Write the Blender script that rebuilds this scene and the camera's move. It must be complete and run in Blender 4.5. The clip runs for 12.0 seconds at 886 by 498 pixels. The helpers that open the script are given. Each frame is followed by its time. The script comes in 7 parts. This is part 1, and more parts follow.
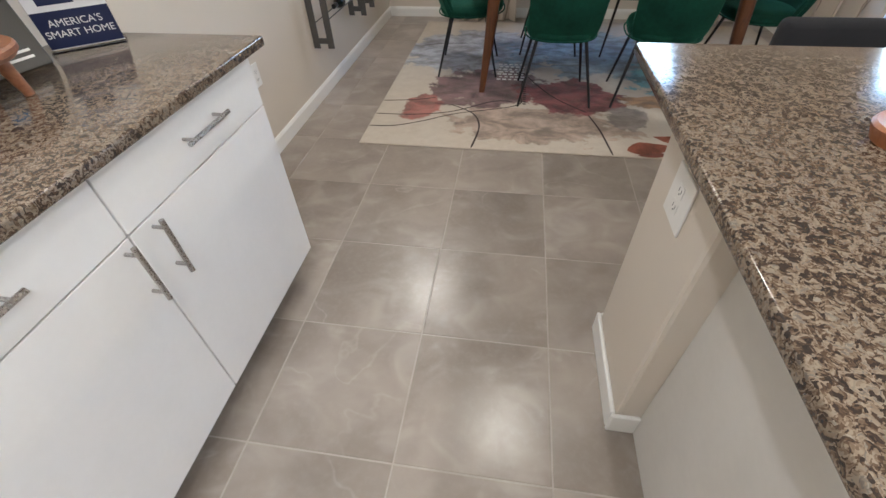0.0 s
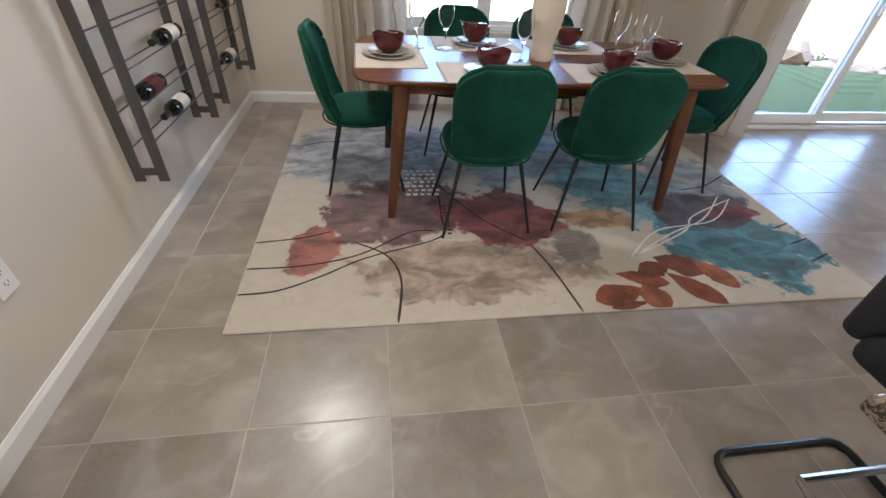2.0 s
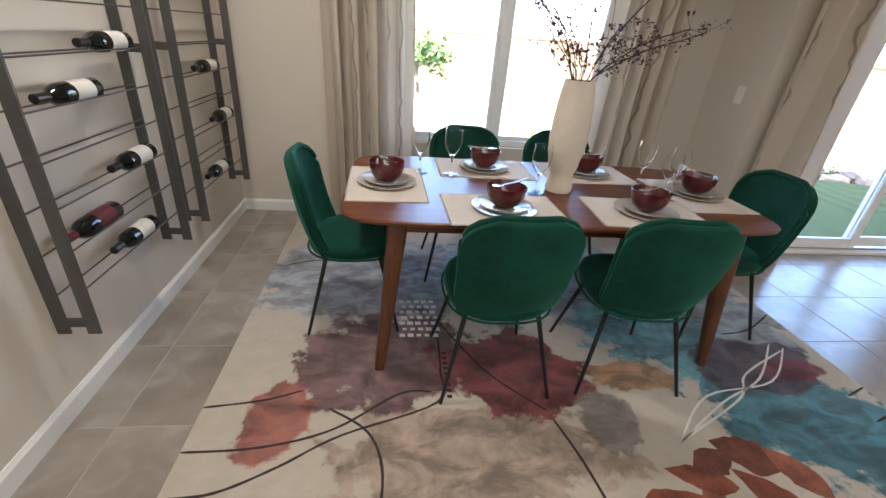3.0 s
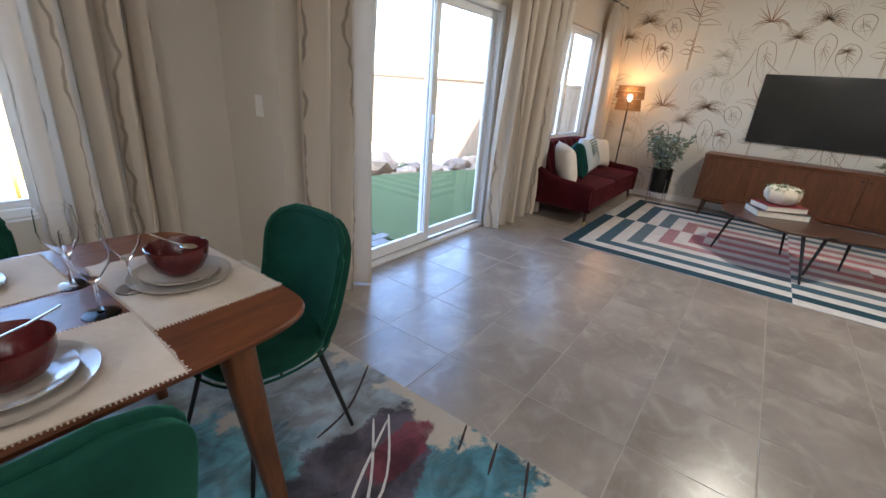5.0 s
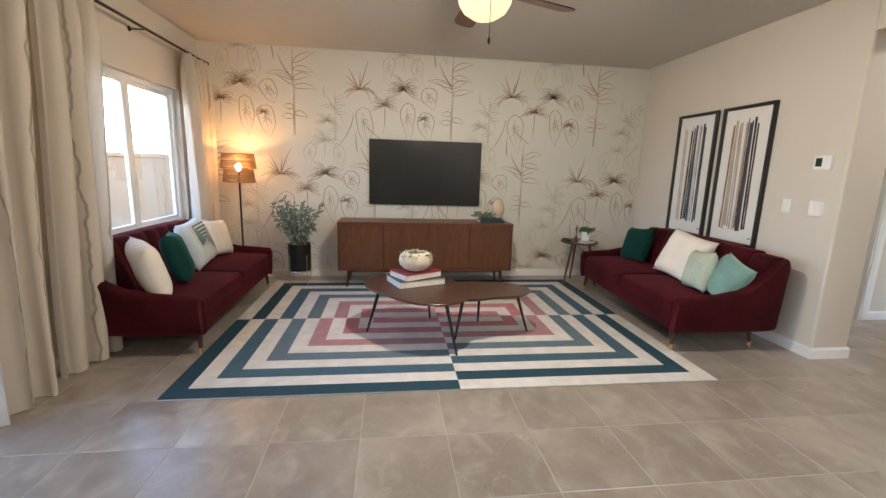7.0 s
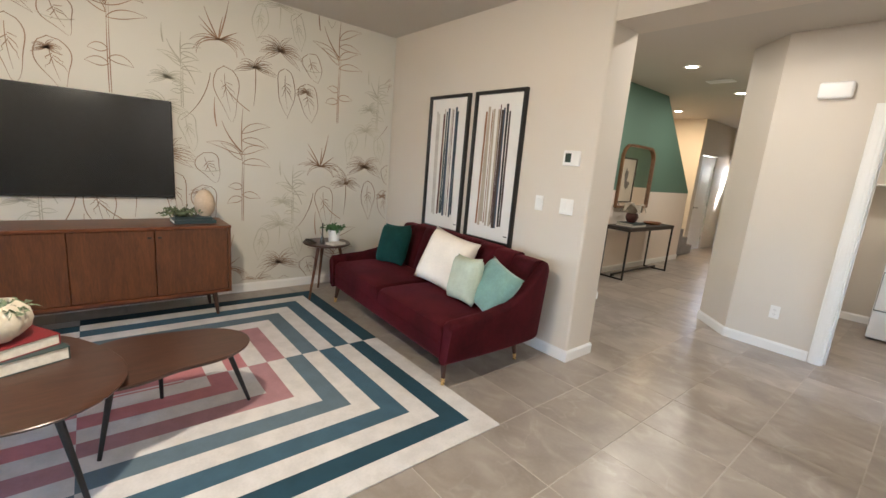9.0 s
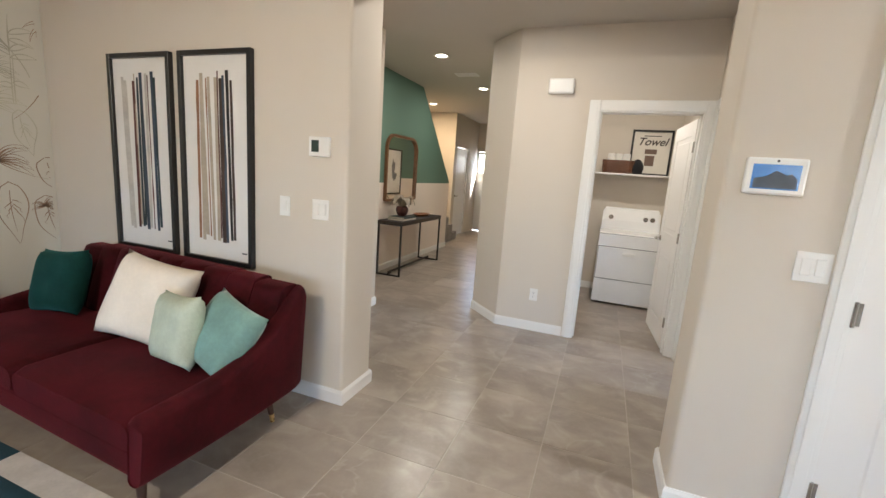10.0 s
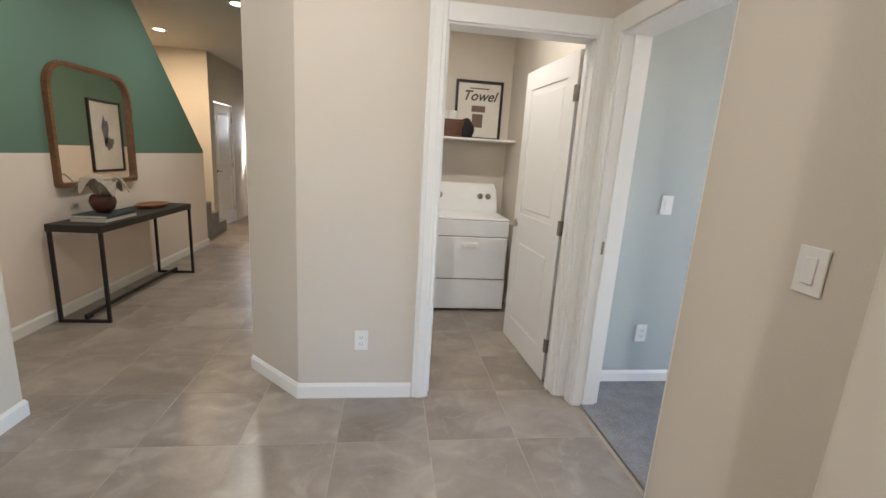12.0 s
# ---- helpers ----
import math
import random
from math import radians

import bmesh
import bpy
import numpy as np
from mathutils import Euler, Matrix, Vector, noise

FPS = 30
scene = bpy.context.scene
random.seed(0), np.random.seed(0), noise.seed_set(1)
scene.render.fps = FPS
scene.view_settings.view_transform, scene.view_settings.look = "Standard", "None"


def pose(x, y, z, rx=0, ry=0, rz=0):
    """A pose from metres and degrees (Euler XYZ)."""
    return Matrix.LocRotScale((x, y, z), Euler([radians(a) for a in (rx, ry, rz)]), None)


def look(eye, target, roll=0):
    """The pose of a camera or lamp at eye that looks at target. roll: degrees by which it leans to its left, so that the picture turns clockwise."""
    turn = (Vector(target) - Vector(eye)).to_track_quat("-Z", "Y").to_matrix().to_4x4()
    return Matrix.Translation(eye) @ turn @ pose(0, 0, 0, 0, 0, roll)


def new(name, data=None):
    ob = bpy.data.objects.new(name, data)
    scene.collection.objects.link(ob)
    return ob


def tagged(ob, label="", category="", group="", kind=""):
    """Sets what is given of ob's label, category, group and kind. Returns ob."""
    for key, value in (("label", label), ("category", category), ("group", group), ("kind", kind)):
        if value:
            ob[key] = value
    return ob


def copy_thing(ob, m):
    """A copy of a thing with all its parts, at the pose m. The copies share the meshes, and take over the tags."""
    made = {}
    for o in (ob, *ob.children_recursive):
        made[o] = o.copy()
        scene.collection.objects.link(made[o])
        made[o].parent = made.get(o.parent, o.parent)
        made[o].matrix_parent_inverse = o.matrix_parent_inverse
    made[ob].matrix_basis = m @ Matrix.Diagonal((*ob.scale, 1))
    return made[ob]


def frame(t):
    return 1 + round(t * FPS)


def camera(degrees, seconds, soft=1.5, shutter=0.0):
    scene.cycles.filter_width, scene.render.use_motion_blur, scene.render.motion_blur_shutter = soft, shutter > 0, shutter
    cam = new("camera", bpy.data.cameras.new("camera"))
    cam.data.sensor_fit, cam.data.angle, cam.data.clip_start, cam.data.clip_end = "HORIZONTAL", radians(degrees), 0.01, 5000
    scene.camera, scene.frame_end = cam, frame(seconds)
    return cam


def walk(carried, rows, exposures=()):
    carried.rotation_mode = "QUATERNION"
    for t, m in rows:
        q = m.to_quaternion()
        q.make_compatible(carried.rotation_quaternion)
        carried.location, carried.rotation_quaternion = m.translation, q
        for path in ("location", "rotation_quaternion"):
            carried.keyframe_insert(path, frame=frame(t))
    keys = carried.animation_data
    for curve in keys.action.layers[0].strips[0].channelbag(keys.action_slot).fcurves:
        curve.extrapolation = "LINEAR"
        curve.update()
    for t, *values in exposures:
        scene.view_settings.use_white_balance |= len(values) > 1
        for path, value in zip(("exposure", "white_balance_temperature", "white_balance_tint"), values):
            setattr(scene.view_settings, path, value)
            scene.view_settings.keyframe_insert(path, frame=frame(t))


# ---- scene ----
cam = camera(92.8, 12.0)
PATH = [
    (0, (0.117, 0.137, 1.298), (-0.136, 1.562, -0.083), -2.1),
    (0.5, (-0.014, 0.369, 1.285), (-0.19, 1.732, -0.168), -2.9),
    (1, (-0.11, 0.614, 1.273), (-0.086, 1.956, -0.21), -1.1),
    (1.5, (-0.173, 0.866, 1.281), (0.062, 2.243, -0.15), 2.3),
    (1.7, (-0.192, 0.991, 1.257), (0.1, 2.428, -0.103), 3.7),
    (2, (-0.125, 1.153, 1.322), (0.143, 2.71, 0.096), 4.0),
    (2.5, (-0.093, 1.397, 1.374), (0.13, 3.102, 0.354), 4.5),
    (2.7, (-0.092, 1.503, 1.389), (0.135, 3.251, 0.444), 4.6),
    (4.3, (0.567, 2.117, 1.36), (1.439, 3.728, 0.558), 5.7),
    (4.5, (0.679, 2.175, 1.366), (1.758, 3.659, 0.568), 5.8),
    (5, (1.021, 2.263, 1.353), (2.536, 3.346, 0.624), 4.4),
    (5.5, (1.408, 2.256, 1.391), (3.214, 2.874, 0.797), 4.4),
    (6, (1.738, 2.315, 1.419), (3.672, 2.444, 0.928), 2.9),
    (6.4, (1.99, 2.303, 1.43), (3.932, 2.151, 0.975), 1.2),
    (6.5, (2.032, 2.307, 1.42), (3.978, 2.114, 1.0), 1.7),
    (6.7, (2.181, 2.286, 1.4), (4.131, 2.069, 1.016), 2.0),
    (8.3, (3.181, 1.971, 1.408), (4.977, 1.208, 0.967), 1.5),
    (8.5, (3.272, 1.889, 1.415), (5.003, 0.992, 0.969), 2.7),
    (8.8, (3.424, 1.751, 1.417), (5.026, 0.637, 0.982), 4.4),
    (9, (3.512, 1.652, 1.42), (5.007, 0.384, 1.025), 4.8),
    (9.5, (3.709, 1.352, 1.412), (4.859, -0.246, 1.063), 4.3),
    (10, (3.834, 0.945, 1.438), (4.517, -0.901, 1.085), 4.1),
    (10.5, (3.948, 0.517, 1.444), (4.06, -1.445, 1.075), 4.1),
    (11, (3.982, 0.088, 1.424), (3.674, -1.854, 1.059), 4.1),
    (11.5, (4.076, -0.354, 1.417), (3.66, -2.27, 1.022), 3.7),
    (12, (4.22, -0.777, 1.4), (3.961, -2.714, 0.974), 3.6),
]
walk(cam, [(t, look(eye, target, roll)) for t, eye, target, roll in PATH], exposures=[(t, e, k, 10) for t, e, k in ((0.0, 4.1, 5800), (1.2, 4.1, 5550), (2.5, 4.13, 5900), (4.5, 3.92, 5650), (5.5, 4.0, 5750), (6.0, 3.95, 5850), (6.5, 4.1, 6000), (8.5, 4.5, 6080), (9.5, 4.5, 6050), (10.5, 4.15, 6080), (11.5, 4.05, 5950), (12.0, 4.25, 5880))])

# ---- world, sun, exposure ----
SUN_EL, SUN_AZ = radians(55.7), radians(215)
world = bpy.data.worlds.new("sky")
scene.world = world
world.use_nodes = True
wn = world.node_tree.nodes
sky = wn.new("ShaderNodeTexSky")
sky.sky_type, sky.sun_disc = "NISHITA", False
sky.sun_elevation, sky.sun_rotation = SUN_EL, SUN_AZ
world.node_tree.links.new(sky.outputs[0], wn["Background"].inputs[0])
wn["Background"].inputs[1].default_value = 0.15
sun = new("sun", bpy.data.lights.new("sun", "SUN"))
sun.data.energy, sun.data.angle, sun.data.color = 4.0, radians(0.5), (1, 0.95, 0.88)
sun.matrix_world = look((0, 0, 0), (-math.sin(SUN_AZ) * math.cos(SUN_EL), -math.cos(SUN_AZ) * math.cos(SUN_EL), -math.sin(SUN_EL)))

H = 2.75  # ceiling height


# ---- mesh helpers ----
def part(name, bm, material, parent=None, label=""):
    me = bpy.data.meshes.new(name)
    bm.to_mesh(me)
    bm.free()
    for m in material if isinstance(material, (list, tuple)) else [material]:
        me.materials.append(m)
    ob = new(name, me)
    if parent is not None:
        ob.parent = parent
    if label:
        ob["label"] = label
    return ob


def thing(name, at, label, category, group="", rz=0.0, kind=""):
    """An Empty at the base of a thing, to carry its parts."""
    ob = new(name)
    ob.matrix_basis = pose(at[0], at[1], at[2], 0, 0, rz)
    return tagged(ob, label, category, group, kind)


def smooth(ob, angle=40):
    me = ob.data
    me.polygons.foreach_set("use_smooth", [True] * len(me.polygons))
    me.set_sharp_from_angle(angle=radians(angle))
    return ob


def box(bm, x0, x1, y0, y1, z0, z1, bevel=0.0, seg=1, m=None):
    g = bmesh.ops.create_cube(bm, size=1)
    vs = g["verts"]
    for v in vs:
        v.co = Vector((x0 + (v.co.x + 0.5) * (x1 - x0), y0 + (v.co.y + 0.5) * (y1 - y0), z0 + (v.co.z + 0.5) * (z1 - z0)))
    if bevel:
        es = list({e for v in vs for e in v.link_edges})
        r = bmesh.ops.bevel(bm, geom=es, offset=bevel, segments=seg, affect="EDGES", profile=0.5)
        vs = list({v for f in r["faces"] for v in f.verts} | {v for v in vs if v.is_valid})
    if m is not None:
        bmesh.ops.transform(bm, matrix=m, verts=vs)
    return bm


def B(x0, x1, y0, y1, z0, z1, bevel=0.0, seg=1, m=None):
    return box(bmesh.new(), x0, x1, y0, y1, z0, z1, bevel, seg, m)


def rod(bm, a, b, r0, r1=None, seg=10, caps=True):
    """A tapered round bar from a to b."""
    a, b = Vector(a), Vector(b)
    r1 = r0 if r1 is None else r1
    turn = (b - a).to_track_quat("Z", "Y").to_matrix()
    rings = []
    for p, r in ((a, r0), (b, r1)):
        rings.append([bm.verts.new(p + turn @ Vector((r * math.cos(2 * math.pi * k / seg), r * math.sin(2 * math.pi * k / seg), 0))) for k in range(seg)])
    for k in range(seg):
        bm.faces.new((rings[0][k], rings[0][(k + 1) % seg], rings[1][(k + 1) % seg], rings[1][k]))
    if caps:
        bm.faces.new(list(reversed(rings[0])))
        bm.faces.new(rings[1])
    return bm


def lathe(bm, prof, seg=24, at=(0, 0, 0), sx=1.0, sy=1.0):
    """A turned body from (radius, height) pairs."""
    rings = []
    for r, z in prof:
        if r < 1e-5:
            rings.append([bm.verts.new((at[0], at[1], at[2] + z))])
        else:
            rings.append([bm.verts.new((at[0] + sx * r * math.cos(2 * math.pi * k / seg), at[1] + sy * r * math.sin(2 * math.pi * k / seg), at[2] + z)) for k in range(seg)])
    for a, b in zip(rings, rings[1:]):
        for k in range(seg):
            q = [a[k % len(a)], a[(k + 1) % len(a)], b[(k + 1) % len(b)], b[k % len(b)]]
            q = [v for n, v in enumerate(q) if v not in q[:n]]
            if len(q) > 2:
                bm.faces.new(q)
    return bm


def prism(bm, pts, z0, z1):
    """An upright slab over a polygon in plan."""
    lo = [bm.verts.new((x, y, z0)) for x, y in pts]
    hi = [bm.verts.new((x, y, z1)) for x, y in pts]
    n = len(pts)
    bm.faces.new(list(reversed(lo)))
    bm.faces.new(hi)
    for k in range(n):
        bm.faces.new((lo[k], lo[(k + 1) % n], hi[(k + 1) % n], hi[k]))
    bmesh.ops.recalc_face_normals(bm, faces=bm.faces)
    return bm


def tube(bm, pts, r, seg=8, closed=False):
    """A round bar along a line of points."""
    P = [Vector(p) for p in pts]
    n = len(P)
    rings = []
    for k, p in enumerate(P):
        a = P[(k - 1) % n] if closed or k else P[k]
        b = P[(k + 1) % n] if closed or k < n - 1 else P[k]
        d = (b - a).normalized()
        up = Vector((0, 0, 1)) if abs(d.z) < 0.95 else Vector((1, 0, 0))
        s = d.cross(up).normalized()
        u = s.cross(d)
        rings.append([bm.verts.new(p + r * (math.cos(2 * math.pi * j / seg) * s + math.sin(2 * math.pi * j / seg) * u)) for j in range(seg)])
    for k in range(n if closed else n - 1):
        a, b = rings[k], rings[(k + 1) % n]
        for j in range(seg):
            bm.faces.new((a[j], a[(j + 1) % seg], b[(j + 1) % seg], b[j]))
    if not closed:
        bm.faces.new(rings[0])
        bm.faces.new(rings[-1])
    bmesh.ops.recalc_face_normals(bm, faces=bm.faces)
    return bm


# ---- materials ----
class Nodes:
    """A short way to wire a material's nodes."""

    def __init__(self, name):
        self.mat = bpy.data.materials.new(name)
        self.mat.use_nodes = True
        self.t = self.mat.node_tree
        self.bsdf = self.t.nodes["Principled BSDF"]

    def put(self, socket, v):
        if isinstance(v, bpy.types.NodeSocket):
            self.t.links.new(v, socket)
        elif isinstance(v, (tuple, list)) and len(v) == 3 and socket.type == "RGBA":
            socket.default_value = (*v, 1)
        else:
            socket.default_value = v

    def n(self, kind, out=0, **ins):
        node = self.t.nodes.new(kind)
        for k, v in ins.items():
            self.put(node.inputs[int(k[1:])] if k[0] == "i" and k[1:].isdigit() else node.inputs[k], v)
        return node.outputs[out]

    def math(self, op, a, b=0.0, c=0.0):
        node = self.t.nodes.new("ShaderNodeMath")
        node.operation = op
        for s, v in zip(node.inputs, (a, b, c)):
            self.put(s, v)
        return node.outputs[0]

    def mix(self, f, a, b, blend="MIX"):
        node = self.t.nodes.new("ShaderNodeMix")
        node.data_type, node.blend_type = "RGBA", blend
        self.put(node.inputs[0], f)
        self.put(node.inputs[6], a)
        self.put(node.inputs[7], b)
        return node.outputs[2]

    def ramp(self, f, lo, hi):
        node = self.t.nodes.new("ShaderNodeMapRange")
        node.interpolation_type = "SMOOTHSTEP"
        for s, v in zip(node.inputs, (f, lo, hi, 0.0, 1.0)):
            self.put(s, v)
        return node.outputs[0]

    def noise(self, vec, scale, detail=4.0, rough=0.55, dist=0.0):
        return self.n("ShaderNodeTexNoise", Vector=vec, Scale=scale, Detail=detail, Roughness=rough, Distortion=dist)

    def place(self):
        return self.n("ShaderNodeNewGeometry")

    def own(self):
        return self.n("ShaderNodeTexCoord", 3)

    def scaled(self, vec, s):
        node = self.t.nodes.new("ShaderNodeMapping")
        self.put(node.inputs[0], vec)
        node.inputs[3].default_value = s
        return node.outputs[0]

    def bump(self, h, strength, dist=0.01):
        b = self.t.nodes.new("ShaderNodeBump")
        b.inputs["Strength"].default_value, b.inputs["Distance"].default_value = strength, dist
        self.put(b.inputs["Height"], h)
        self.put(self.bsdf.inputs["Normal"], b.outputs[0])

    def out(self, color=None, rough=0.5, metal=0.0, **more):
        if color is not None:
            self.put(self.bsdf.inputs["Base Color"], color)
        self.put(self.bsdf.inputs["Roughness"], rough)
        self.put(self.bsdf.inputs["Metallic"], metal)
        for k, v in more.items():
            self.put(self.bsdf.inputs[k.replace("_", " ")], v)
        return self.mat


def plain(name, c, rough=0.5, metal=0.0, vary=0.12, scale=6.0, bump=0.0, bscale=120.0, stretch=(1, 1, 1), sheen=0.0, own=True, **more):
    """A surface with uneven tone at two scales and fine relief."""
    m = Nodes(name)
    v = m.scaled(m.own() if own else m.place(), stretch)
    a, b = m.noise(v, scale), m.noise(v, scale * 9, 3)
    f = m.math("ADD", m.math("MULTIPLY", a, 0.7), m.math("MULTIPLY", b, 0.3))
    lo, hi = tuple(x * (1 - vary) for x in c), tuple(min(1, x * (1 + vary)) for x in c)
    col = m.mix(m.ramp(f, 0.3, 0.7), lo, hi)
    if bump:
        m.bump(m.noise(v, bscale, 3), bump, 0.004)
    r = m.math("ADD", rough - 0.05, m.math("MULTIPLY", b, 0.1)) if vary > 0.05 else rough
    if sheen:
        more["Sheen_Weight"] = sheen
        more["Sheen_Roughness"] = 0.4
        more["Sheen_Tint"] = tuple(min(1.0, x * 6 + 0.03) for x in c)
        more["Specular_IOR_Level"] = 0.12
    return m.out(col, r, metal, **more)


def wood(name, dark, light, rough=0.35, axis=0, scale=3.0):
    m = Nodes(name)
    s = [7.0, 7.0, 7.0]
    s[axis] = 1.0
    v = m.scaled(m.own(), tuple(s))
    big = m.noise(v, scale, 5, 0.6, 1.2)
    fine = m.noise(v, scale * 9, 4)
    f = m.math("ADD", m.math("MULTIPLY", big, 0.65), m.math("MULTIPLY", fine, 0.35))
    m.bump(fine, 0.12, 0.001)
    return m.out(m.mix(m.ramp(f, 0.22, 0.78), dark, light), rough)


def wallpaint(name, c):
    m = Nodes(name)
    v = m.place()
    f = m.noise(v, 0.9, 4)
    g = m.noise(v, 140, 3)
    m.bump(g, 0.18, 0.003)
    return m.out(m.mix(f, tuple(x * 0.95 for x in c), tuple(min(1, x * 1.04) for x in c)), 0.75)


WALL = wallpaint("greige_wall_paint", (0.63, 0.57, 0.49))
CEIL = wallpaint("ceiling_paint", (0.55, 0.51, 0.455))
GREEN = wallpaint("green_wall_paint", (0.115, 0.195, 0.150))
BLUSH = wallpaint("pale_wall_paint", (0.76, 0.67, 0.59))
PAPER = wallpaint("wallpaper_ground", (0.66, 0.635, 0.565))
BEDWALL = wallpaint("bedroom_paint", (0.42, 0.455, 0.44))
STUCCO = wallpaint("stucco", (0.55, 0.46, 0.36))
WHITE = plain("white_trim_paint", (0.80, 0.79, 0.76), 0.42, vary=0.0, own=False)
DOORWHITE = plain("white_door_paint", (0.80, 0.78, 0.75), 0.38, vary=0.0, own=False)
CABINET = plain("white_cabinet_lacquer", (0.82, 0.81, 0.79), 0.35, vary=0.02)
PLASTIC = plain("white_plastic", (0.80, 0.79, 0.76), 0.35, vary=0.02)
ENAMEL = plain("white_enamel", (0.82, 0.82, 0.81), 0.18, vary=0.02)
VINYL = plain("white_vinyl_frame", (0.78, 0.79, 0.79), 0.35, vary=0.03)
STEEL = plain("brushed_steel", (0.46, 0.44, 0.42), 0.28, 1.0, vary=0.08, scale=30)
CHROME = plain("dark_nickel", (0.45, 0.43, 0.41), 0.25, 1.0)
BLACKMETAL = plain("black_metal", (0.018, 0.018, 0.02), 0.42, 0.3, vary=0.2)
GREYMETAL = plain("grey_powder_coat", (0.085, 0.08, 0.075), 0.5, 0.2, vary=0.15, bump=0.1)
BLACK = plain("black_plastic", (0.012, 0.012, 0.013), 0.3, vary=0.1)
BLACKFABRIC = plain("black_fabric", (0.014, 0.014, 0.016), 0.9, vary=0.3, bump=0.4, bscale=400)
SCREEN = plain("dark_screen", (0.012, 0.013, 0.014), 0.16, vary=0.05)
BRASS = plain("brass", (0.80, 0.58, 0.26), 0.28, 1.0)
TEAL = plain("green_velvet", (0.0070, 0.045, 0.030), 0.8, vary=0.3, scale=5, bump=0.25, bscale=700, sheen=0.8)
BURG = plain("burgundy_velvet", (0.044, 0.0036, 0.0062), 0.8, vary=0.5, scale=3.2, bump=0.25, bscale=700, sheen=0.5)
LINEN = plain("cream_linen", (0.72, 0.64, 0.54), 0.9, vary=0.08, bump=0.5, bscale=500)
WALNUT = wood("walnut", (0.062, 0.017, 0.0055), (0.20, 0.060, 0.018))
WALNUTY = wood("walnut_across", (0.062, 0.017, 0.0055), (0.20, 0.060, 0.018), axis=1)
WALNUTZ = wood("walnut_upright", (0.052, 0.018, 0.0070), (0.155, 0.055, 0.018), axis=2)
DARKWOOD = wood("dark_wood", (0.030, 0.014, 0.010), (0.075, 0.034, 0.022))
DARKWOODY = wood("dark_wood_across", (0.034, 0.014, 0.009), (0.08, 0.034, 0.02), axis=1, rough=0.3)
EBONY = wood("black_stained_wood", (0.012, 0.009, 0.008), (0.03, 0.022, 0.018), axis=1, rough=0.55)


def glass_material(name, rough=0.0, tint=(1, 1, 1)):
    m = Nodes(name)
    return m.out(tint, rough, Transmission_Weight=1.0, IOR=1.45)


PANE = glass_material("window_glass")
THIN_GLASS = glass_material("thin_stemware")
THIN_GLASS.node_tree.nodes["Principled BSDF"].inputs["IOR"].default_value = 1.2


def granite():
    """Brown granite: dark mica, rust and tan crystals of two sizes under a polish."""
    m = Nodes("speckled_granite")
    v = m.place()
    warp = m.mix(0.03, v, m.n("ShaderNodeTexNoise", 1, Vector=v, Scale=55.0))

    def crystals(scale):
        vo = m.t.nodes.new("ShaderNodeTexVoronoi")
        m.put(vo.inputs["Vector"], warp)
        vo.inputs["Scale"].default_value = scale
        return m.n("ShaderNodeSeparateColor", 0, Color=vo.outputs["Color"])

    big = m.noise(v, 7, 5, 0.6)
    f = m.math("ADD", m.math("ADD", m.math("MULTIPLY", crystals(150), 0.42), m.math("MULTIPLY", crystals(320), 0.26)), m.math("MULTIPLY", big, 0.5))
    cr = m.t.nodes.new("ShaderNodeValToRGB")
    m.put(cr.inputs[0], f)
    e = cr.color_ramp.elements
    e[0].position, e[0].color = 0.26, (0.028, 0.023, 0.020, 1)
    e[1].position, e[1].color = 0.95, (0.31, 0.27, 0.21, 1)
    for p, c in ((0.42, (0.045, 0.033, 0.026, 1)), (0.51, (0.085, 0.054, 0.034, 1)), (0.60, (0.17, 0.125, 0.085, 1)), (0.72, (0.26, 0.21, 0.155, 1)), (0.83, (0.13, 0.11, 0.09, 1))):
        k = e.new(p)
        k.color = c
    return m.out(cr.outputs[0], 0.16, Coat_Weight=0.2)


GRANITE = granite()


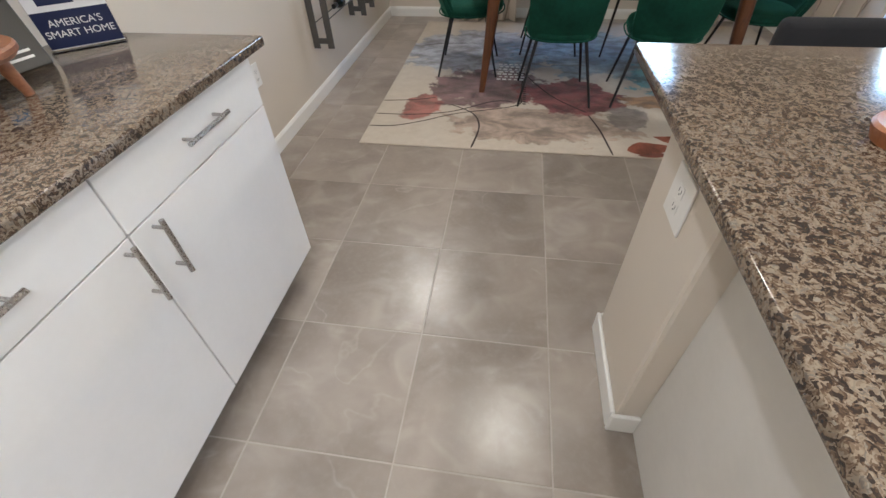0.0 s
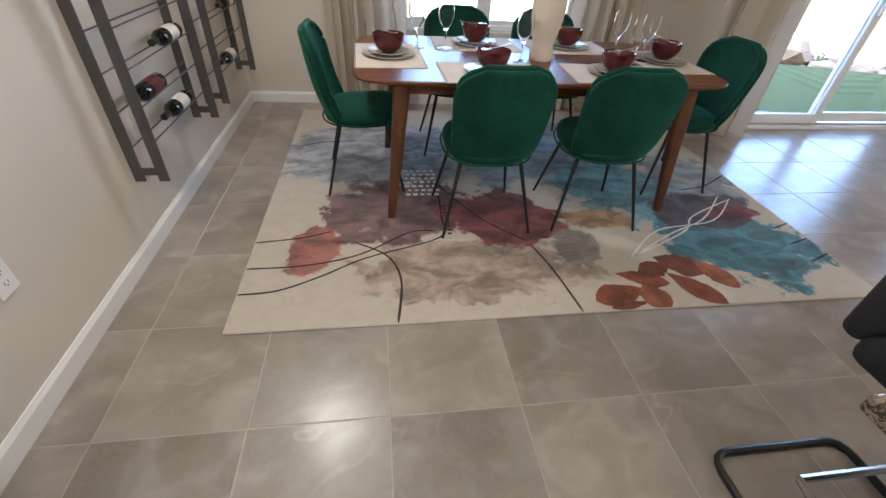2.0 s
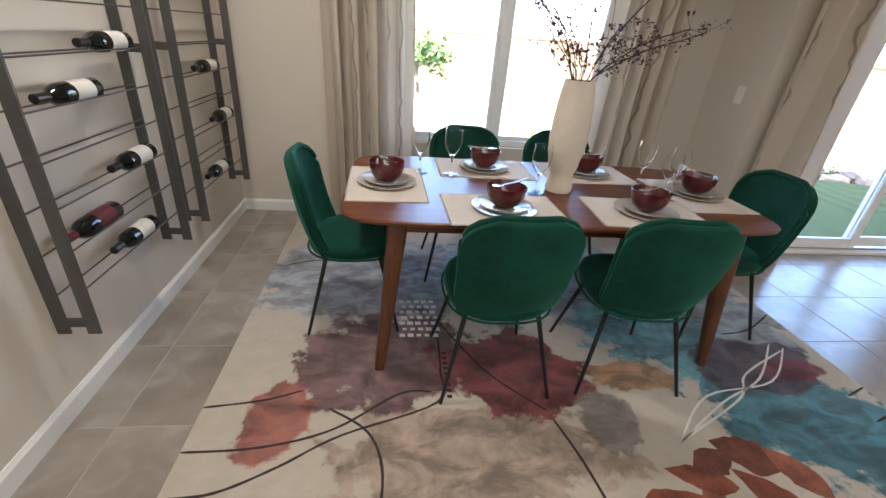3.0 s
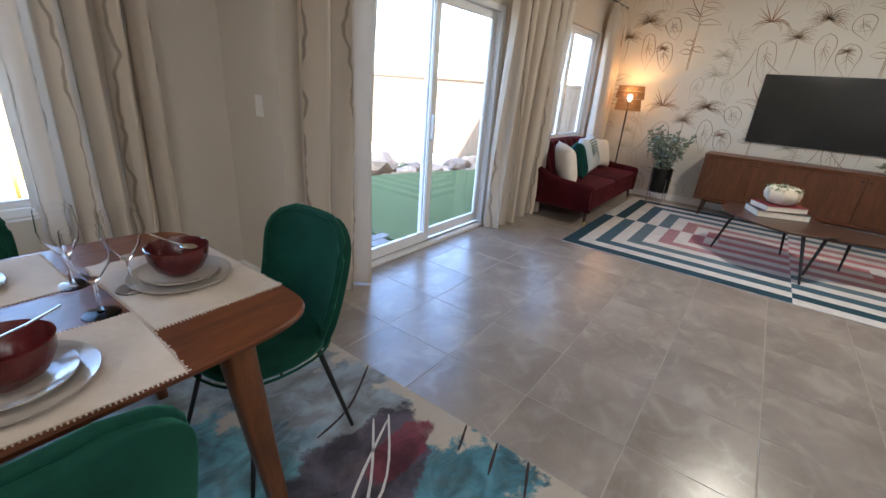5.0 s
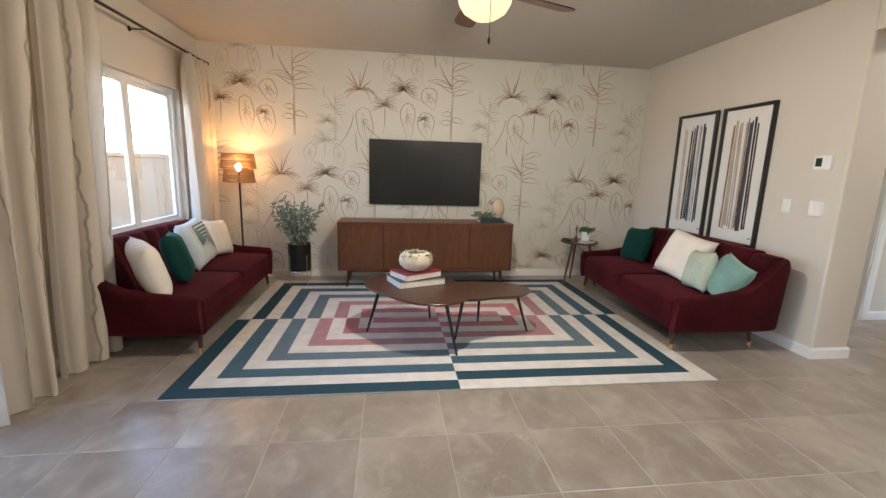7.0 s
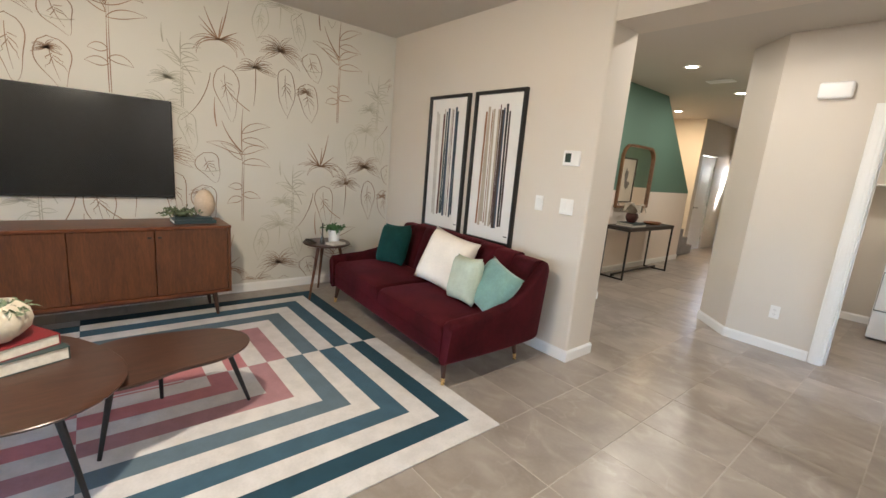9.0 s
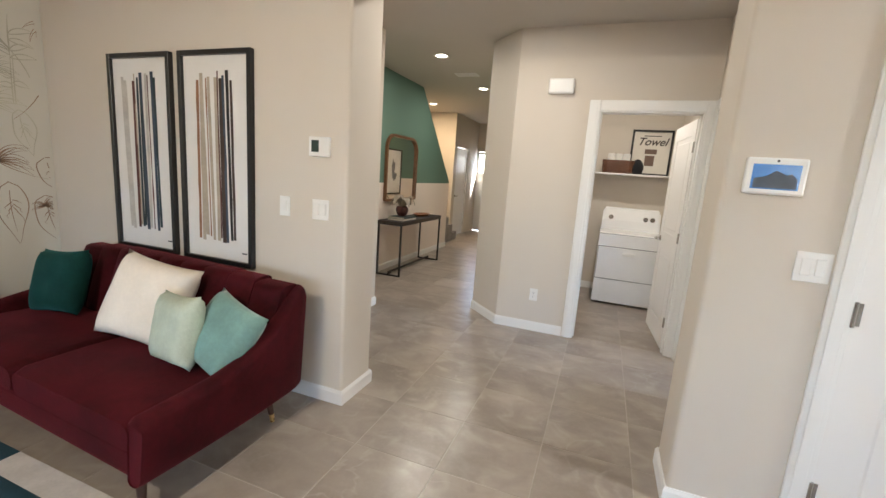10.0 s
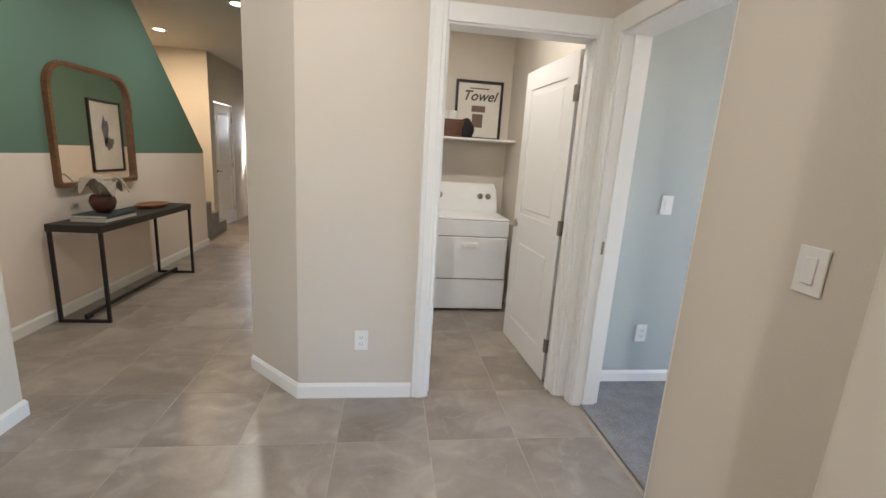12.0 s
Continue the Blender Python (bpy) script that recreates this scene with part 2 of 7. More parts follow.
def tile_material():
    """Grey-taupe stoneware with soft clouds and pale drifting veins, different on each tile."""
    m = Nodes("stone_floor_tile")
    geo = m.t.nodes.new("ShaderNodeNewGeometry")
    rnd = m.math("FRACT", m.math("ADD", m.n("ShaderNodeObjectInfo", 5), geo.outputs["Random Per Island"]))
    off = m.n("ShaderNodeCombineXYZ", 0, X=m.math("MULTIPLY", rnd, 37.0), Y=m.math("MULTIPLY", rnd, 91.0), Z=m.math("MULTIPLY", rnd, 13.0))
    add = m.t.nodes.new("ShaderNodeVectorMath")
    m.put(add.inputs[0], geo.outputs[0])
    m.put(add.inputs[1], off)
    v = add.outputs[0]
    cloud = m.noise(v, 2.2, 2, 0.45, 0.3)
    drift = m.noise(m.scaled(v, (1.0, 1.35, 1.0)), 4.5, 2, 0.5, 0.9)
    fine = m.noise(v, 48, 3, 0.6)
    base = m.mix(m.ramp(m.math("ADD", m.math("MULTIPLY", cloud, 0.65), m.math("MULTIPLY", drift, 0.35)), 0.30, 0.70), (0.225, 0.188, 0.157), (0.350, 0.302, 0.258))
    base = m.mix(m.math("MULTIPLY", m.ramp(fine, 0.40, 0.75), 0.16), base, (0.40, 0.36, 0.315))
    edge = m.math("ABSOLUTE", m.math("SUBTRACT", m.noise(v, 2.4, 3, 0.5, 0.9), 0.5))
    vein = m.math("MULTIPLY", m.math("SUBTRACT", 1.0, m.ramp(edge, 0.0, 0.022)), m.ramp(m.noise(v, 3.0, 3), 0.45, 0.68))
    base = m.mix(m.math("MULTIPLY", vein, m.math("ADD", 0.03, m.math("MULTIPLY", fine, 0.32))), base, (0.56, 0.52, 0.47))
    base = m.mix(m.math("MULTIPLY", m.ramp(drift, 0.50, 0.80), 0.30), base, (0.49, 0.45, 0.40))
    base = m.mix(m.math("MULTIPLY", m.ramp(m.noise(v, 5.0, 2, 0.5, 0.8), 0.5, 0.82), 0.36), base, (0.15, 0.12, 0.10))
    hs = m.t.nodes.new("ShaderNodeHueSaturation")
    m.put(hs.inputs["Value"], m.math("ADD", 0.94, m.math("MULTIPLY", rnd, 0.12)))
    m.put(hs.inputs["Color"], base)
    return m.out(hs.outputs[0], 0.28, IOR=1.6)


TILE = tile_material()
GROUT = plain("pale_grout", (0.42, 0.375, 0.33), 0.9, vary=0.1, own=False)


def carpet_material(name, c):
    m = Nodes(name)
    v = m.place()
    g = m.noise(v, 110, 4, 0.8)
    m.bump(g, 0.9, 0.02)
    big = m.noise(v, 9, 3)
    f = m.math("ADD", m.math("MULTIPLY", g, 0.7), m.math("MULTIPLY", big, 0.3))
    return m.out(m.mix(m.ramp(f, 0.3, 0.7), tuple(x * 0.55 for x in c), c), 0.95)


CARPET = carpet_material("bedroom_carpet", (0.40, 0.38, 0.37))
TURF = carpet_material("artificial_turf", (0.095, 0.125, 0.022))


# ---- structure ----
def wall(name, x0, x1, y0, y1, material, holes=(), z0=0.0, z1=H, round_=0.0):
    """An upright wall slab; holes are (from, to, low, high) along its longer side."""
    bm = bmesh.new()
    along_x = (x1 - x0) > (y1 - y0)
    a0, a1 = (x0, x1) if along_x else (y0, y1)
    cuts = sorted({a0, a1, *[h[0] for h in holes], *[h[1] for h in holes]})
    for p, q in zip(cuts, cuts[1:]):
        spans = [(h[2], h[3]) for h in holes if h[0] <= p + 1e-6 and h[1] >= q - 1e-6]
        lo = z0
        for s, t in sorted(spans) + [(z1, z1)]:
            if s - lo > 1e-4:
                if along_x:
                    box(bm, p, q, y0, y1, lo, s)
                else:
                    box(bm, x0, x1, p, q, lo, s)
            lo = t
    if round_:
        es = [e for e in bm.edges if abs(e.verts[0].co.z - e.verts[1].co.z) > 0.5]
        bmesh.ops.bevel(bm, geom=es, offset=round_, segments=4, affect="EDGES", profile=0.5)
    ob = tagged(part(name, bm, material), kind="structure")
    return smooth(ob) if round_ else ob


wall("wall_west", -1.37, -1.22, -1.22, 5.14, WALL)
wall("wall_north", -1.22, 2.42, 4.99, 5.14, WALL, [(-0.12, 1.62, 0.60, 2.08)])
wall("wall_return", 2.42, 2.57, 4.42, 5.14, WALL)
wall("wall_patio", 2.57, 7.86, 4.42, 4.57, WALL, [(2.84, 4.74, 0.0, 2.03), (5.72, 7.32, 0.76, 2.12)])
wall("wall_feature", 7.86, 8.01, -1.417, 4.57, PAPER)
wall("wall_living_south", 5.18, 7.86, -1.417, -1.087, WALL, round_=0.02)
wall("wall_header", 3.40, 5.18, -1.417, -1.087, WALL, z0=2.433)
bm = prism(bmesh.new(), [(3.10, -1.07), (3.40, -1.07), (3.40, -1.38), (3.20, -1.38), (3.20, -2.056), (3.10, -2.056)], 0, H)
bmesh.ops.bevel(bm, geom=[e for e in bm.edges if abs(e.verts[0].co.z - e.verts[1].co.z) > 1 and e.verts[0].co.x > 3.35], offset=0.02, segments=4, affect="EDGES", profile=0.5)
smooth(tagged(part("wall_pillar", bm, WALL), kind="structure"))
wall("wall_kitchen_south", -1.22, 3.10, -1.22, -1.07, WALL, [(2.185, 2.90, 0.0, 2.045)])
wall("wall_corridor", 2.95, 3.10, -3.04, -1.22, WALL, [(-2.93, -2.17, 0.0, 2.06)])
wall("wall_laundry_front", 2.95, 4.70, -3.16, -3.04, WALL, [(3.17, 3.97, 0.0, 2.06)])
tagged(part("wall_chamfer", prism(bmesh.new(), [(4.70, -3.04), (5.05, -3.39), (5.05, -3.56), (4.92, -3.56), (4.92, -3.44), (4.70, -3.22)], 0, H), WALL), kind="structure")
wall("wall_hall_west", 4.92, 5.05, -4.6, -3.56, WALL)
wall("wall_hall_west_low", 4.92, 5.05, -9.80, -4.6, BLUSH, z1=1.25)
wall("wall_hall_west_upper", 4.92, 5.05, -9.80, -4.6, GREEN, z0=1.25)
wall("wall_laundry_west", 2.91, 3.03, -5.32, -3.16, WALL)
wall("wall_laundry_back", 3.03, 4.92, -5.32, -5.20, WALL)
wall("wall_bedroom_south", 0.0, 2.91, -3.30, -3.18, BEDWALL)
wall("wall_bedroom_west", -0.12, 0.0, -3.30, -1.22, BEDWALL, [(-2.95, -1.45, 0.5, 2.3)])
wall("wall_powder", 6.0, 6.12, -2.90, -1.417, WALL, [(-2.56, -1.80, 0.0, 2.05)])
wall("wall_powder_end", 6.12, 6.84, -2.90, -2.78, WALL)
wall("wall_powder_inner", 7.74, 7.86, -2.78, -1.417, WALL)
wall("wall_stair_low", 6.72, 6.84, -6.92, -2.90, BLUSH, z1=1.25)
bm = prism(bmesh.new(), [(2.90, 1.25), (2.90, H), (5.46, H), (6.92, 1.28), (6.92, 1.25)], 6.72, 6.84)
bmesh.ops.transform(bm, matrix=Matrix(((0, 0, 1, 0), (-1, 0, 0, 0), (0, 1, 0, 0), (0, 0, 0, 1))), verts=bm.verts)
bmesh.ops.recalc_face_normals(bm, faces=bm.faces)
tagged(part("wall_stair_upper", bm, GREEN), kind="structure")
wall("wall_stair_back", 7.86, 7.98, -8.17, -2.90, WALL)
wall("wall_stair_end", 7.05, 7.86, -8.17, -8.05, WALL)
wall("wall_entry_side", 7.05, 7.17, -9.80, -8.17, WALL, [(-9.04, -8.22, 0.0, 2.05)])
wall("wall_entry", 4.92, 7.17, -9.95, -9.80, WALL, [(6.14, 7.04, 0.0, 2.05)])

# floors and ceilings
def slab_plan(z0, z1):
    """The outline of the house, which steps back along the living room."""
    return prism(bmesh.new(), [(-1.37, -9.95), (8.01, -9.95), (8.01, 4.57), (2.57, 4.57), (2.57, 5.14), (-1.37, 5.14)], z0, z1)


tagged(part("floor", slab_plan(-0.20, -0.0015), GROUT), kind="structure")
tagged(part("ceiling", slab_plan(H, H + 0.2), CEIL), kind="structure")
tagged(part("floor_bedroom", B(0.0, 3.05, -3.18, -1.22, -0.003, 0.014), CARPET), kind="structure")


def upper_storey():
    """The plain storey over the rooms, which shades the strip of garden by the house."""
    ob = thing("upper_storey", (0, 0, H + 0.2), "plain stucco upper storey over the rooms", "house", kind="structure")
    bm = slab_plan(0, 2.7)
    part("wall", bm, STUCCO, ob)
    return ob


upper_storey()


def baseboard(name, pts, h=0.09, d=0.013):
    """A moulded skirting along a line in plan; the room lies to the left of the line."""
    bm = bmesh.new()
    prof = [(0.0, 0.0), (d, 0.0), (d, h - 0.018), (d * 0.55, h - 0.006), (d * 0.4, h), (0.0, h)]
    P = [Vector((x, y)) for x, y in pts]
    rows = []
    for k, p in enumerate(P):
        d0 = (P[k] - P[k - 1]).normalized() if k else (P[1] - P[0]).normalized()
        d1 = (P[k + 1] - P[k]).normalized() if k < len(P) - 1 else d0
        n0, n1 = Vector((-d0.y, d0.x)), Vector((-d1.y, d1.x))
        mid = (n0 + n1) / max(0.2, 1 + n0.dot(n1))
        rows.append([bm.verts.new((p.x + mid.x * o, p.y + mid.y * o, z)) for o, z in prof])
    for a, b in zip(rows, rows[1:]):
        for j in range(len(prof)):
            i = (j + 1) % len(prof)
            bm.faces.new((a[j], a[i], b[i], b[j]))
    bm.faces.new(list(reversed(rows[0])))
    bm.faces.new(rows[-1])
    bmesh.ops.recalc_face_normals(bm, faces=bm.faces)
    return tagged(part(name, bm, WHITE), kind="structure")


baseboard("baseboard_dining", [(2.84, 4.42), (2.42, 4.42), (2.42, 4.99), (-1.22, 4.99), (-1.22, 1.31)])
baseboard("baseboard_living", [(6.0, -1.72), (6.0, -1.417), (5.18, -1.417), (5.18, -1.087), (7.86, -1.087), (7.86, 4.42), (4.74, 4.42)])
baseboard("baseboard_pillar", [(2.988, -1.07), (3.40, -1.07), (3.40, -1.38), (3.20, -1.38), (3.20, -2.056)])
baseboard("baseboard_kitchen", [(-0.5, -1.07), (2.09, -1.07)])
baseboard("baseboard_laundry", [(4.06, -3.04), (4.70, -3.04), (5.05, -3.39), (5.05, -9.80), (6.10, -9.80)])
baseboard("baseboard_stub", [(6.0, -2.64), (6.0, -2.90), (6.72, -2.90), (6.72, -6.92), (6.84, -6.92)][::-1])
baseboard("baseboard_bedroom", [(0.0, -3.18), (2.91, -3.18)])
baseboard("baseboard_laundry_room", [(3.03, -3.16), (3.03, -5.20), (4.92, -5.20)])


# ---- doors, windows, trim ----
def window_unit(name, x0, x1, y, z0, z1, label, outward=1):
    """A two-light sliding window in a white vinyl frame, set in a wall that runs along x."""
    ob = thing(name, ((x0 + x1) / 2, y, z0), label, "window", kind="structure")
    w, h = (x1 - x0) / 2, z1 - z0
    f, d = 0.045, 0.035
    for nm, b in (("frame_jamb", (-w, -w + f, -d, d, 0, h)), ("frame_jamb", (w - f, w, -d, d, 0, h)), ("frame_head", (-w + f, w - f, -d, d, h - f, h)), ("window_sill", (-w + f, w - f, -d, d, 0, f)), ("mullion", (-0.03, 0.03, -d * 0.8, d * 0.8, f, h - f))):
        part(nm, B(*b, bevel=0.004), VINYL, ob)
    for s in (-1, 1):
        a, b = sorted((s * 0.03, s * (w - f)))
        for q in ((a, a + 0.03, f, h - f), (b - 0.03, b, f, h - f), (a + 0.03, b - 0.03, f, f + 0.035), (a + 0.03, b - 0.03, h - f - 0.035, h - f)):
            part("sash", B(q[0], q[1], -0.016 + 0.008 * s, 0.016 + 0.008 * s, q[2], q[3], bevel=0.003), VINYL, ob)
        p = part("pane", B(a + 0.03, b - 0.03, -0.002 + 0.008 * s, 0.002 + 0.008 * s, f + 0.035, h - f - 0.035), PANE, ob)
        p.visible_shadow = False
    return ob


window_unit("window_1", -0.12, 1.62, 5.08, 0.60, 2.08, "white vinyl sliding window beside the dining table")
window_unit("window_2", 5.72, 7.32, 4.51, 0.76, 2.12, "white vinyl sliding window behind the sofa")


def patio_door():
    ob = thing("patio_door", (3.79, 4.48, 0), "closed white sliding glass patio door", "sliding door", kind="structure")
    w, h, f = 0.95, 2.03, 0.05
    for b in ((-w, -w + f, -0.05, 0.05, 0, h), (w - f, w, -0.05, 0.05, 0, h), (-w + f, w - f, -0.05, 0.05, h - f, h)):
        part("frame", B(*b, bevel=0.004), VINYL, ob)
    part("threshold", B(-w + f, w - f, -0.075, 0.06, 0, 0.03, bevel=0.004), VINYL, ob)
    part("track", B(-w + f, w - f, -0.03, -0.022, 0.03, 0.045), STEEL, ob)
    for s in (-1, 1):
        a, b = (-w + f, 0.035) if s < 0 else (-0.035, w - f)
        y = -0.022 if s < 0 else 0.022
        e, lo, hi = 0.065, 0.046, h - f
        for q in ((a, a + e, lo, hi), (b - e, b, lo, hi), (a + e, b - e, lo, lo + 0.085), (a + e, b - e, hi - e, hi)):
            part("stile", B(q[0], q[1], y - 0.018, y + 0.018, q[2], q[3], bevel=0.004), VINYL, ob)
        p = part("pane", B(a + e, b - e, y - 0.003, y + 0.003, lo + 0.085, hi - e), PANE, ob)
        p.visible_shadow = False
    part("handle", B(-0.025, -0.005, -0.075, -0.04, 0.92, 1.12, bevel=0.006), VINYL, ob)
    return ob


patio_door()


def panel_door(name, label, w=0.76, h=2.03, material=None, hinges=True, arched=False):
    """A two-panel door leaf that hangs at its origin and reaches along +x; its face looks to -y and +y."""
    material = material or DOORWHITE
    ob = thing(name, (0, 0, 0), label, "door")
    t = 0.0175
    bm = B(0, w, -t + 0.005, t - 0.005, 0.008, h)
    s, mid = 0.115, 0.93
    for q in ((0, s, 0.008, h), (w - s, w, 0.008, h), (s, w - s, 0.008, 0.2), (s, w - s, mid - 0.09, mid + 0.09), (s, w - s, h - 0.13, h)):
        box(bm, q[0], q[1], -t, t, q[2], q[3])
    part("leaf", bm, material, ob)
    for z0, z1 in ((0.2, mid - 0.09), (mid + 0.09, h - 0.13)):
        part("panel", B(s + 0.035, w - s - 0.035, -t + 0.001, t - 0.001, z0 + 0.035, z1 - 0.035, bevel=0.012, seg=2), material, ob)
    if hinges:
        for z in (0.25, 1.02, 1.80):
            bm = B(-0.008, 0.022, -t - 0.0035, t + 0.003, z - 0.045, z + 0.045)
            rod(bm, (-0.003, -t - 0.008, z - 0.05), (-0.003, -t - 0.008, z + 0.05), 0.0085)
            part("hinge", bm, CHROME, ob, "nickel hinge")
    bm = bmesh.new()
    for sy in (-1, 1):
        rod(bm, (w - 0.06, sy * t, 0.94), (w - 0.06, sy * (t + 0.008), 0.94), 0.03, 0.028, 16)
        rod(bm, (w - 0.06, sy * (t + 0.008), 0.94), (w - 0.06, sy * (t + 0.05), 0.94), 0.010, 0.010, 10)
        box(bm, w - 0.17, w - 0.05, sy * (t + 0.05) - 0.009, sy * (t + 0.05) + 0.009, 0.930, 0.950, bevel=0.005, seg=2)
    smooth(part("lever", bm, CHROME, ob, "nickel lever handle"))
    return ob


def casing(name, x0, x1, h, y, m, w=0.085, d=0.016, jamb=0.15):
    """Moulded trim round a door opening in a wall along x at y, on the +y face, with its jamb lining; m carries it to its wall."""
    bm = bmesh.new()
    for q in ((x0 - w, x0 + 0.004, 0, h + w), (x1 - 0.004, x1 + w, 0, h + w), (x0 + 0.004, x1 - 0.004, h - 0.004, h + w)):
        box(bm, q[0], q[1], y, y + d, q[2], q[3], bevel=0.005, seg=2)
        i = 0.022
        if q[1] - q[0] < 0.2:
            box(bm, q[0] + i, q[1] - i, y + d, y + d + 0.005, q[2], q[3] - (i if q[2] == 0 else 0), bevel=0.003)
    bmesh.ops.transform(bm, matrix=m, verts=bm.verts)
    ob = tagged(part(name, bm, WHITE), kind="structure")
    bm = bmesh.new()
    for q in ((x0 - 0.001, x0 + 0.014, 0, h), (x1 - 0.014, x1 + 0.001, 0, h), (x0 + 0.014, x1 - 0.014, h - 0.014, h + 0.001)):
        box(bm, q[0], q[1], y - jamb - 0.002, y + 0.003, q[2], q[3])
    for q in ((x0 + 0.014, x0 + 0.026, 0, h - 0.014), (x1 - 0.026, x1 - 0.014, 0, h - 0.014)):
        box(bm, q[0], q[1], y - jamb + 0.02, y - 0.055, q[2], q[3])
    bmesh.ops.transform(bm, matrix=m, verts=bm.verts)
    part("jamb_lining", bm, WHITE, ob)
    return ob


I4 = Matrix.Identity(4)
casing("trim_closet_door", 2.185, 2.90, 2.045, -1.07, I4)
casing("trim_laundry_door", 3.17, 3.97, 2.06, -3.04, I4, jamb=0.12)
# bedroom opening, on the corridor side of the wall
casing("trim_bedroom_door", 2.17, 2.93, 2.06, 3.10, Matrix(((0, 1, 0, 0), (-1, 0, 0, 0), (0, 0, 1, 0), (0, 0, 0, 1))), jamb=0.15)
casing("trim_powder_door", -2.56, -1.80, 2.05, 6.0, Matrix(((0, -1, 0, 12.0), (1, 0, 0, 0), (0, 0, 1, 0), (0, 0, 0, 1))), jamb=0.12)

door = panel_door("closet_door", "closed white two-panel door with nickel hinges and lever", 0.70)
door.matrix_basis = pose(2.893, -1.082, 0, 0, 0, 180)
door = panel_door("laundry_door", "open white two-panel door standing against the laundry wall", 0.77)
door.matrix_basis = pose(3.178, -3.195, 0, 0, 0, 274)
door = panel_door("powder_room_door", "white two-panel door standing ajar in the hall", 0.745)
door.matrix_basis = pose(6.095, -2.54, 0, 0, 0, 62)
door = panel_door("entry_closet_door", "closed white panelled door by the foot of the stairs", 0.80)
door.matrix_basis = pose(7.09, -9.03, 0, 0, 0, 90)


def front_door():
    ob = thing("front_door", (6.14, -9.87, 0), "closed white front door with a glazed upper light", "door")
    part("leaf", box(box(box(B(0, 0.62, -0.022, 0.022, 0.01, 2.04), 0.86, 0.9, -0.022, 0.022, 0.01, 2.04), 0.62, 0.86, -0.022, 0.022, 0.01, 1.52), 0.62, 0.86, -0.022, 0.022, 1.98, 2.04), DOORWHITE, ob)
    p = part("pane", B(0.62, 0.86, -0.004, 0.004, 1.52, 1.98), PANE, ob)
    p.visible_shadow = False
    return ob


front_door()
part("strike_plate", B(3.0, 3.06, -2.918, -2.915, 0.93, 1.0), CHROME, bpy.data.objects["trim_bedroom_door"], "nickel strike plate")

# ---- ceiling lights ----
LAMPGLOW = Nodes("lamp_glow")
LAMPGLOW.put(LAMPGLOW.bsdf.inputs["Emission Color"], (1, 0.86, 0.66))
LAMPGLOW = LAMPGLOW.out((0.9, 0.88, 0.84), 0.5, Emission_Strength=1.0)


def downlight(x, y, watts, color=(1, 0.955, 0.88)):
    ob = thing("recessed_downlight", (x, y, H), "small round recessed ceiling light with a white rim", "ceiling light", "recessed ceiling lights")
    smooth(part("trim_ring", lathe(bmesh.new(), [(0.062, -0.001), (0.066, -0.006), (0.09, -0.005), (0.095, 0.0)], 24), PLASTIC, ob))
    part("lens", lathe(bmesh.new(), [(0.0, -0.002), (0.062, -0.002)], 24), LAMPGLOW, ob)
    lamp = bpy.data.lights.new("downlight", "AREA")
    lamp.shape, lamp.size, lamp.energy, lamp.color = "DISK", 0.12, watts, color
    o = new("downlight_lamp", lamp)
    o.matrix_world = pose(x, y, H - 0.008)
    return ob


PALE, WARM, AMBER = (1, 0.965, 0.91), (1, 0.90, 0.76), (1, 0.72, 0.42)
# Those by the wine wall, corridor and laundry are unseen, added as fill.
for x, y, w, c in ((5.77, -3.79, 0.85, WARM), (5.78, -5.59, 0.8, WARM), (7.18, -6.97, 2.0, AMBER), (4.62, -2.0, 0.95, WARM), (-0.7, 3.5, 1.4, WARM), (0.3, 1.9, 0.8, WARM), (-0.5, -0.1, 1.3, PALE), (1.3, -0.6, 2.3, PALE), (0.3, -0.75, 0.8, PALE), (3.75, -3.75, 1.1, WARM)):
    downlight(x, y, w, c)

# ---- kitchen ----
def bar_pull(parent, a, b, out):
    """A round steel bar handle on two posts."""
    a, b, out = Vector(a), Vector(b), Vector(out)
    bm = bmesh.new()
    d = (b - a).normalized() * 0.022
    rod(bm, a + out - d, b + out + d, 0.006, seg=12)
    for p in (a, b):
        rod(bm, p, p + out, 0.0045)
    return smooth(part("handle", bm, STEEL, parent, "brushed steel bar handle"))


def base_unit(y0, y1, hinge_high):
    """A white slab-front base cabinet with one drawer over one door, against the west wall."""
    ob = thing("base_cabinet", (-0.64, y0, 0), "white slab-front base cabinet with steel bar handles", "cabinet", "kitchen base cabinets")
    w = y1 - y0
    part("body", B(-0.575, -0.02, 0.0, w, 0.10, 0.886), CABINET, ob)
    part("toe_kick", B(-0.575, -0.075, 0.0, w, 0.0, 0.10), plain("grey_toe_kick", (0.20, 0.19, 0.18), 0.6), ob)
    g = 0.002
    dr = part("drawer", B(-0.019, 0.0, g, w - g, 0.732, 0.878, bevel=0.0015), CABINET, ob)
    bar_pull(dr, (0, w / 2 - 0.055, 0.812), (0, w / 2 + 0.075, 0.812), (0.032, 0, 0))
    dd = part("door", B(-0.019, 0.0, g, w - g, 0.118, 0.728, bevel=0.0015), CABINET, ob)
    y = 0.06 if hinge_high else w - 0.028
    bar_pull(dd, (0, y, 0.592), (0, y, 0.706), (0.032, 0, 0))
    return ob


for k, (y0, y1) in enumerate(((0.68, 1.30), (0.06, 0.679), (-0.56, 0.059))):
    base_unit(y0, y1, k != 1)


def slab(name, label, x0, x1, y0, y1):
    ob = tagged(part(name, B(x0, x1, y0, y1, 0.886, 0.915, bevel=0.006, seg=3), GRANITE), label, "countertop")
    return smooth(ob)


slab("countertop", "speckled brown granite countertop on the white cabinets", -1.218, -0.61, -0.6, 1.36)

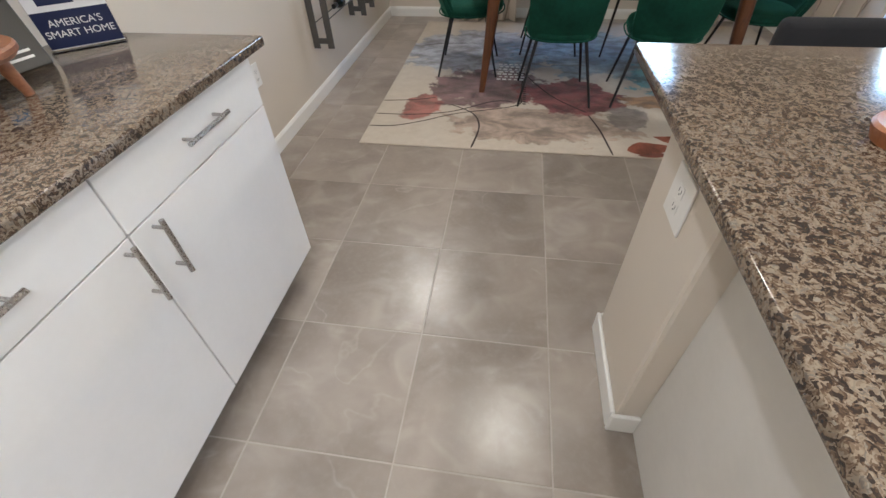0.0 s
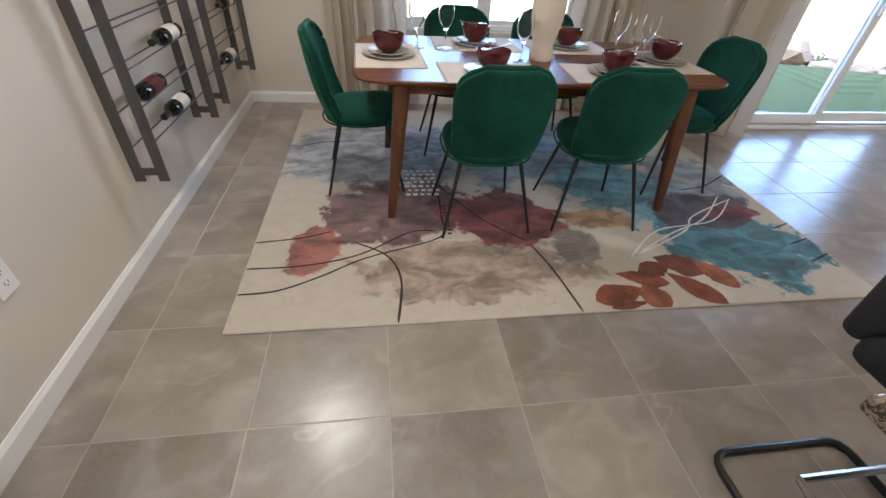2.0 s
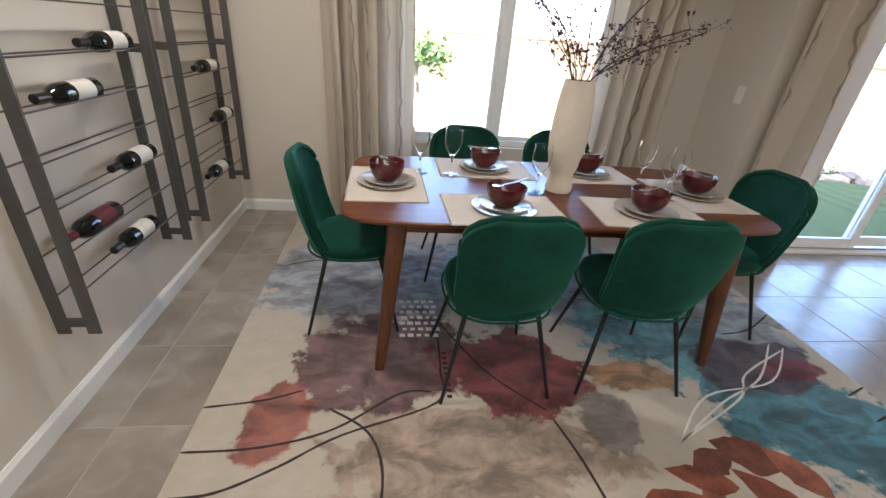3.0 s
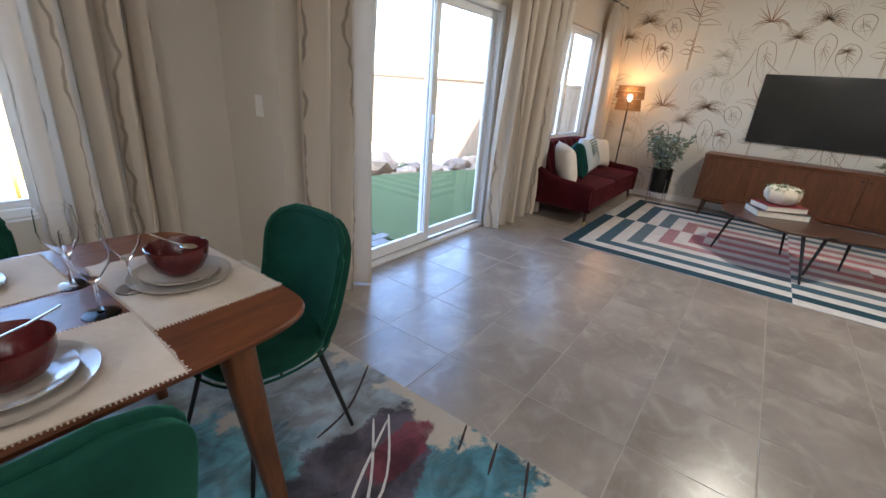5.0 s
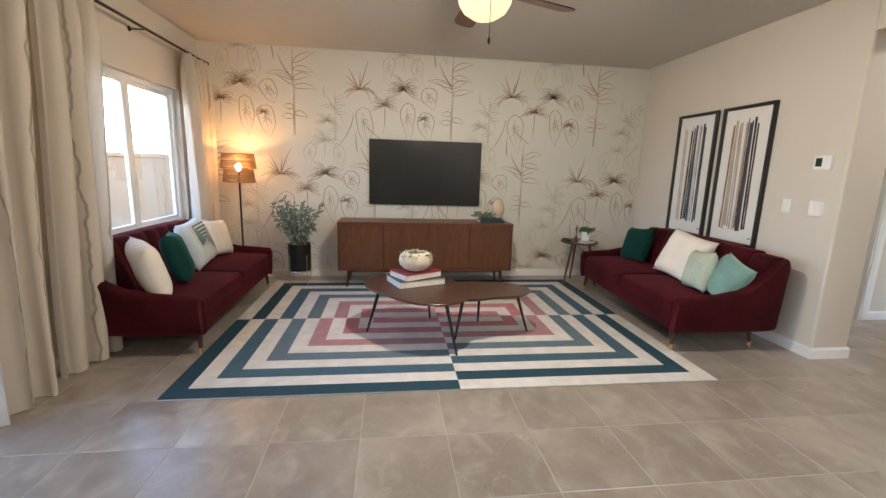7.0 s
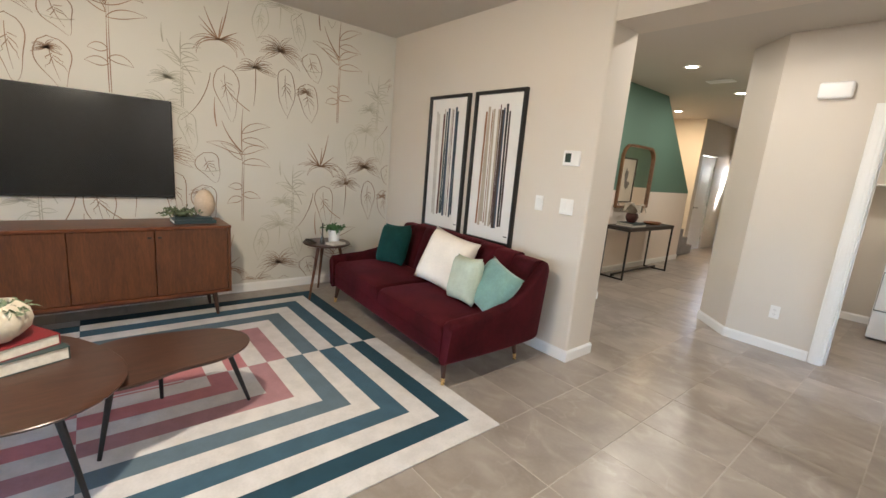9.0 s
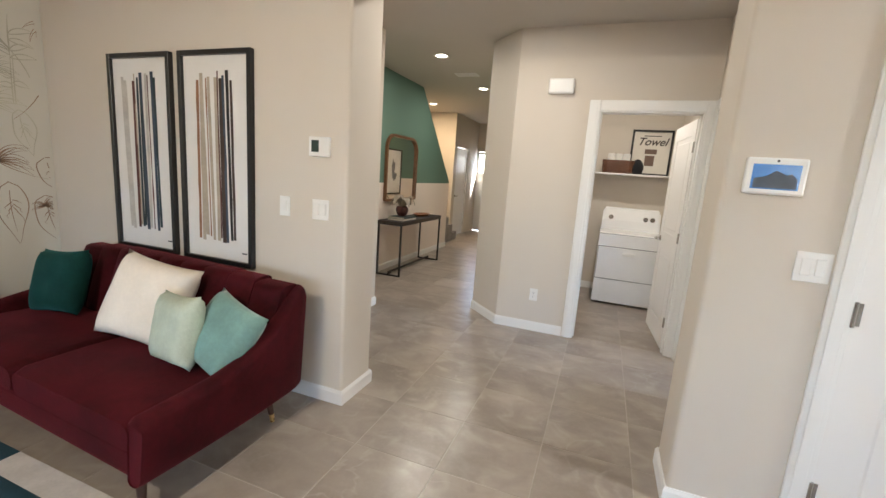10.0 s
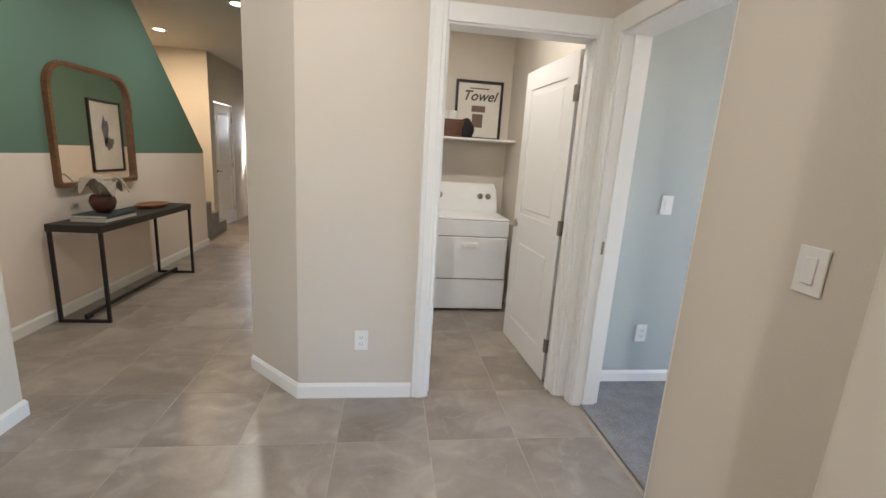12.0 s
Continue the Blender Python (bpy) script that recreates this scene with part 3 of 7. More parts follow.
PANEL = plain("pale_panel", (0.62, 0.60, 0.56), 0.45, vary=0.03)


def island():
    ob = thing("kitchen_island", (0.5, 0.76, 0), "kitchen island with a painted knee wall and pale end panels", "kitchen island")
    part("knee_wall", B(0.0, 1.55, 0.0, 0.36, 0, 0.886, bevel=0.012, seg=2), WALL, ob)
    part("end_panel", B(0.07, 1.55, -0.95, -0.002, 0.0, 0.886), PANEL, ob)
    bm = B(-0.013, 0.07, -0.013, 0.0, 0, 0.09, bevel=0.004)
    box(bm, -0.013, 0.0, 0.0, 0.373, 0, 0.09, bevel=0.004)
    box(bm, 0.0, 1.55, 0.36, 0.373, 0, 0.09, bevel=0.004)
    part("baseboard", bm, WHITE, ob)
    for x in (0.06, 1.3):
        bm = bmesh.new()
        pr = [(0.36, 0.886), (0.36, 0.60), (0.40, 0.62), (0.405, 0.68), (0.44, 0.72), (0.47, 0.78), (0.50, 0.80), (0.51, 0.85), (0.53, 0.886)]
        prism(bm, pr, 0, 0.07)
        bmesh.ops.transform(bm, matrix=Matrix(((0, 0, 1, x), (1, 0, 0, 0), (0, 1, 0, 0), (0, 0, 0, 1))), verts=bm.verts)
        bmesh.ops.recalc_face_normals(bm, faces=bm.faces)
        part("corbel", bm, WHITE, ob)
    return ob


island()
slab("island_countertop", "speckled brown granite countertop on the island", 0.43, 2.10, -0.25, 1.37)


def wall_plate(name, label, m, kind="outlet", w=0.075, h=0.118):
    """A white cover plate with sockets or rockers; it faces +y before m."""
    ob = thing(name, (0, 0, 0), label, "wall plate")
    part("plate", B(-w / 2, w / 2, 0, 0.006, -h / 2, h / 2, bevel=0.003, seg=2), PLASTIC, ob)
    if kind == "outlet":
        for z in (-0.02, 0.02):
            part("socket", B(-0.017, 0.017, 0.006, 0.008, z - 0.014, z + 0.014, bevel=0.0008), PLASTIC, ob)
            bm = B(-0.008, -0.006, 0.008, 0.0084, z - 0.004, z + 0.006)
            box(bm, 0.006, 0.008, 0.008, 0.0084, z - 0.004, z + 0.006)
            box(bm, -0.002, 0.002, 0.008, 0.0084, z - 0.010, z - 0.006)
            part("slots", bm, BLACK, ob)
    else:
        n = max(1, round(w / 0.06))
        for k in range(n):
            x = (k - (n - 1) / 2) * 0.046
            part("rocker", B(x - 0.016, x + 0.016, 0.006, 0.010, -0.033, 0.033, bevel=0.0015, m=pose(0, 0, 0, 2)), PLASTIC, ob)
    ob.matrix_basis = m
    return ob


wall_plate("wall_outlet", "white double outlet on the island knee wall", pose(0.4995, 0.935, 0.735, 0, 0, 90), w=0.115, h=0.125)
wall_plate("light_switch", "white switch plate low on the wall by the wine rack", pose(-1.2195, 2.2, 0.45, 0, 0, -90))
wall_plate("wall_outlet", "white outlet on the wall by the laundry", pose(4.352, -3.0395, 0.357))
wall_plate("light_switch", "white single light switch on the living room wall", pose(5.61, -1.0865, 1.18), "switch")
wall_plate("light_switch", "white double light switch on the living room wall", pose(5.355, -1.0865, 1.18), "switch", w=0.115)
wall_plate("light_switch", "white double light switch beside the closet door", pose(3.05, -1.0695, 1.18), "switch", w=0.118)
wall_plate("light_switch", "white light switch on the wall behind the pillar", pose(3.2005, -1.649, 1.185, 0, 0, -90), "switch")
wall_plate("light_switch", "white light switch in the bedroom", pose(2.535, -3.1795, 1.195), "switch")
wall_plate("wall_outlet", "white outlet in the bedroom", pose(2.56, -3.1795, 0.355))
wall_plate("light_switch", "white light switch on the dining return wall", pose(2.4195, 4.62, 1.16, 0, 0, 90), "switch")


def bar_stool():
    """A black padded stool on a bent tube sled base, tucked under the island's overhang."""
    ob = thing("bar_stool", (1.13, 1.45, 0), "black bar stool with a tubular sled base", "bar stool")
    pts = []
    r = 0.06
    for cx, cy, a0 in ((0.18, 0.19, 0), (-0.18, 0.19, 90)):
        for k in range(5):
            a = radians(a0 + 22.5 * k)
            pts.append((cx + r * math.cos(a), cy + r * math.sin(a), 0.013))
    pts = [(0.24, -0.28, 0.013)] + pts + [(-0.24, -0.28, 0.013)]
    bm = tube(bmesh.new(), pts, 0.0125)
    smooth(part("sled_base", bm, BLACKMETAL, ob))
    for s in (-1, 1):
        bm = tube(bmesh.new(), [(0.24 * s, -0.28, 0.013), (0.235 * s, -0.26, 0.10), (0.21 * s, -0.12, 0.58)], 0.0125)
        smooth(part("leg", bm, BLACKMETAL, ob))
    bm = tube(bmesh.new(), [(-0.24, 0.06, 0.26), (0.24, 0.06, 0.26)], 0.011)
    for s in (-1, 1):
        tube(bm, [(0.24 * s, 0.06, 0.26), (0.24 * s, -0.235, 0.20)], 0.011)
    smooth(part("foot_rail", bm, CHROME, ob))
    smooth(part("seat", B(-0.22, 0.22, -0.2, 0.2, 0.58, 0.66, bevel=0.03, seg=3), BLACKFABRIC, ob))
    smooth(part("backrest", B(-0.22, 0.22, 0.19, 0.25, 0.62, 0.90, bevel=0.025, seg=3), BLACKFABRIC, ob))
    return ob


bar_stool()


def counter_sign():
    ob = thing("counter_sign", (-1.07, 1.235, 0.915), "clear acrylic stand with a printed smart home card", "sign", rz=40)
    acr = glass_material("acrylic")
    part("stand", box(B(-0.09, 0.09, -0.03, 0.05, 0.0, 0.003), -0.09, 0.09, 0.0, 0.003, 0.003, 0.25, m=pose(0, 0, 0, 12)), acr, ob)
    m = pose(0, -0.003, 0.002, 12)
    part("card", B(-0.088, 0.088, -0.0025, -0.0015, 0.003, 0.25, m=m), plain("white_card", (0.75, 0.75, 0.76), 0.5, vary=0.02), ob)
    navy = plain("navy_print", (0.015, 0.022, 0.07), 0.5, vary=0.05)
    part("printed_band", B(-0.088, 0.088, -0.0032, -0.0026, 0.006, 0.10, m=m), navy, ob)
    part("printed_block", B(-0.06, 0.02, -0.0032, -0.0026, 0.115, 0.165, m=m), navy, ob)
    part("printed_block", B(-0.07, -0.03, -0.0032, -0.0026, 0.195, 0.215, m=m), navy, ob)
    txt = plain("white_print", (0.8, 0.8, 0.8), 0.5, vary=0.02)
    for line, z, s in (("AMERICA'S", 0.062, 0.026), ("SMART HOME", 0.034, 0.026)):
        cu = bpy.data.curves.new("lettering", "FONT")
        cu.body, cu.size, cu.align_x, cu.extrude = line, s, "CENTER", 0.0002
        tmp = bpy.data.objects.new("lettering", cu)
        me = bpy.data.meshes.new_from_object(tmp)
        bpy.data.objects.remove(tmp)
        me.materials.append(txt)
        o = new("lettering", me)
        o.parent = ob
        o.matrix_basis = m @ pose(0, -0.0036, z, 90)
    return ob


counter_sign()


def tablet():
    ob = thing("counter_display", (-1.10, 1.00, 0.915), "black glossy display board standing on the counter", "display", rz=75)
    part("board", B(-0.11, 0.11, -0.006, 0.006, 0.0, 0.2, bevel=0.003, m=pose(0, 0, 0, -14)), BLACK, ob)
    part("printed_picture", B(-0.09, 0.03, -0.0075, -0.0065, 0.07, 0.14, m=pose(0, 0, 0, -14)), plain("blue_print", (0.10, 0.25, 0.45), 0.4), ob)
    for z in (0.04, 0.025):
        part("printed_line", B(-0.09, 0.08, -0.0075, -0.0065, z, z + 0.006, m=pose(0, 0, 0, -14)), PLASTIC, ob)
    return ob


tablet()


def riser():
    """A small turned-leg wooden riser on the counter."""
    ob = thing("wooden_riser", (-1.02, 0.86, 0.915), "small warm-brown wooden riser with splayed legs", "riser")
    w = wood("warm_wood", (0.18, 0.07, 0.035), (0.36, 0.16, 0.08))
    smooth(part("top", lathe(bmesh.new(), [(0.0, 0.085), (0.11, 0.085), (0.12, 0.095), (0.12, 0.105), (0.115, 0.11), (0.0, 0.11)], 28), w, ob))
    for k in range(4):
        a = radians(45 + 90 * k)
        smooth(part("leg", rod(bmesh.new(), (0.085 * math.cos(a), 0.085 * math.sin(a), 0.0), (0.07 * math.cos(a), 0.07 * math.sin(a), 0.09), 0.011, 0.017, 12), w, ob))
    w2 = wood("tray_wood", (0.22, 0.075, 0.03), (0.42, 0.17, 0.07))
    t = thing("wooden_tray", (0.93, 0.86, 0.915), "reddish-brown oval wooden tray on the island", "tray", rz=-8)
    bm = lathe(bmesh.new(), [(0.0, 0.006), (0.17, 0.006), (0.19, 0.03), (0.205, 0.032), (0.21, 0.026), (0.20, 0.0), (0.0, 0.0)], 40, sx=1.0, sy=0.52)
    smooth(part("bowl", bm, w2, t))
    return ob


riser()


# ---- wine wall ----
def wine_rack(y0, y1):
    """Two grey ladder-shaped side plates stood off the wall, joined by pairs of thin rods."""
    ob = thing("wine_rack", (-1.219, y0, 0.33), "grey metal wall wine rack with thin steel rods", "wine rack", "wine racks")
    L, D, w = y1 - y0, 0.142, 0.043
    top = 1.45
    for y in (0.0, L):
        bm = bmesh.new()
        for x in (0.0, D - w):
            box(bm, x, x + w, y - 0.004, y + 0.004, 0.0, top)
        for z in (0.03, 0.885, top - 0.07):
            box(bm, w, D - w, y - 0.0038, y + 0.0038, z, z + 0.035)
        part("side_plate", bm, GREYMETAL, ob)
    for k in range(9):
        z = 0.155 + 0.15 * k
        for x in (0.035, 0.1):
            part("rod", rod(bmesh.new(), (x, 0, z), (x, L, z), 0.0035, seg=6), GREYMETAL, ob)
    return ob


wine_rack(2.98, 3.75)
wine_rack(3.99, 4.75)
BOTTLE = plain("dark_bottle_glass", (0.006, 0.007, 0.006), 0.05, vary=0.1)
RED_LABEL = plain("dark_red_label", (0.10, 0.012, 0.02), 0.6)
CREAM_LABEL = plain("cream_label", (0.68, 0.64, 0.58), 0.6, vary=0.08)


def wine_bottle(y, level, label_mat):
    """A bottle cradled along a pair of rods, its neck towards the kitchen."""
    z = 0.33 + 0.155 + 0.15 * level + 0.0247
    ob = thing("wine_bottle", (-1.1515, y, z), "dark wine bottle lying along the rack rods", "bottle", "wine bottles")
    prof = [(0.0, 0.004), (0.034, 0.0), (0.037, 0.006), (0.037, 0.185), (0.033, 0.207), (0.019, 0.228), (0.0145, 0.242), (0.0145, 0.292), (0.0, 0.292)]
    turn = pose(0, 0.15, 0, 90, 0, 0)

    def turned(name, pr, seg, mat):
        bm = lathe(bmesh.new(), pr, seg)
        bmesh.ops.transform(bm, matrix=turn, verts=bm.verts)
        return smooth(part(name, bm, mat, ob))

    turned("glass_body", prof, 22, BOTTLE)
    turned("paper_label", [(0.0375, 0.045), (0.0375, 0.145)], 22, label_mat)
    turned("foil", [(0.0156, 0.235), (0.0156, 0.294), (0.0, 0.294)], 16, RED_LABEL if label_mat is RED_LABEL else BLACK)
    return ob


for y, level, lab in ((3.28, 4, CREAM_LABEL), (3.55, 5, CREAM_LABEL), (3.54, 2, CREAM_LABEL), (3.20, 1, RED_LABEL), (3.42, 0, CREAM_LABEL), (4.45, 4, CREAM_LABEL), (4.58, 2, CREAM_LABEL), (4.38, 0, CREAM_LABEL)):
    wine_bottle(y, level, lab)


# ---- dining ----
def rug_material():
    """An abstract watercolour print: soft-edged stains on cream pile, with the table's shade painted in."""
    m = Nodes("watercolour_rug")
    v = m.place()
    n1 = m.noise(v, 4.2, 5, 0.6, 0.3)
    n2 = m.noise(v, 14, 5, 0.7)
    patch = m.noise(m.scaled(v, (1, 1.6, 1)), 5.5, 4, 0.6, 0.6)
    fine = m.noise(v, 260, 2)
    sx = m.t.nodes.new("ShaderNodeSeparateXYZ")
    m.put(sx.inputs[0], v)
    X, Y = sx.outputs[0], sx.outputs[1]
    col = m.mix(n2, (0.40, 0.345, 0.27), (0.56, 0.50, 0.42))
    wob = m.math("ADD", m.math("MULTIPLY", m.math("SUBTRACT", n1, 0.5), 2.6), m.math("MULTIPLY", m.math("SUBTRACT", n2, 0.5), 0.9))
    blobs = (
        # The two grey-blue stains are darkened to paint in the shade under the table.
        ((-0.1, 3.95, 0.80, 0.55), (0.24, 0.255, 0.29), 0.85), ((0.95, 3.95, 0.85, 0.55), (0.16, 0.23, 0.27), 0.8),
        ((0.27, 2.68, 0.56, 0.27), (0.26, 0.19, 0.145), 0.9), ((-0.02, 3.22, 0.48, 0.34), (0.12, 0.065, 0.065), 0.98),
        ((0.52, 3.10, 0.36, 0.26), (0.14, 0.030, 0.03), 1.0), ((-0.49, 2.86, 0.13, 0.20), (0.22, 0.06, 0.045), 0.92),
        ((0.87, 2.80, 0.14, 0.15), (0.15, 0.125, 0.115), 0.85), ((1.40, 3.40, 0.42, 0.40), (0.07, 0.21, 0.25), 0.95), ((1.95, 3.5, 0.3, 0.4), (0.15, 0.2, 0.24), 0.8),
        ((1.10, 3.06, 0.22, 0.10), (0.28, 0.14, 0.05), 0.85), ((1.80, 2.78, 0.46, 0.36), (0.04, 0.14, 0.18), 1.0),
        ((1.82, 3.12, 0.34, 0.20), (0.045, 0.032, 0.05), 0.95), ((1.99, 3.08, 0.18, 0.08), (0.11, 0.010, 0.025), 0.95),
    )
    for (cx, cy, rx, ry), c, a in blobs:
        dx = m.math("DIVIDE", m.math("SUBTRACT", X, cx), rx)
        dy = m.math("DIVIDE", m.math("SUBTRACT", Y, cy), ry)
        d = m.math("SQRT", m.math("ADD", m.math("MULTIPLY", dx, dx), m.math("MULTIPLY", dy, dy)))
        k = 1.7 if rx > 0.2 else 1.3
        f = m.ramp(m.math("SUBTRACT", m.math("ADD", 1.0, m.math("MULTIPLY", wob, 0.42 * k)), d), -0.03, 0.13)
        tone = m.mix(m.ramp(m.math("ADD", m.math("MULTIPLY", patch, 0.7), m.math("MULTIPLY", n2, 0.3)), 0.36, 0.66), tuple(x * 0.5 for x in c), tuple(min(1, x * 1.7 + 0.02) for x in c))
        wash = m.math("MULTIPLY", f, m.math("ADD", a - 0.22, m.math("MULTIPLY", n2, 0.4)))
        col = m.mix(wash, col, tone)
    m.bump(fine, 0.5, 0.004)
    return m.out(col, 0.95, Sheen_Weight=0.15)


def ribbon(bm, pts, w, z, smoothing=6):
    """A flat curved stroke through a few points."""
    P = [Vector((x, y)) for x, y in pts]
    out = []
    for k in range(len(P) - 1):
        a, b, c, d = P[max(0, k - 1)], P[k], P[k + 1], P[min(len(P) - 1, k + 2)]
        for j in range(smoothing):
            t = j / smoothing
            out.append(0.5 * (2 * b + (c - a) * t + (2 * a - 5 * b + 4 * c - d) * t * t + (3 * b - a - 3 * c + d) * t ** 3))
    out.append(P[-1])
    row = None
    for k, p in enumerate(out):
        d = (out[min(k + 1, len(out) - 1)] - out[max(k - 1, 0)]).normalized()
        n = Vector((-d.y, d.x)) * w * (0.5 if 0 < k < len(out) - 1 else 0.25) * random.uniform(0.8, 1.15)
        new_row = (bm.verts.new((p.x + n.x, p.y + n.y, z)), bm.verts.new((p.x - n.x, p.y - n.y, z)))
        if row:
            bm.faces.new((row[0], row[1], new_row[1], new_row[0]))
        row = new_row
    return bm


def dining_rug():
    ob = thing("area_rug", (0, 0, 0), "cream rug with abstract teal, rust and burgundy watercolour stains", "rug")
    part("woven_field", B(-0.77, 2.262, 2.335, 4.775, 0.0, 0.010, bevel=0.004), rug_material(), ob)
    ink = plain("dark_woven_line", (0.035, 0.022, 0.022), 0.9)
    pale = plain("pale_woven_line", (0.66, 0.64, 0.60), 0.9)
    for pts in (((-0.765, 2.72), (-0.5, 2.73), (-0.25, 2.80), (0.0, 2.97), (0.14, 2.98)), ((-0.765, 2.55), (-0.6, 2.565), (-0.42, 2.65), (-0.22, 2.77), (0.16, 2.92), (0.19, 3.1), (0.20, 3.4)), ((-0.28, 2.9), (-0.12, 2.78), (-0.06, 2.6), (-0.085, 2.34)), ((0.63, 2.82), (0.68, 2.62), (0.72, 2.34)), ((-0.765, 2.92), (-0.55, 2.95), (-0.4, 3.0)), ((0.62, 2.86), (0.4, 3.1), (0.2, 3.5)), ((2.255, 2.66), (2.1, 2.60)), ((2.255, 2.80), (2.10, 2.75)), ((2.255, 2.95), (2.12, 2.90)), ((2.255, 3.55), (2.0, 3.4), (1.8, 3.36)), ((-0.7, 4.05), (-0.55, 4.12), (-0.3, 4.14))):
        part("woven_line", ribbon(bmesh.new(), pts, 0.011, 0.0108), ink, ob)
    for pts in (((1.11, 2.68), (1.45, 2.88), (1.75, 3.02), (2.02, 3.27)), ((1.13, 2.70), (1.4, 2.92), (1.8, 3.00), (2.08, 3.24)), ((1.12, 2.69), (1.55, 2.90), (1.7, 3.05), (2.05, 3.22))):
        part("woven_line", ribbon(bmesh.new(), pts, 0.010, 0.0112), pale, ob)
    bm = bmesh.new()
    for i in range(5):
        for j in range(7):
            x, y = 0.02 + 0.042 * i + 0.012 * (j % 2), 3.36 + 0.05 * j
            w = random.uniform(0.010, 0.016)
            bm.faces.new([bm.verts.new((x + sx * w, y + sy * w * 0.9, 0.0110)) for sx, sy in ((-1, -1), (1, -1), (1, 1), (-1, 1))])
    tagged(part("woven_dots", bm, pale, ob), kind="stuff")
    bm = bmesh.new()
    for j in range(9):
        x, y = 0.215, 2.95 + 0.034 * j
        bm.faces.new([bm.verts.new((x + sx * 0.011, y + sy * 0.009, 0.0112)) for sx, sy in ((-1, -1), (1, -1), (1, 1), (-1, 1))])
    tagged(part("woven_dots", bm, ink, ob), kind="stuff")
    rust = [plain("rust_woven_leaf", c, 0.95, vary=0.45, scale=11, bump=0.4, bscale=260, own=False) for c in ((0.20, 0.062, 0.034), (0.15, 0.052, 0.034), (0.24, 0.085, 0.05))]
    rng = random.Random(12)
    for k, (x, y, ang, L, w) in enumerate(((0.935, 2.435, 15, 0.27, 0.15), (0.955, 2.365, 8, 0.20, 0.05), (1.10, 2.415, 96, 0.19, 0.15), (1.10, 2.535, 160, 0.26, 0.11), (1.35, 2.625, 150, 0.26, 0.17), (1.50, 2.545, 118, 0.25, 0.13), (1.335, 2.45, 128, 0.30, 0.13), (1.20, 2.60, 20, 0.22, 0.12))):
        bm, n = bmesh.new(), 12
        c, q = math.cos(radians(ang)), math.sin(radians(ang))
        rim = []
        for side in (1, -1):
            for i in range(n):
                f = i / n if side > 0 else 1 - i / n
                o = side * w / 2 * math.sin(math.pi * f ** 1.25) ** 0.75 * rng.uniform(0.88, 1.1)
                u = (0.5 - f) * L
                rim.append((x + u * c - o * q, max(2.338, y + u * q + o * c)))
        bm.faces.new([bm.verts.new((px, py, 0.0103 + 0.0001 * k)) for px, py in rim])
        bm.normal_update()
        bmesh.ops.triangulate(bm, faces=bm.faces)
        part("woven_leaf", bm, rust[k % 3], ob)
    return ob


dining_rug()


def dining_table():
    ob = thing("dining_table", (0.712, 3.585, 0.0105), "walnut dining table with rounded corners and tapered splayed legs", "table")
    a, b, z = 0.968, 0.478, 0.735
    pts = []
    for k in range(72):
        t = 2 * math.pi * k / 72
        c, s = math.cos(t), math.sin(t)
        e = 2 / 9
        pts.append((a * math.copysign(abs(c) ** e, c), b * math.copysign(abs(s) ** e, s)))
    bm = bmesh.new()
    rows = []
    for dz, inset in ((-0.026, 0.018), (-0.018, 0.003), (-0.006, 0.0), (0.0, 0.005)):
        rows.append([bm.verts.new((x * (1 - inset / a), y * (1 - inset / b), z + dz)) for x, y in pts])
    for r, q in zip(rows, rows[1:]):
        for k in range(72):
            bm.faces.new((r[k], r[(k + 1) % 72], q[(k + 1) % 72], q[k]))
    bm.faces.new(list(reversed(rows[0])))
    bm.faces.new(rows[-1])
    smooth(part("tabletop", bm, WALNUT, ob), 30)
    for y in (-1, 1):
        part("apron", B(-0.76, 0.76, y * 0.36 - 0.01, y * 0.36 + 0.01, 0.645, 0.709), WALNUT, ob)
    for x in (-1, 1):
        part("apron", B(x * 0.76 - 0.01, x * 0.76 + 0.01, -0.35, 0.35, 0.645, 0.709), WALNUTY, ob)
    for x in (-1, 1):
        for y in (-1, 1):
            bm = bmesh.new()
            rows = []
            for z0, cx, cy, r in ((0.0, 0.80, 0.455, 0.021), (0.35, 0.765, 0.425, 0.032), (0.709, 0.735, 0.395, 0.042)):
                rows.append([bm.verts.new((x * cx + r * math.copysign(abs(math.cos(t)) ** 0.55, math.cos(t)), y * cy + r * math.copysign(abs(math.sin(t)) ** 0.55, math.sin(t)), z0)) for t in [2 * math.pi * k / 16 for k in range(16)]])
            for r, q in zip(rows, rows[1:]):
                for k in range(16):
                    bm.faces.new((r[k], r[(k + 1) % 16], q[(k + 1) % 16], q[k]))
            bm.faces.new(list(reversed(rows[0])))
            bm.faces.new(rows[-1])
            smooth(part("leg", bm, WALNUTZ, ob))
    return ob


dining_table()


def solidify(bm, t):
    bmesh.ops.recalc_face_normals(bm, faces=bm.faces)
    bmesh.ops.solidify(bm, geom=bm.faces[:], thickness=t)
    bmesh.ops.recalc_face_normals(bm, faces=bm.faces)
    return bm


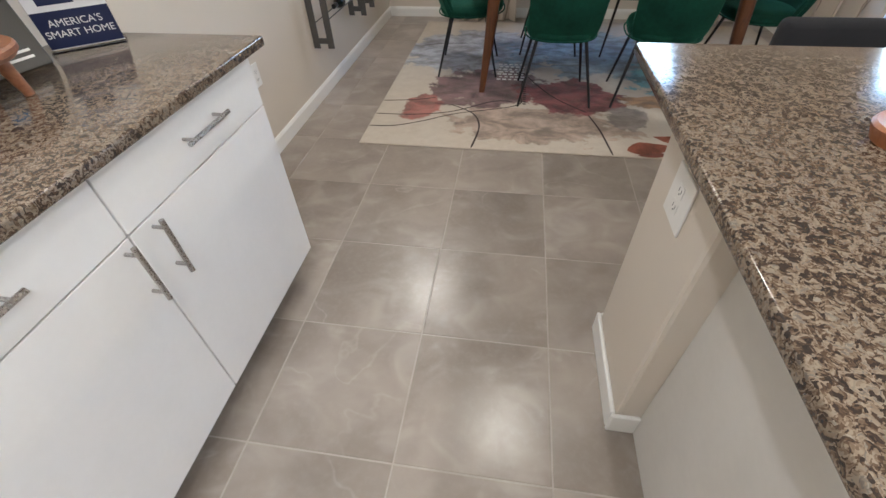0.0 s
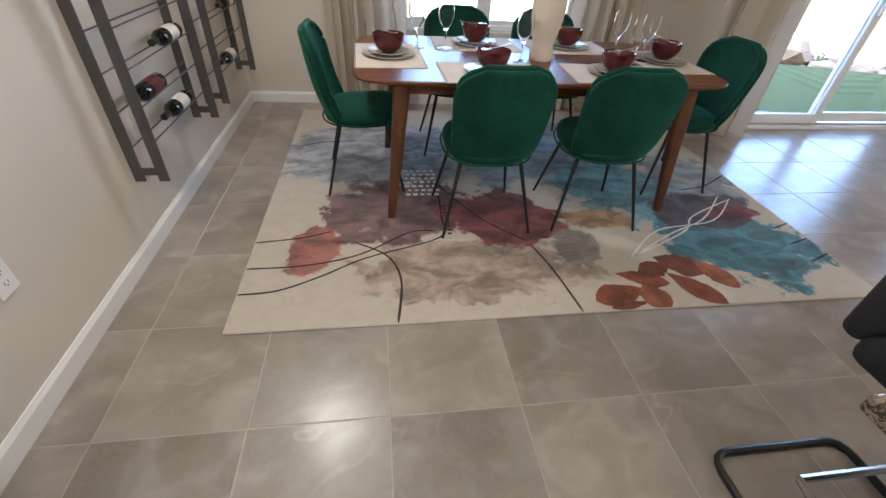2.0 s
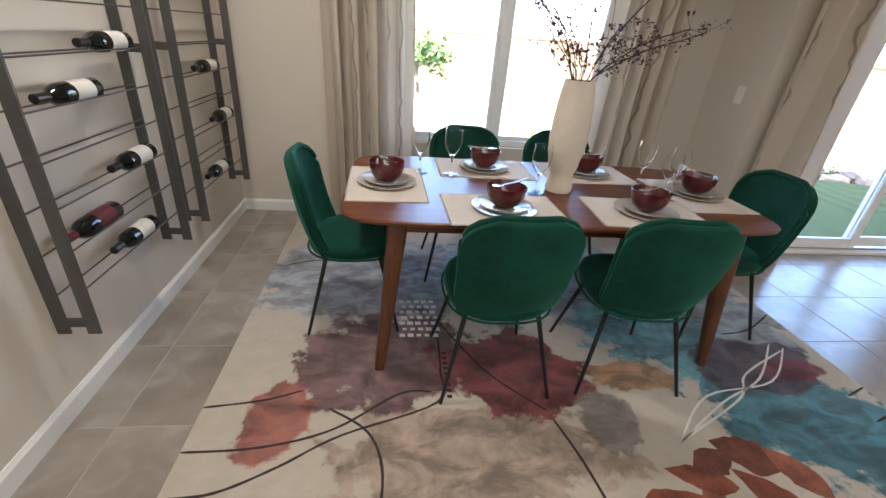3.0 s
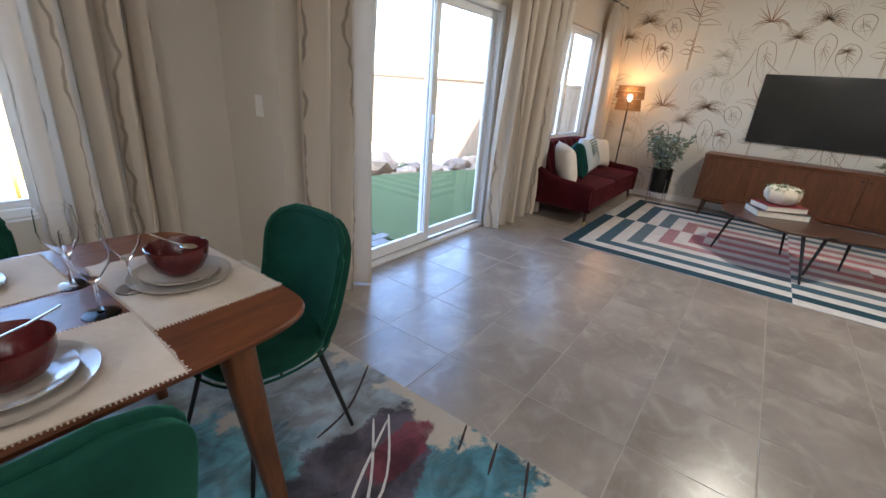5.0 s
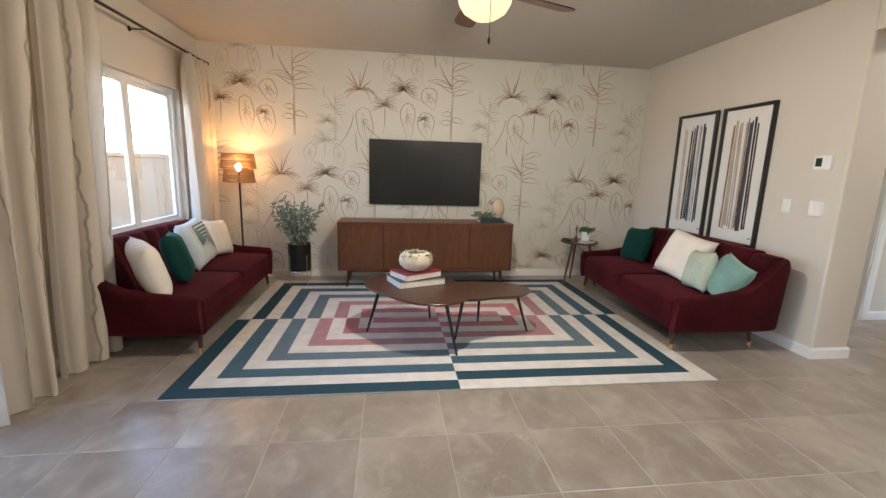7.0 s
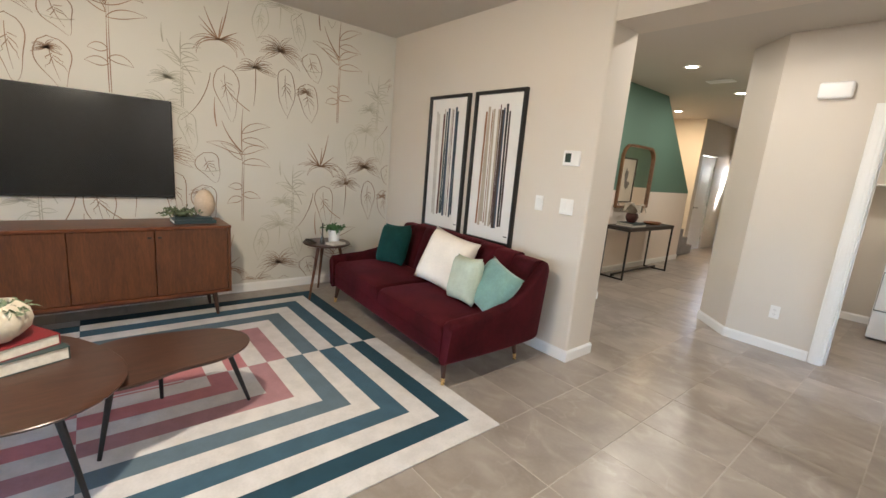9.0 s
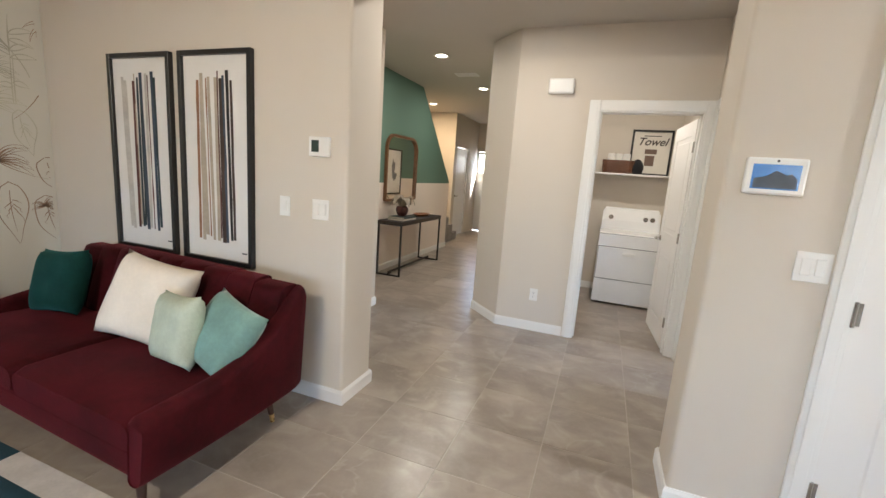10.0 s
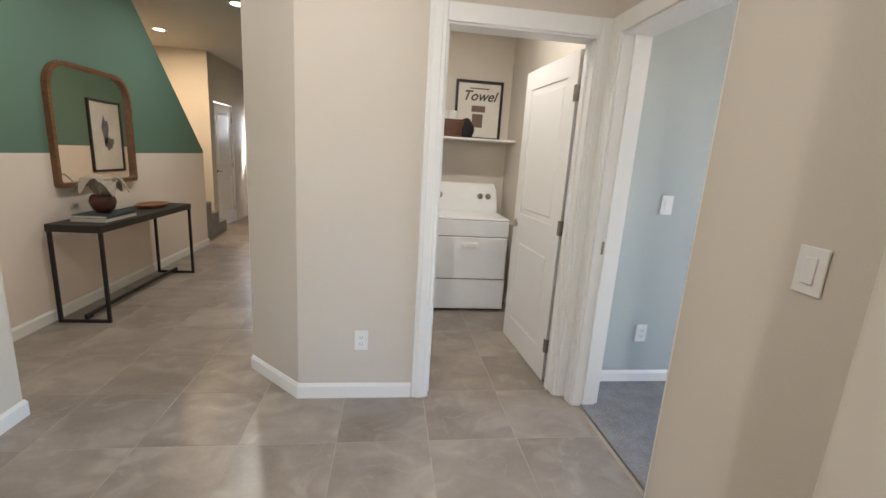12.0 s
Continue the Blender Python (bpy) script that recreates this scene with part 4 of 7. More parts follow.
def dining_chair():
    """A shell chair that faces +y: rounded back, round seat pad and four thin black legs."""
    ob = thing("dining_chair", (0, 0, 0), "green velvet shell dining chair on thin black metal legs", "chair", "chairs round the table")
    # backrest
    bm = bmesh.new()
    NU, NV = 14, 16
    grid = []
    for j in range(NV + 1):
        v = j / NV
        z = 0.405 + 0.455 * v
        half = (0.192 + 0.03 * v) * math.sqrt(max(0.0, 1 - (max(0.0, 0.3 - v) / 0.46) ** 3)) if v < 0.6 else (0.192 + 0.03 * v) * math.sqrt(max(0.0, 1 - ((v - 0.6) / 0.425) ** 3.6))
        row = []
        for i in range(NU + 1):
            u = 2 * i / NU - 1
            x = half * math.sin(u * math.pi / 2)
            y = -0.205 - 0.055 * v + 0.115 * (abs(x) / 0.25) ** 2 * (1 - 0.45 * v)
            y += 0.06 * (1 - v) ** 4
            row.append(bm.verts.new((x, y, z)))
        grid.append(row)
    for j in range(NV):
        for i in range(NU):
            bm.faces.new((grid[j][i], grid[j][i + 1], grid[j + 1][i + 1], grid[j + 1][i]))
    rim_line = [g[0].co.copy() for g in grid[1:NV]] + [v.co.copy() for v in grid[NV]] + [g[-1].co.copy() for g in reversed(grid[1:NV])]
    rim_line = [p for k, p in enumerate(rim_line) if k == 0 or (p - rim_line[k - 1]).length > 0.004]
    solidify(bm, 0.038)
    bmesh.ops.remove_doubles(bm, verts=bm.verts, dist=0.0008)
    o = smooth(part("backrest", bm, TEAL, ob), 180)
    mod = o.modifiers.new("round", "SUBSURF")
    mod.levels = mod.render_levels = 1
    smooth(part("rim", tube(bmesh.new(), rim_line, 0.013, 8), TEAL, ob, "padded green velvet rim"), 180)
    # seat pad
    bm = bmesh.new()
    rows = []
    N = 32
    for z, s in ((0.392, 0.72), (0.395, 0.88), (0.41, 0.965), (0.435, 1.0), (0.458, 0.97), (0.468, 0.88), (0.472, 0.5)):
        row = []
        for k in range(N):
            t = 2 * math.pi * k / N
            c, sn = math.cos(t), math.sin(t)
            x = 0.218 * math.copysign(abs(c) ** 0.75, c)
            y = 0.02 + 0.232 * math.copysign(abs(sn) ** 0.75, sn)
            row.append(bm.verts.new((x * s, 0.02 + (y - 0.02) * s, z + 0.018 * max(0.0, y) / 0.25)))
        rows.append(row)
    for r, q in zip(rows, rows[1:]):
        for k in range(N):
            bm.faces.new((r[k], r[(k + 1) % N], q[(k + 1) % N], q[k]))
    bm.faces.new(list(reversed(rows[0])))
    bm.faces.new(rows[-1])
    smooth(part("seat", bm, TEAL, ob), 60)
    part("piping", tube(bmesh.new(), [(0.224 * math.copysign(abs(math.cos(t)) ** 0.75, math.cos(t)), 0.02 + 0.238 * math.copysign(abs(math.sin(t)) ** 0.75, math.sin(t)), 0.41 + 0.016 * max(0, math.sin(t))) for t in [2 * math.pi * k / 32 for k in range(32)]], 0.005, 6, True), TEAL, ob)
    for x in (-1, 1):
        smooth(part("leg", rod(bmesh.new(), (x * 0.236, -0.215, 0), (x * 0.15, -0.12, 0.40), 0.0075, 0.011, 10), BLACKMETAL, ob))
        smooth(part("leg", rod(bmesh.new(), (x * 0.225, 0.225, 0), (x * 0.15, 0.13, 0.40), 0.0075, 0.011, 10), BLACKMETAL, ob))
    return ob


chair = dining_chair()
chair.matrix_basis = pose(0.40, 3.135, 0.0105, 0, 0, 2)
for x, y, a in ((1.025, 3.15, -3), (-0.235, 3.61, -88), (1.715, 3.54, 92), (0.40, 4.10, 178), (1.03, 4.11, 182)):
    copy_thing(chair, pose(x, y, 0.0105, 0, 0, a))

MAT = plain("woven_placemat", (0.64, 0.56, 0.48), 0.9, vary=0.08, bump=0.7, bscale=350)
STONE = plain("glazed_stoneware", (0.46, 0.42, 0.37), 0.12, vary=0.06)
OXBLOOD = plain("oxblood_glaze", (0.085, 0.012, 0.014), 0.16, vary=0.3, scale=14)
CUTLERY = plain("polished_steel", (0.75, 0.74, 0.72), 0.14, 1.0, vary=0.03)
TZ = 0.7455


def placemat():
    ob = thing("placemat", (0, 0, 0), "cream woven placemat with a frayed edge", "placemat", "placemats")
    part("cloth", B(-0.245, 0.245, -0.17, 0.17, 0.0, 0.003), MAT, ob)
    bm = bmesh.new()
    for s in (-1, 1):
        for k in range(56):
            x = -0.243 + 0.486 * k / 55
            box(bm, x - 0.0016, x + 0.0016, min(s * 0.169, s * 0.169 + s * random.uniform(0.006, 0.011)), max(s * 0.169, s * 0.169 + s * 0.008), 0.0004, 0.0022)
        for k in range(40):
            y = -0.168 + 0.336 * k / 39
            a, b = sorted((s * 0.244, s * (0.25 + random.uniform(0.0, 0.006))))
            box(bm, a, b, y - 0.0016, y + 0.0016, 0.0004, 0.0022)
    part("fringe", bm, MAT, ob)
    return ob


def plate(name, r, label):
    ob = thing(name, (0, 0, 0), label, "plate", name + "s")
    smooth(part("dish", lathe(bmesh.new(), [(0.0, 0.004), (r * 0.62, 0.004), (r * 0.7, 0.006), (r * 0.97, 0.015), (r, 0.0165), (r * 0.99, 0.0125), (r * 0.72, 0.001), (r * 0.6, 0.0), (0.0, 0.0)], 40), STONE, ob))
    return ob


def bowl():
    ob = thing("soup_bowl", (0, 0, 0), "glossy oxblood stoneware bowl on stacked plates", "bowl", "soup bowls")
    smooth(part("body", lathe(bmesh.new(), [(0.0, 0.003), (0.035, 0.0), (0.041, 0.004), (0.063, 0.021), (0.079, 0.053), (0.084, 0.088), (0.081, 0.090), (0.079, 0.086), (0.074, 0.053), (0.057, 0.026), (0.0, 0.014)], 36), OXBLOOD, ob))
    return ob


def spoon():
    ob = thing("soup_spoon", (0, 0, 0), "steel spoon resting across the bowl rim", "spoon", "soup spoons")
    bm = tube(bmesh.new(), [(-0.02, 0, 0.0), (0.05, 0, 0.006), (0.11, 0, 0.018)], 0.0028, 6)
    lathe(bm, [(0.0, -0.006), (0.013, -0.004), (0.018, 0.0), (0.017, 0.001), (0.0, -0.004)], 16, at=(-0.045, 0, 0), sx=1.5)
    smooth(part("body", bm, CUTLERY, ob))
    return ob


def wine_glass():
    ob = thing("wine_glass", (0, 0, 0), "empty clear stemmed wine glass on the table", "glass", "wine glasses")
    smooth(part("body", lathe(bmesh.new(), [(0.0, 0.0), (0.042, 0.0), (0.041, 0.002), (0.007, 0.006), (0.0045, 0.03), (0.0045, 0.085), (0.014, 0.098), (0.038, 0.135), (0.045, 0.168), (0.041, 0.228), (0.0399, 0.228), (0.0438, 0.168), (0.0368, 0.136), (0.012, 0.101), (0.0, 0.098)], 32), THIN_GLASS, ob))
    return ob


first = {}


def lay(key, make, m):
    """Build the first of a kind, and copy it for the rest."""
    if key in first:
        return copy_thing(first[key], m)
    first[key] = make()
    first[key].matrix_basis = m
    return first[key]


for x, y, a, gx, gy in ((0.42, 3.275, 2, 0.63, 3.50), (1.07, 3.29, -3, 1.27, 3.49), (0.445, 3.87, 180, 0.25, 3.74), (1.02, 3.86, 182, 1.27, 3.72), (-0.075, 3.56, -88, 0.09, 3.76), (1.495, 3.57, 91, 1.37, 3.58)):
    lay("mat", placemat, pose(x, y, TZ, 0, 0, a))
    lay("big", lambda: plate("dinner_plate", 0.138, "large pale glazed stoneware plate on a placemat"), pose(x, y, TZ + 0.0032, 0, 0, a))
    lay("small", lambda: plate("side_plate", 0.105, "smaller pale stoneware plate stacked on a dinner plate"), pose(x, y, TZ + 0.0125, 0, 0, a))
    lay("bowl", bowl, pose(x, y, TZ + 0.0175, 0, 0, a))
    lay("spoon", spoon, pose(x, y, TZ + 0.0175 + 0.0935, 0, 0, a + 20))
    lay("glass", wine_glass, pose(gx, gy, TZ + (0.0035 if abs(gx - x) < 0.24 and abs(gy - y) < 0.17 else 0.0)))


def vase():
    ob = thing("vase", (0.76, 3.56, TZ), "tall matte cream ceramic vase holding dark purple branches", "vase")
    cer = plain("matte_cream_ceramic", (0.62, 0.55, 0.45), 0.85, vary=0.06, bump=0.4, bscale=140)
    smooth(part("body", lathe(bmesh.new(), [(0.0, 0.0), (0.058, 0.0), (0.063, 0.01), (0.062, 0.04), (0.055, 0.075), (0.055, 0.085), (0.068, 0.125), (0.071, 0.135), (0.070, 0.145), (0.080, 0.185), (0.084, 0.20), (0.083, 0.21), (0.088, 0.26), (0.086, 0.33), (0.079, 0.41), (0.071, 0.475), (0.066, 0.505), (0.058, 0.506), (0.056, 0.49), (0.0, 0.47)], 48), cer, ob))
    br = thing("flower_branches", (0.76, 3.56, TZ + 0.471), "dry branches with small dark purple blossoms in the vase", "branches")
    stem = plain("dark_stem", (0.05, 0.03, 0.025), 0.8)
    petal = plain("purple_blossom", (0.07, 0.022, 0.045), 0.8, vary=0.4, scale=30)
    leafy = plain("olive_leaf", (0.09, 0.11, 0.04), 0.7, vary=0.3)
    rng = random.Random(5)
    bp, bl = bmesh.new(), bmesh.new()

    def blossom(bm, p, size, n):
        for _ in range(n):
            c = p + Vector((rng.gauss(0, size), rng.gauss(0, size), rng.gauss(0, size)))
            r = size * rng.uniform(0.5, 1.0)
            a, b = Vector((rng.gauss(0, 1), rng.gauss(0, 1), rng.gauss(0, 1))).normalized(), Vector((rng.gauss(0, 1), rng.gauss(0, 1), rng.gauss(0, 1))).normalized()
            bm.faces.new([bm.verts.new(c + q) for q in (a * r, b * r * 0.6, -a * r, -b * r * 0.6)])

    for k in range(14):
        bs = bmesh.new()
        ang = rng.uniform(0, 6.28)
        lean = rng.uniform(0.08, 0.42)
        L = rng.uniform(0.28, 0.62) * (1 - 0.45 * lean)
        pts, p = [Vector((0.02 * math.cos(ang), 0.02 * math.sin(ang), 0.0))], None
        for j in range(1, 7):
            f = j / 6
            pts.append(Vector((math.cos(ang) * (0.02 + lean * f ** 1.4), math.sin(ang) * (0.02 + lean * f ** 1.4), L * f * (1 - 0.18 * f))) + Vector((rng.gauss(0, 0.008), rng.gauss(0, 0.008), 0)))
        tube(bs, pts, 0.0026, 5)
        for p in pts[2:]:
            if k % 4 == 3:
                blossom(bl, p, 0.014, 5)
            for _ in range(2):
                q = p + Vector((rng.gauss(0, 0.045), rng.gauss(0, 0.045), rng.gauss(0.012, 0.03)))
                tube(bs, [p, q], 0.001, 4)
                blossom(bp, q, 0.0115, 9)
        part("stem", bs, stem, br)
    part("blossoms", bp, petal, br)
    part("leaves", bl, leafy, br)


vase()


# ---- curtains ----
def curtain_material():
    """Cream cloth with thin wavy grey lines that run down it; a little light shines through."""
    m = Nodes("cream_curtain_cloth")
    uv = m.n("ShaderNodeTexCoord", 2)
    sx = m.t.nodes.new("ShaderNodeSeparateXYZ")
    m.put(sx.inputs[0], uv)
    wob = m.math("MULTIPLY", m.math("SUBTRACT", m.noise(m.scaled(uv, (1.5, 3.6, 1)), 1.0, 2), 0.5), 0.75)
    s = m.math("ADD", m.math("DIVIDE", sx.outputs[0], 0.19), wob)
    d = m.math("ABSOLUTE", m.math("SUBTRACT", m.math("FRACT", s), 0.5))
    line = m.math("SUBTRACT", 1.0, m.ramp(d, 0.018, 0.055))
    weave = m.noise(m.scaled(uv, (500, 500, 1)), 1.0, 2)
    base = m.mix(weave, (0.61, 0.53, 0.43), (0.71, 0.64, 0.55))
    col = m.mix(m.math("MULTIPLY", line, 0.62), base, (0.20, 0.15, 0.11))
    m.bump(weave, 0.3, 0.002)
    m.out(col, 0.9)
    tr = m.t.nodes.new("ShaderNodeBsdfTranslucent")
    m.put(tr.inputs[0], col)
    mx = m.t.nodes.new("ShaderNodeMixShader")
    mx.inputs[0].default_value = 0.26
    m.t.links.new(m.bsdf.outputs[0], mx.inputs[1])
    m.t.links.new(tr.outputs[0], mx.inputs[2])
    m.t.links.new(mx.outputs[0], m.t.nodes["Material Output"].inputs[0])
    return m.mat


CURTAIN = curtain_material()


def curtain(x0, x1, y, folds, seed, x0b=None, x1b=None, top=2.47, label="cream curtain panel with wavy grey lines hanging from a rod"):
    """A pleated panel along x; it is gathered at the top and may spread at the foot."""
    rng = random.Random(seed)
    x0b, x1b = x0 if x0b is None else x0b, x1 if x1b is None else x1b
    ob = thing("curtain", ((x0 + x1) / 2, y, 0.012), label, "curtain", "curtains")
    ph = [rng.uniform(-0.6, 0.6) for _ in range(folds + 2)]
    am = [rng.uniform(0.7, 1.25) for _ in range(folds + 2)]
    bm = bmesh.new()
    uvl = bm.loops.layers.uv.new("cloth")
    NX, NZ = folds * 10, 22
    cloth = folds * 0.30
    grid = []
    for j in range(NZ + 1):
        v = j / NZ
        z = (top - 0.012) * v
        row = []
        for i in range(NX + 1):
            u = i / NX
            k = u * folds
            a, b = x0b + (x1b - x0b) * u, x0 + (x1 - x0) * u
            f = v ** 1.3
            n = int(k)
            amp = 0.064 * (am[n] * (1 - (k - n)) + am[min(n + 1, folds + 1)] * (k - n))
            if v > 0.93:
                amp *= 0.45 + 0.55 * (1 - (v - 0.93) / 0.07)
            wave = math.sin(2 * math.pi * k + ph[n] * (1 - v) * 0.8 + 0.5 * math.sin(3 * v + seed))
            x = a * (1 - f) + b * f + 0.018 * math.sin(4 * math.pi * k + seed) * (1 - 0.4 * v) - ob.location.x
            row.append(bm.verts.new((x, amp * wave + 0.010 * math.sin(5 * v + 2 * k), z + 0.004 * math.sin(9 * k) * (1 - v))))
        grid.append(row)
    for j in range(NZ):
        for i in range(NX):
            f = bm.faces.new((grid[j][i], grid[j][i + 1], grid[j + 1][i + 1], grid[j + 1][i]))
            for l, (a, b) in zip(f.loops, ((i, j), (i + 1, j), (i + 1, j + 1), (i, j + 1))):
                l[uvl].uv = (cloth * a / NX, top * b / NZ)
    smooth(part("cloth", bm, CURTAIN, ob), 180)
    bm = bmesh.new()
    for k in range(folds):
        x = x0 + (x1 - x0) * (k + 0.5) / folds - ob.location.x
        bmesh.ops.create_cone(bm, cap_ends=False, segments=12, radius1=0.02, radius2=0.02, depth=0.006, matrix=pose(x, 0, top + 0.012, 0, 90, 0))
    part("ring", bm, BLACKMETAL, ob, "black curtain ring")
    return ob


def curtain_rod(x0, x1, y, z, ends):
    ob = thing("curtain_rod", ((x0 + x1) / 2, y, z), "thin black metal curtain rod with round ends", "curtain rod", "curtain rods")
    w = (x1 - x0) / 2
    smooth(part("pole", rod(bmesh.new(), (-w, 0, 0), (w, 0, 0), 0.0125, seg=12), BLACKMETAL, ob))
    for s in ends:
        smooth(part("finial", rod(bmesh.new(), (s * w, 0, 0), (s * (w + 0.03), 0, 0), 0.02, 0.02, 14), BLACKMETAL, ob))
    for x in (-w + 0.08, 0.0, w - 0.08):
        part("bracket", rod(rod(bmesh.new(), (x, 0, -0.012), (x, 0.115, -0.012), 0.006), (x, 0.112, -0.012), (x, 0.119, -0.012), 0.022), BLACKMETAL, ob)
    return ob


curtain_rod(2.40, 5.18, 4.30, 2.49, (1,)).location.x = 3.80
curtain_rod(5.30, 7.76, 4.30, 2.49, (-1, 1))
curtain_rod(-0.62, 2.12, 4.87, 2.49, (-1, 1))
curtain(2.47, 3.00, 4.28, 3, 1, 2.46, 2.97)
curtain(4.62, 5.20, 4.27, 3, 2, 4.60, 5.04)
curtain(5.32, 5.84, 4.28, 3, 3, 5.18, 5.68)
curtain(7.18, 7.70, 4.28, 4, 4, 7.22, 7.62)
curtain(-0.55, 0.08, 4.86, 5, 5, -0.50, 0.12)
curtain(1.44, 2.02, 4.86, 5, 6, 1.40, 2.0)


# ---- living room ----
def living_rug():
    """Concentric stripes, set off by one band from quarter to quarter."""
    ob = thing("area_rug", (0, 0, 0), "striped rug of concentric teal, cream and pink bands", "rug")
    x0, x1, y0, y1, w = 4.89, 7.60, -0.044, 3.606, 0.1217
    cx, cy = (x0 + x1) / 2, (y0 + y1) / 2
    cols = [(0.60, 0.57, 0.545), (0.012, 0.048, 0.074), (0.045, 0.098, 0.140), (0.105, 0.152, 0.188), (0.36, 0.190, 0.205), (0.44, 0.175, 0.185)]
    mats = [plain("rug_band", c, 0.95, vary=0.10, scale=9, bump=0.5, bscale=420, own=False) for c in cols]
    tone = (1, 1, 2, 2, 3, 3, 4, 4, 5, 5, 5, 5)
    bm = bmesh.new()
    z = 0.0095
    for sx in (-1, 1):
        for sy in (-1, 1):
            ex, ey = x0 if sx < 0 else x1, y0 if sy < 0 else y1
            hx, hy = cx - x0, cy - y0
            dark_first = (sx < 0) == (sy > 0)
            n = 0
            while n * w < hx - 1e-6:
                a, b = n * w, min((n + 1) * w, hx)
                idx = tone[min(n, 11)] if (n % 2 == 0) == dark_first else 0
                for quad in (((a, a), (b, b), (b, hy), (a, hy)), ((a, a), (b, b), (hx, b), (hx, a))):
                    pts = [(ex - sx * u, ey - sy * v) for u, v in quad]
                    f = bm.faces.new([bm.verts.new((px, py, z)) for px, py in pts])
                    f.material_index = idx
                    if f.normal.z < 0 or (bm.normal_update() is None and f.normal.z < 0):
                        f.normal_flip()
                n += 1
    bmesh.ops.recalc_face_normals(bm, faces=bm.faces)
    bm.normal_update()
    for f in bm.faces:
        if f.normal.z < 0:
            f.normal_flip()
    part("woven_face", bm, mats, ob)
    part("backing", B(x0, x1, y0, y1, 0.0, 0.009, bevel=0.003), mats[0], ob)
    return ob


living_rug()


def loft(bm, rows, closed=True):
    for r, q in zip(rows, rows[1:]):
        n = len(r)
        for k in range(n if closed else n - 1):
            bm.faces.new((r[k], r[(k + 1) % n], q[(k + 1) % n], q[k]))
    bm.faces.new(list(reversed(rows[0])))
    bm.faces.new(rows[-1])
    bmesh.ops.recalc_face_normals(bm, faces=bm.faces)
    return bm


def round_rect(cx, cz, hw, hh, r, n=4):
    out = []
    for sx, sz, a0 in ((1, 1, 0), (-1, 1, 90), (-1, -1, 180), (1, -1, 270)):
        for k in range(n + 1):
            a = radians(a0 + 90 * k / n)
            out.append((cx + sx * (hw - r) + r * math.cos(a), cz + sz * (hh - r) + r * math.sin(a)))
    return out


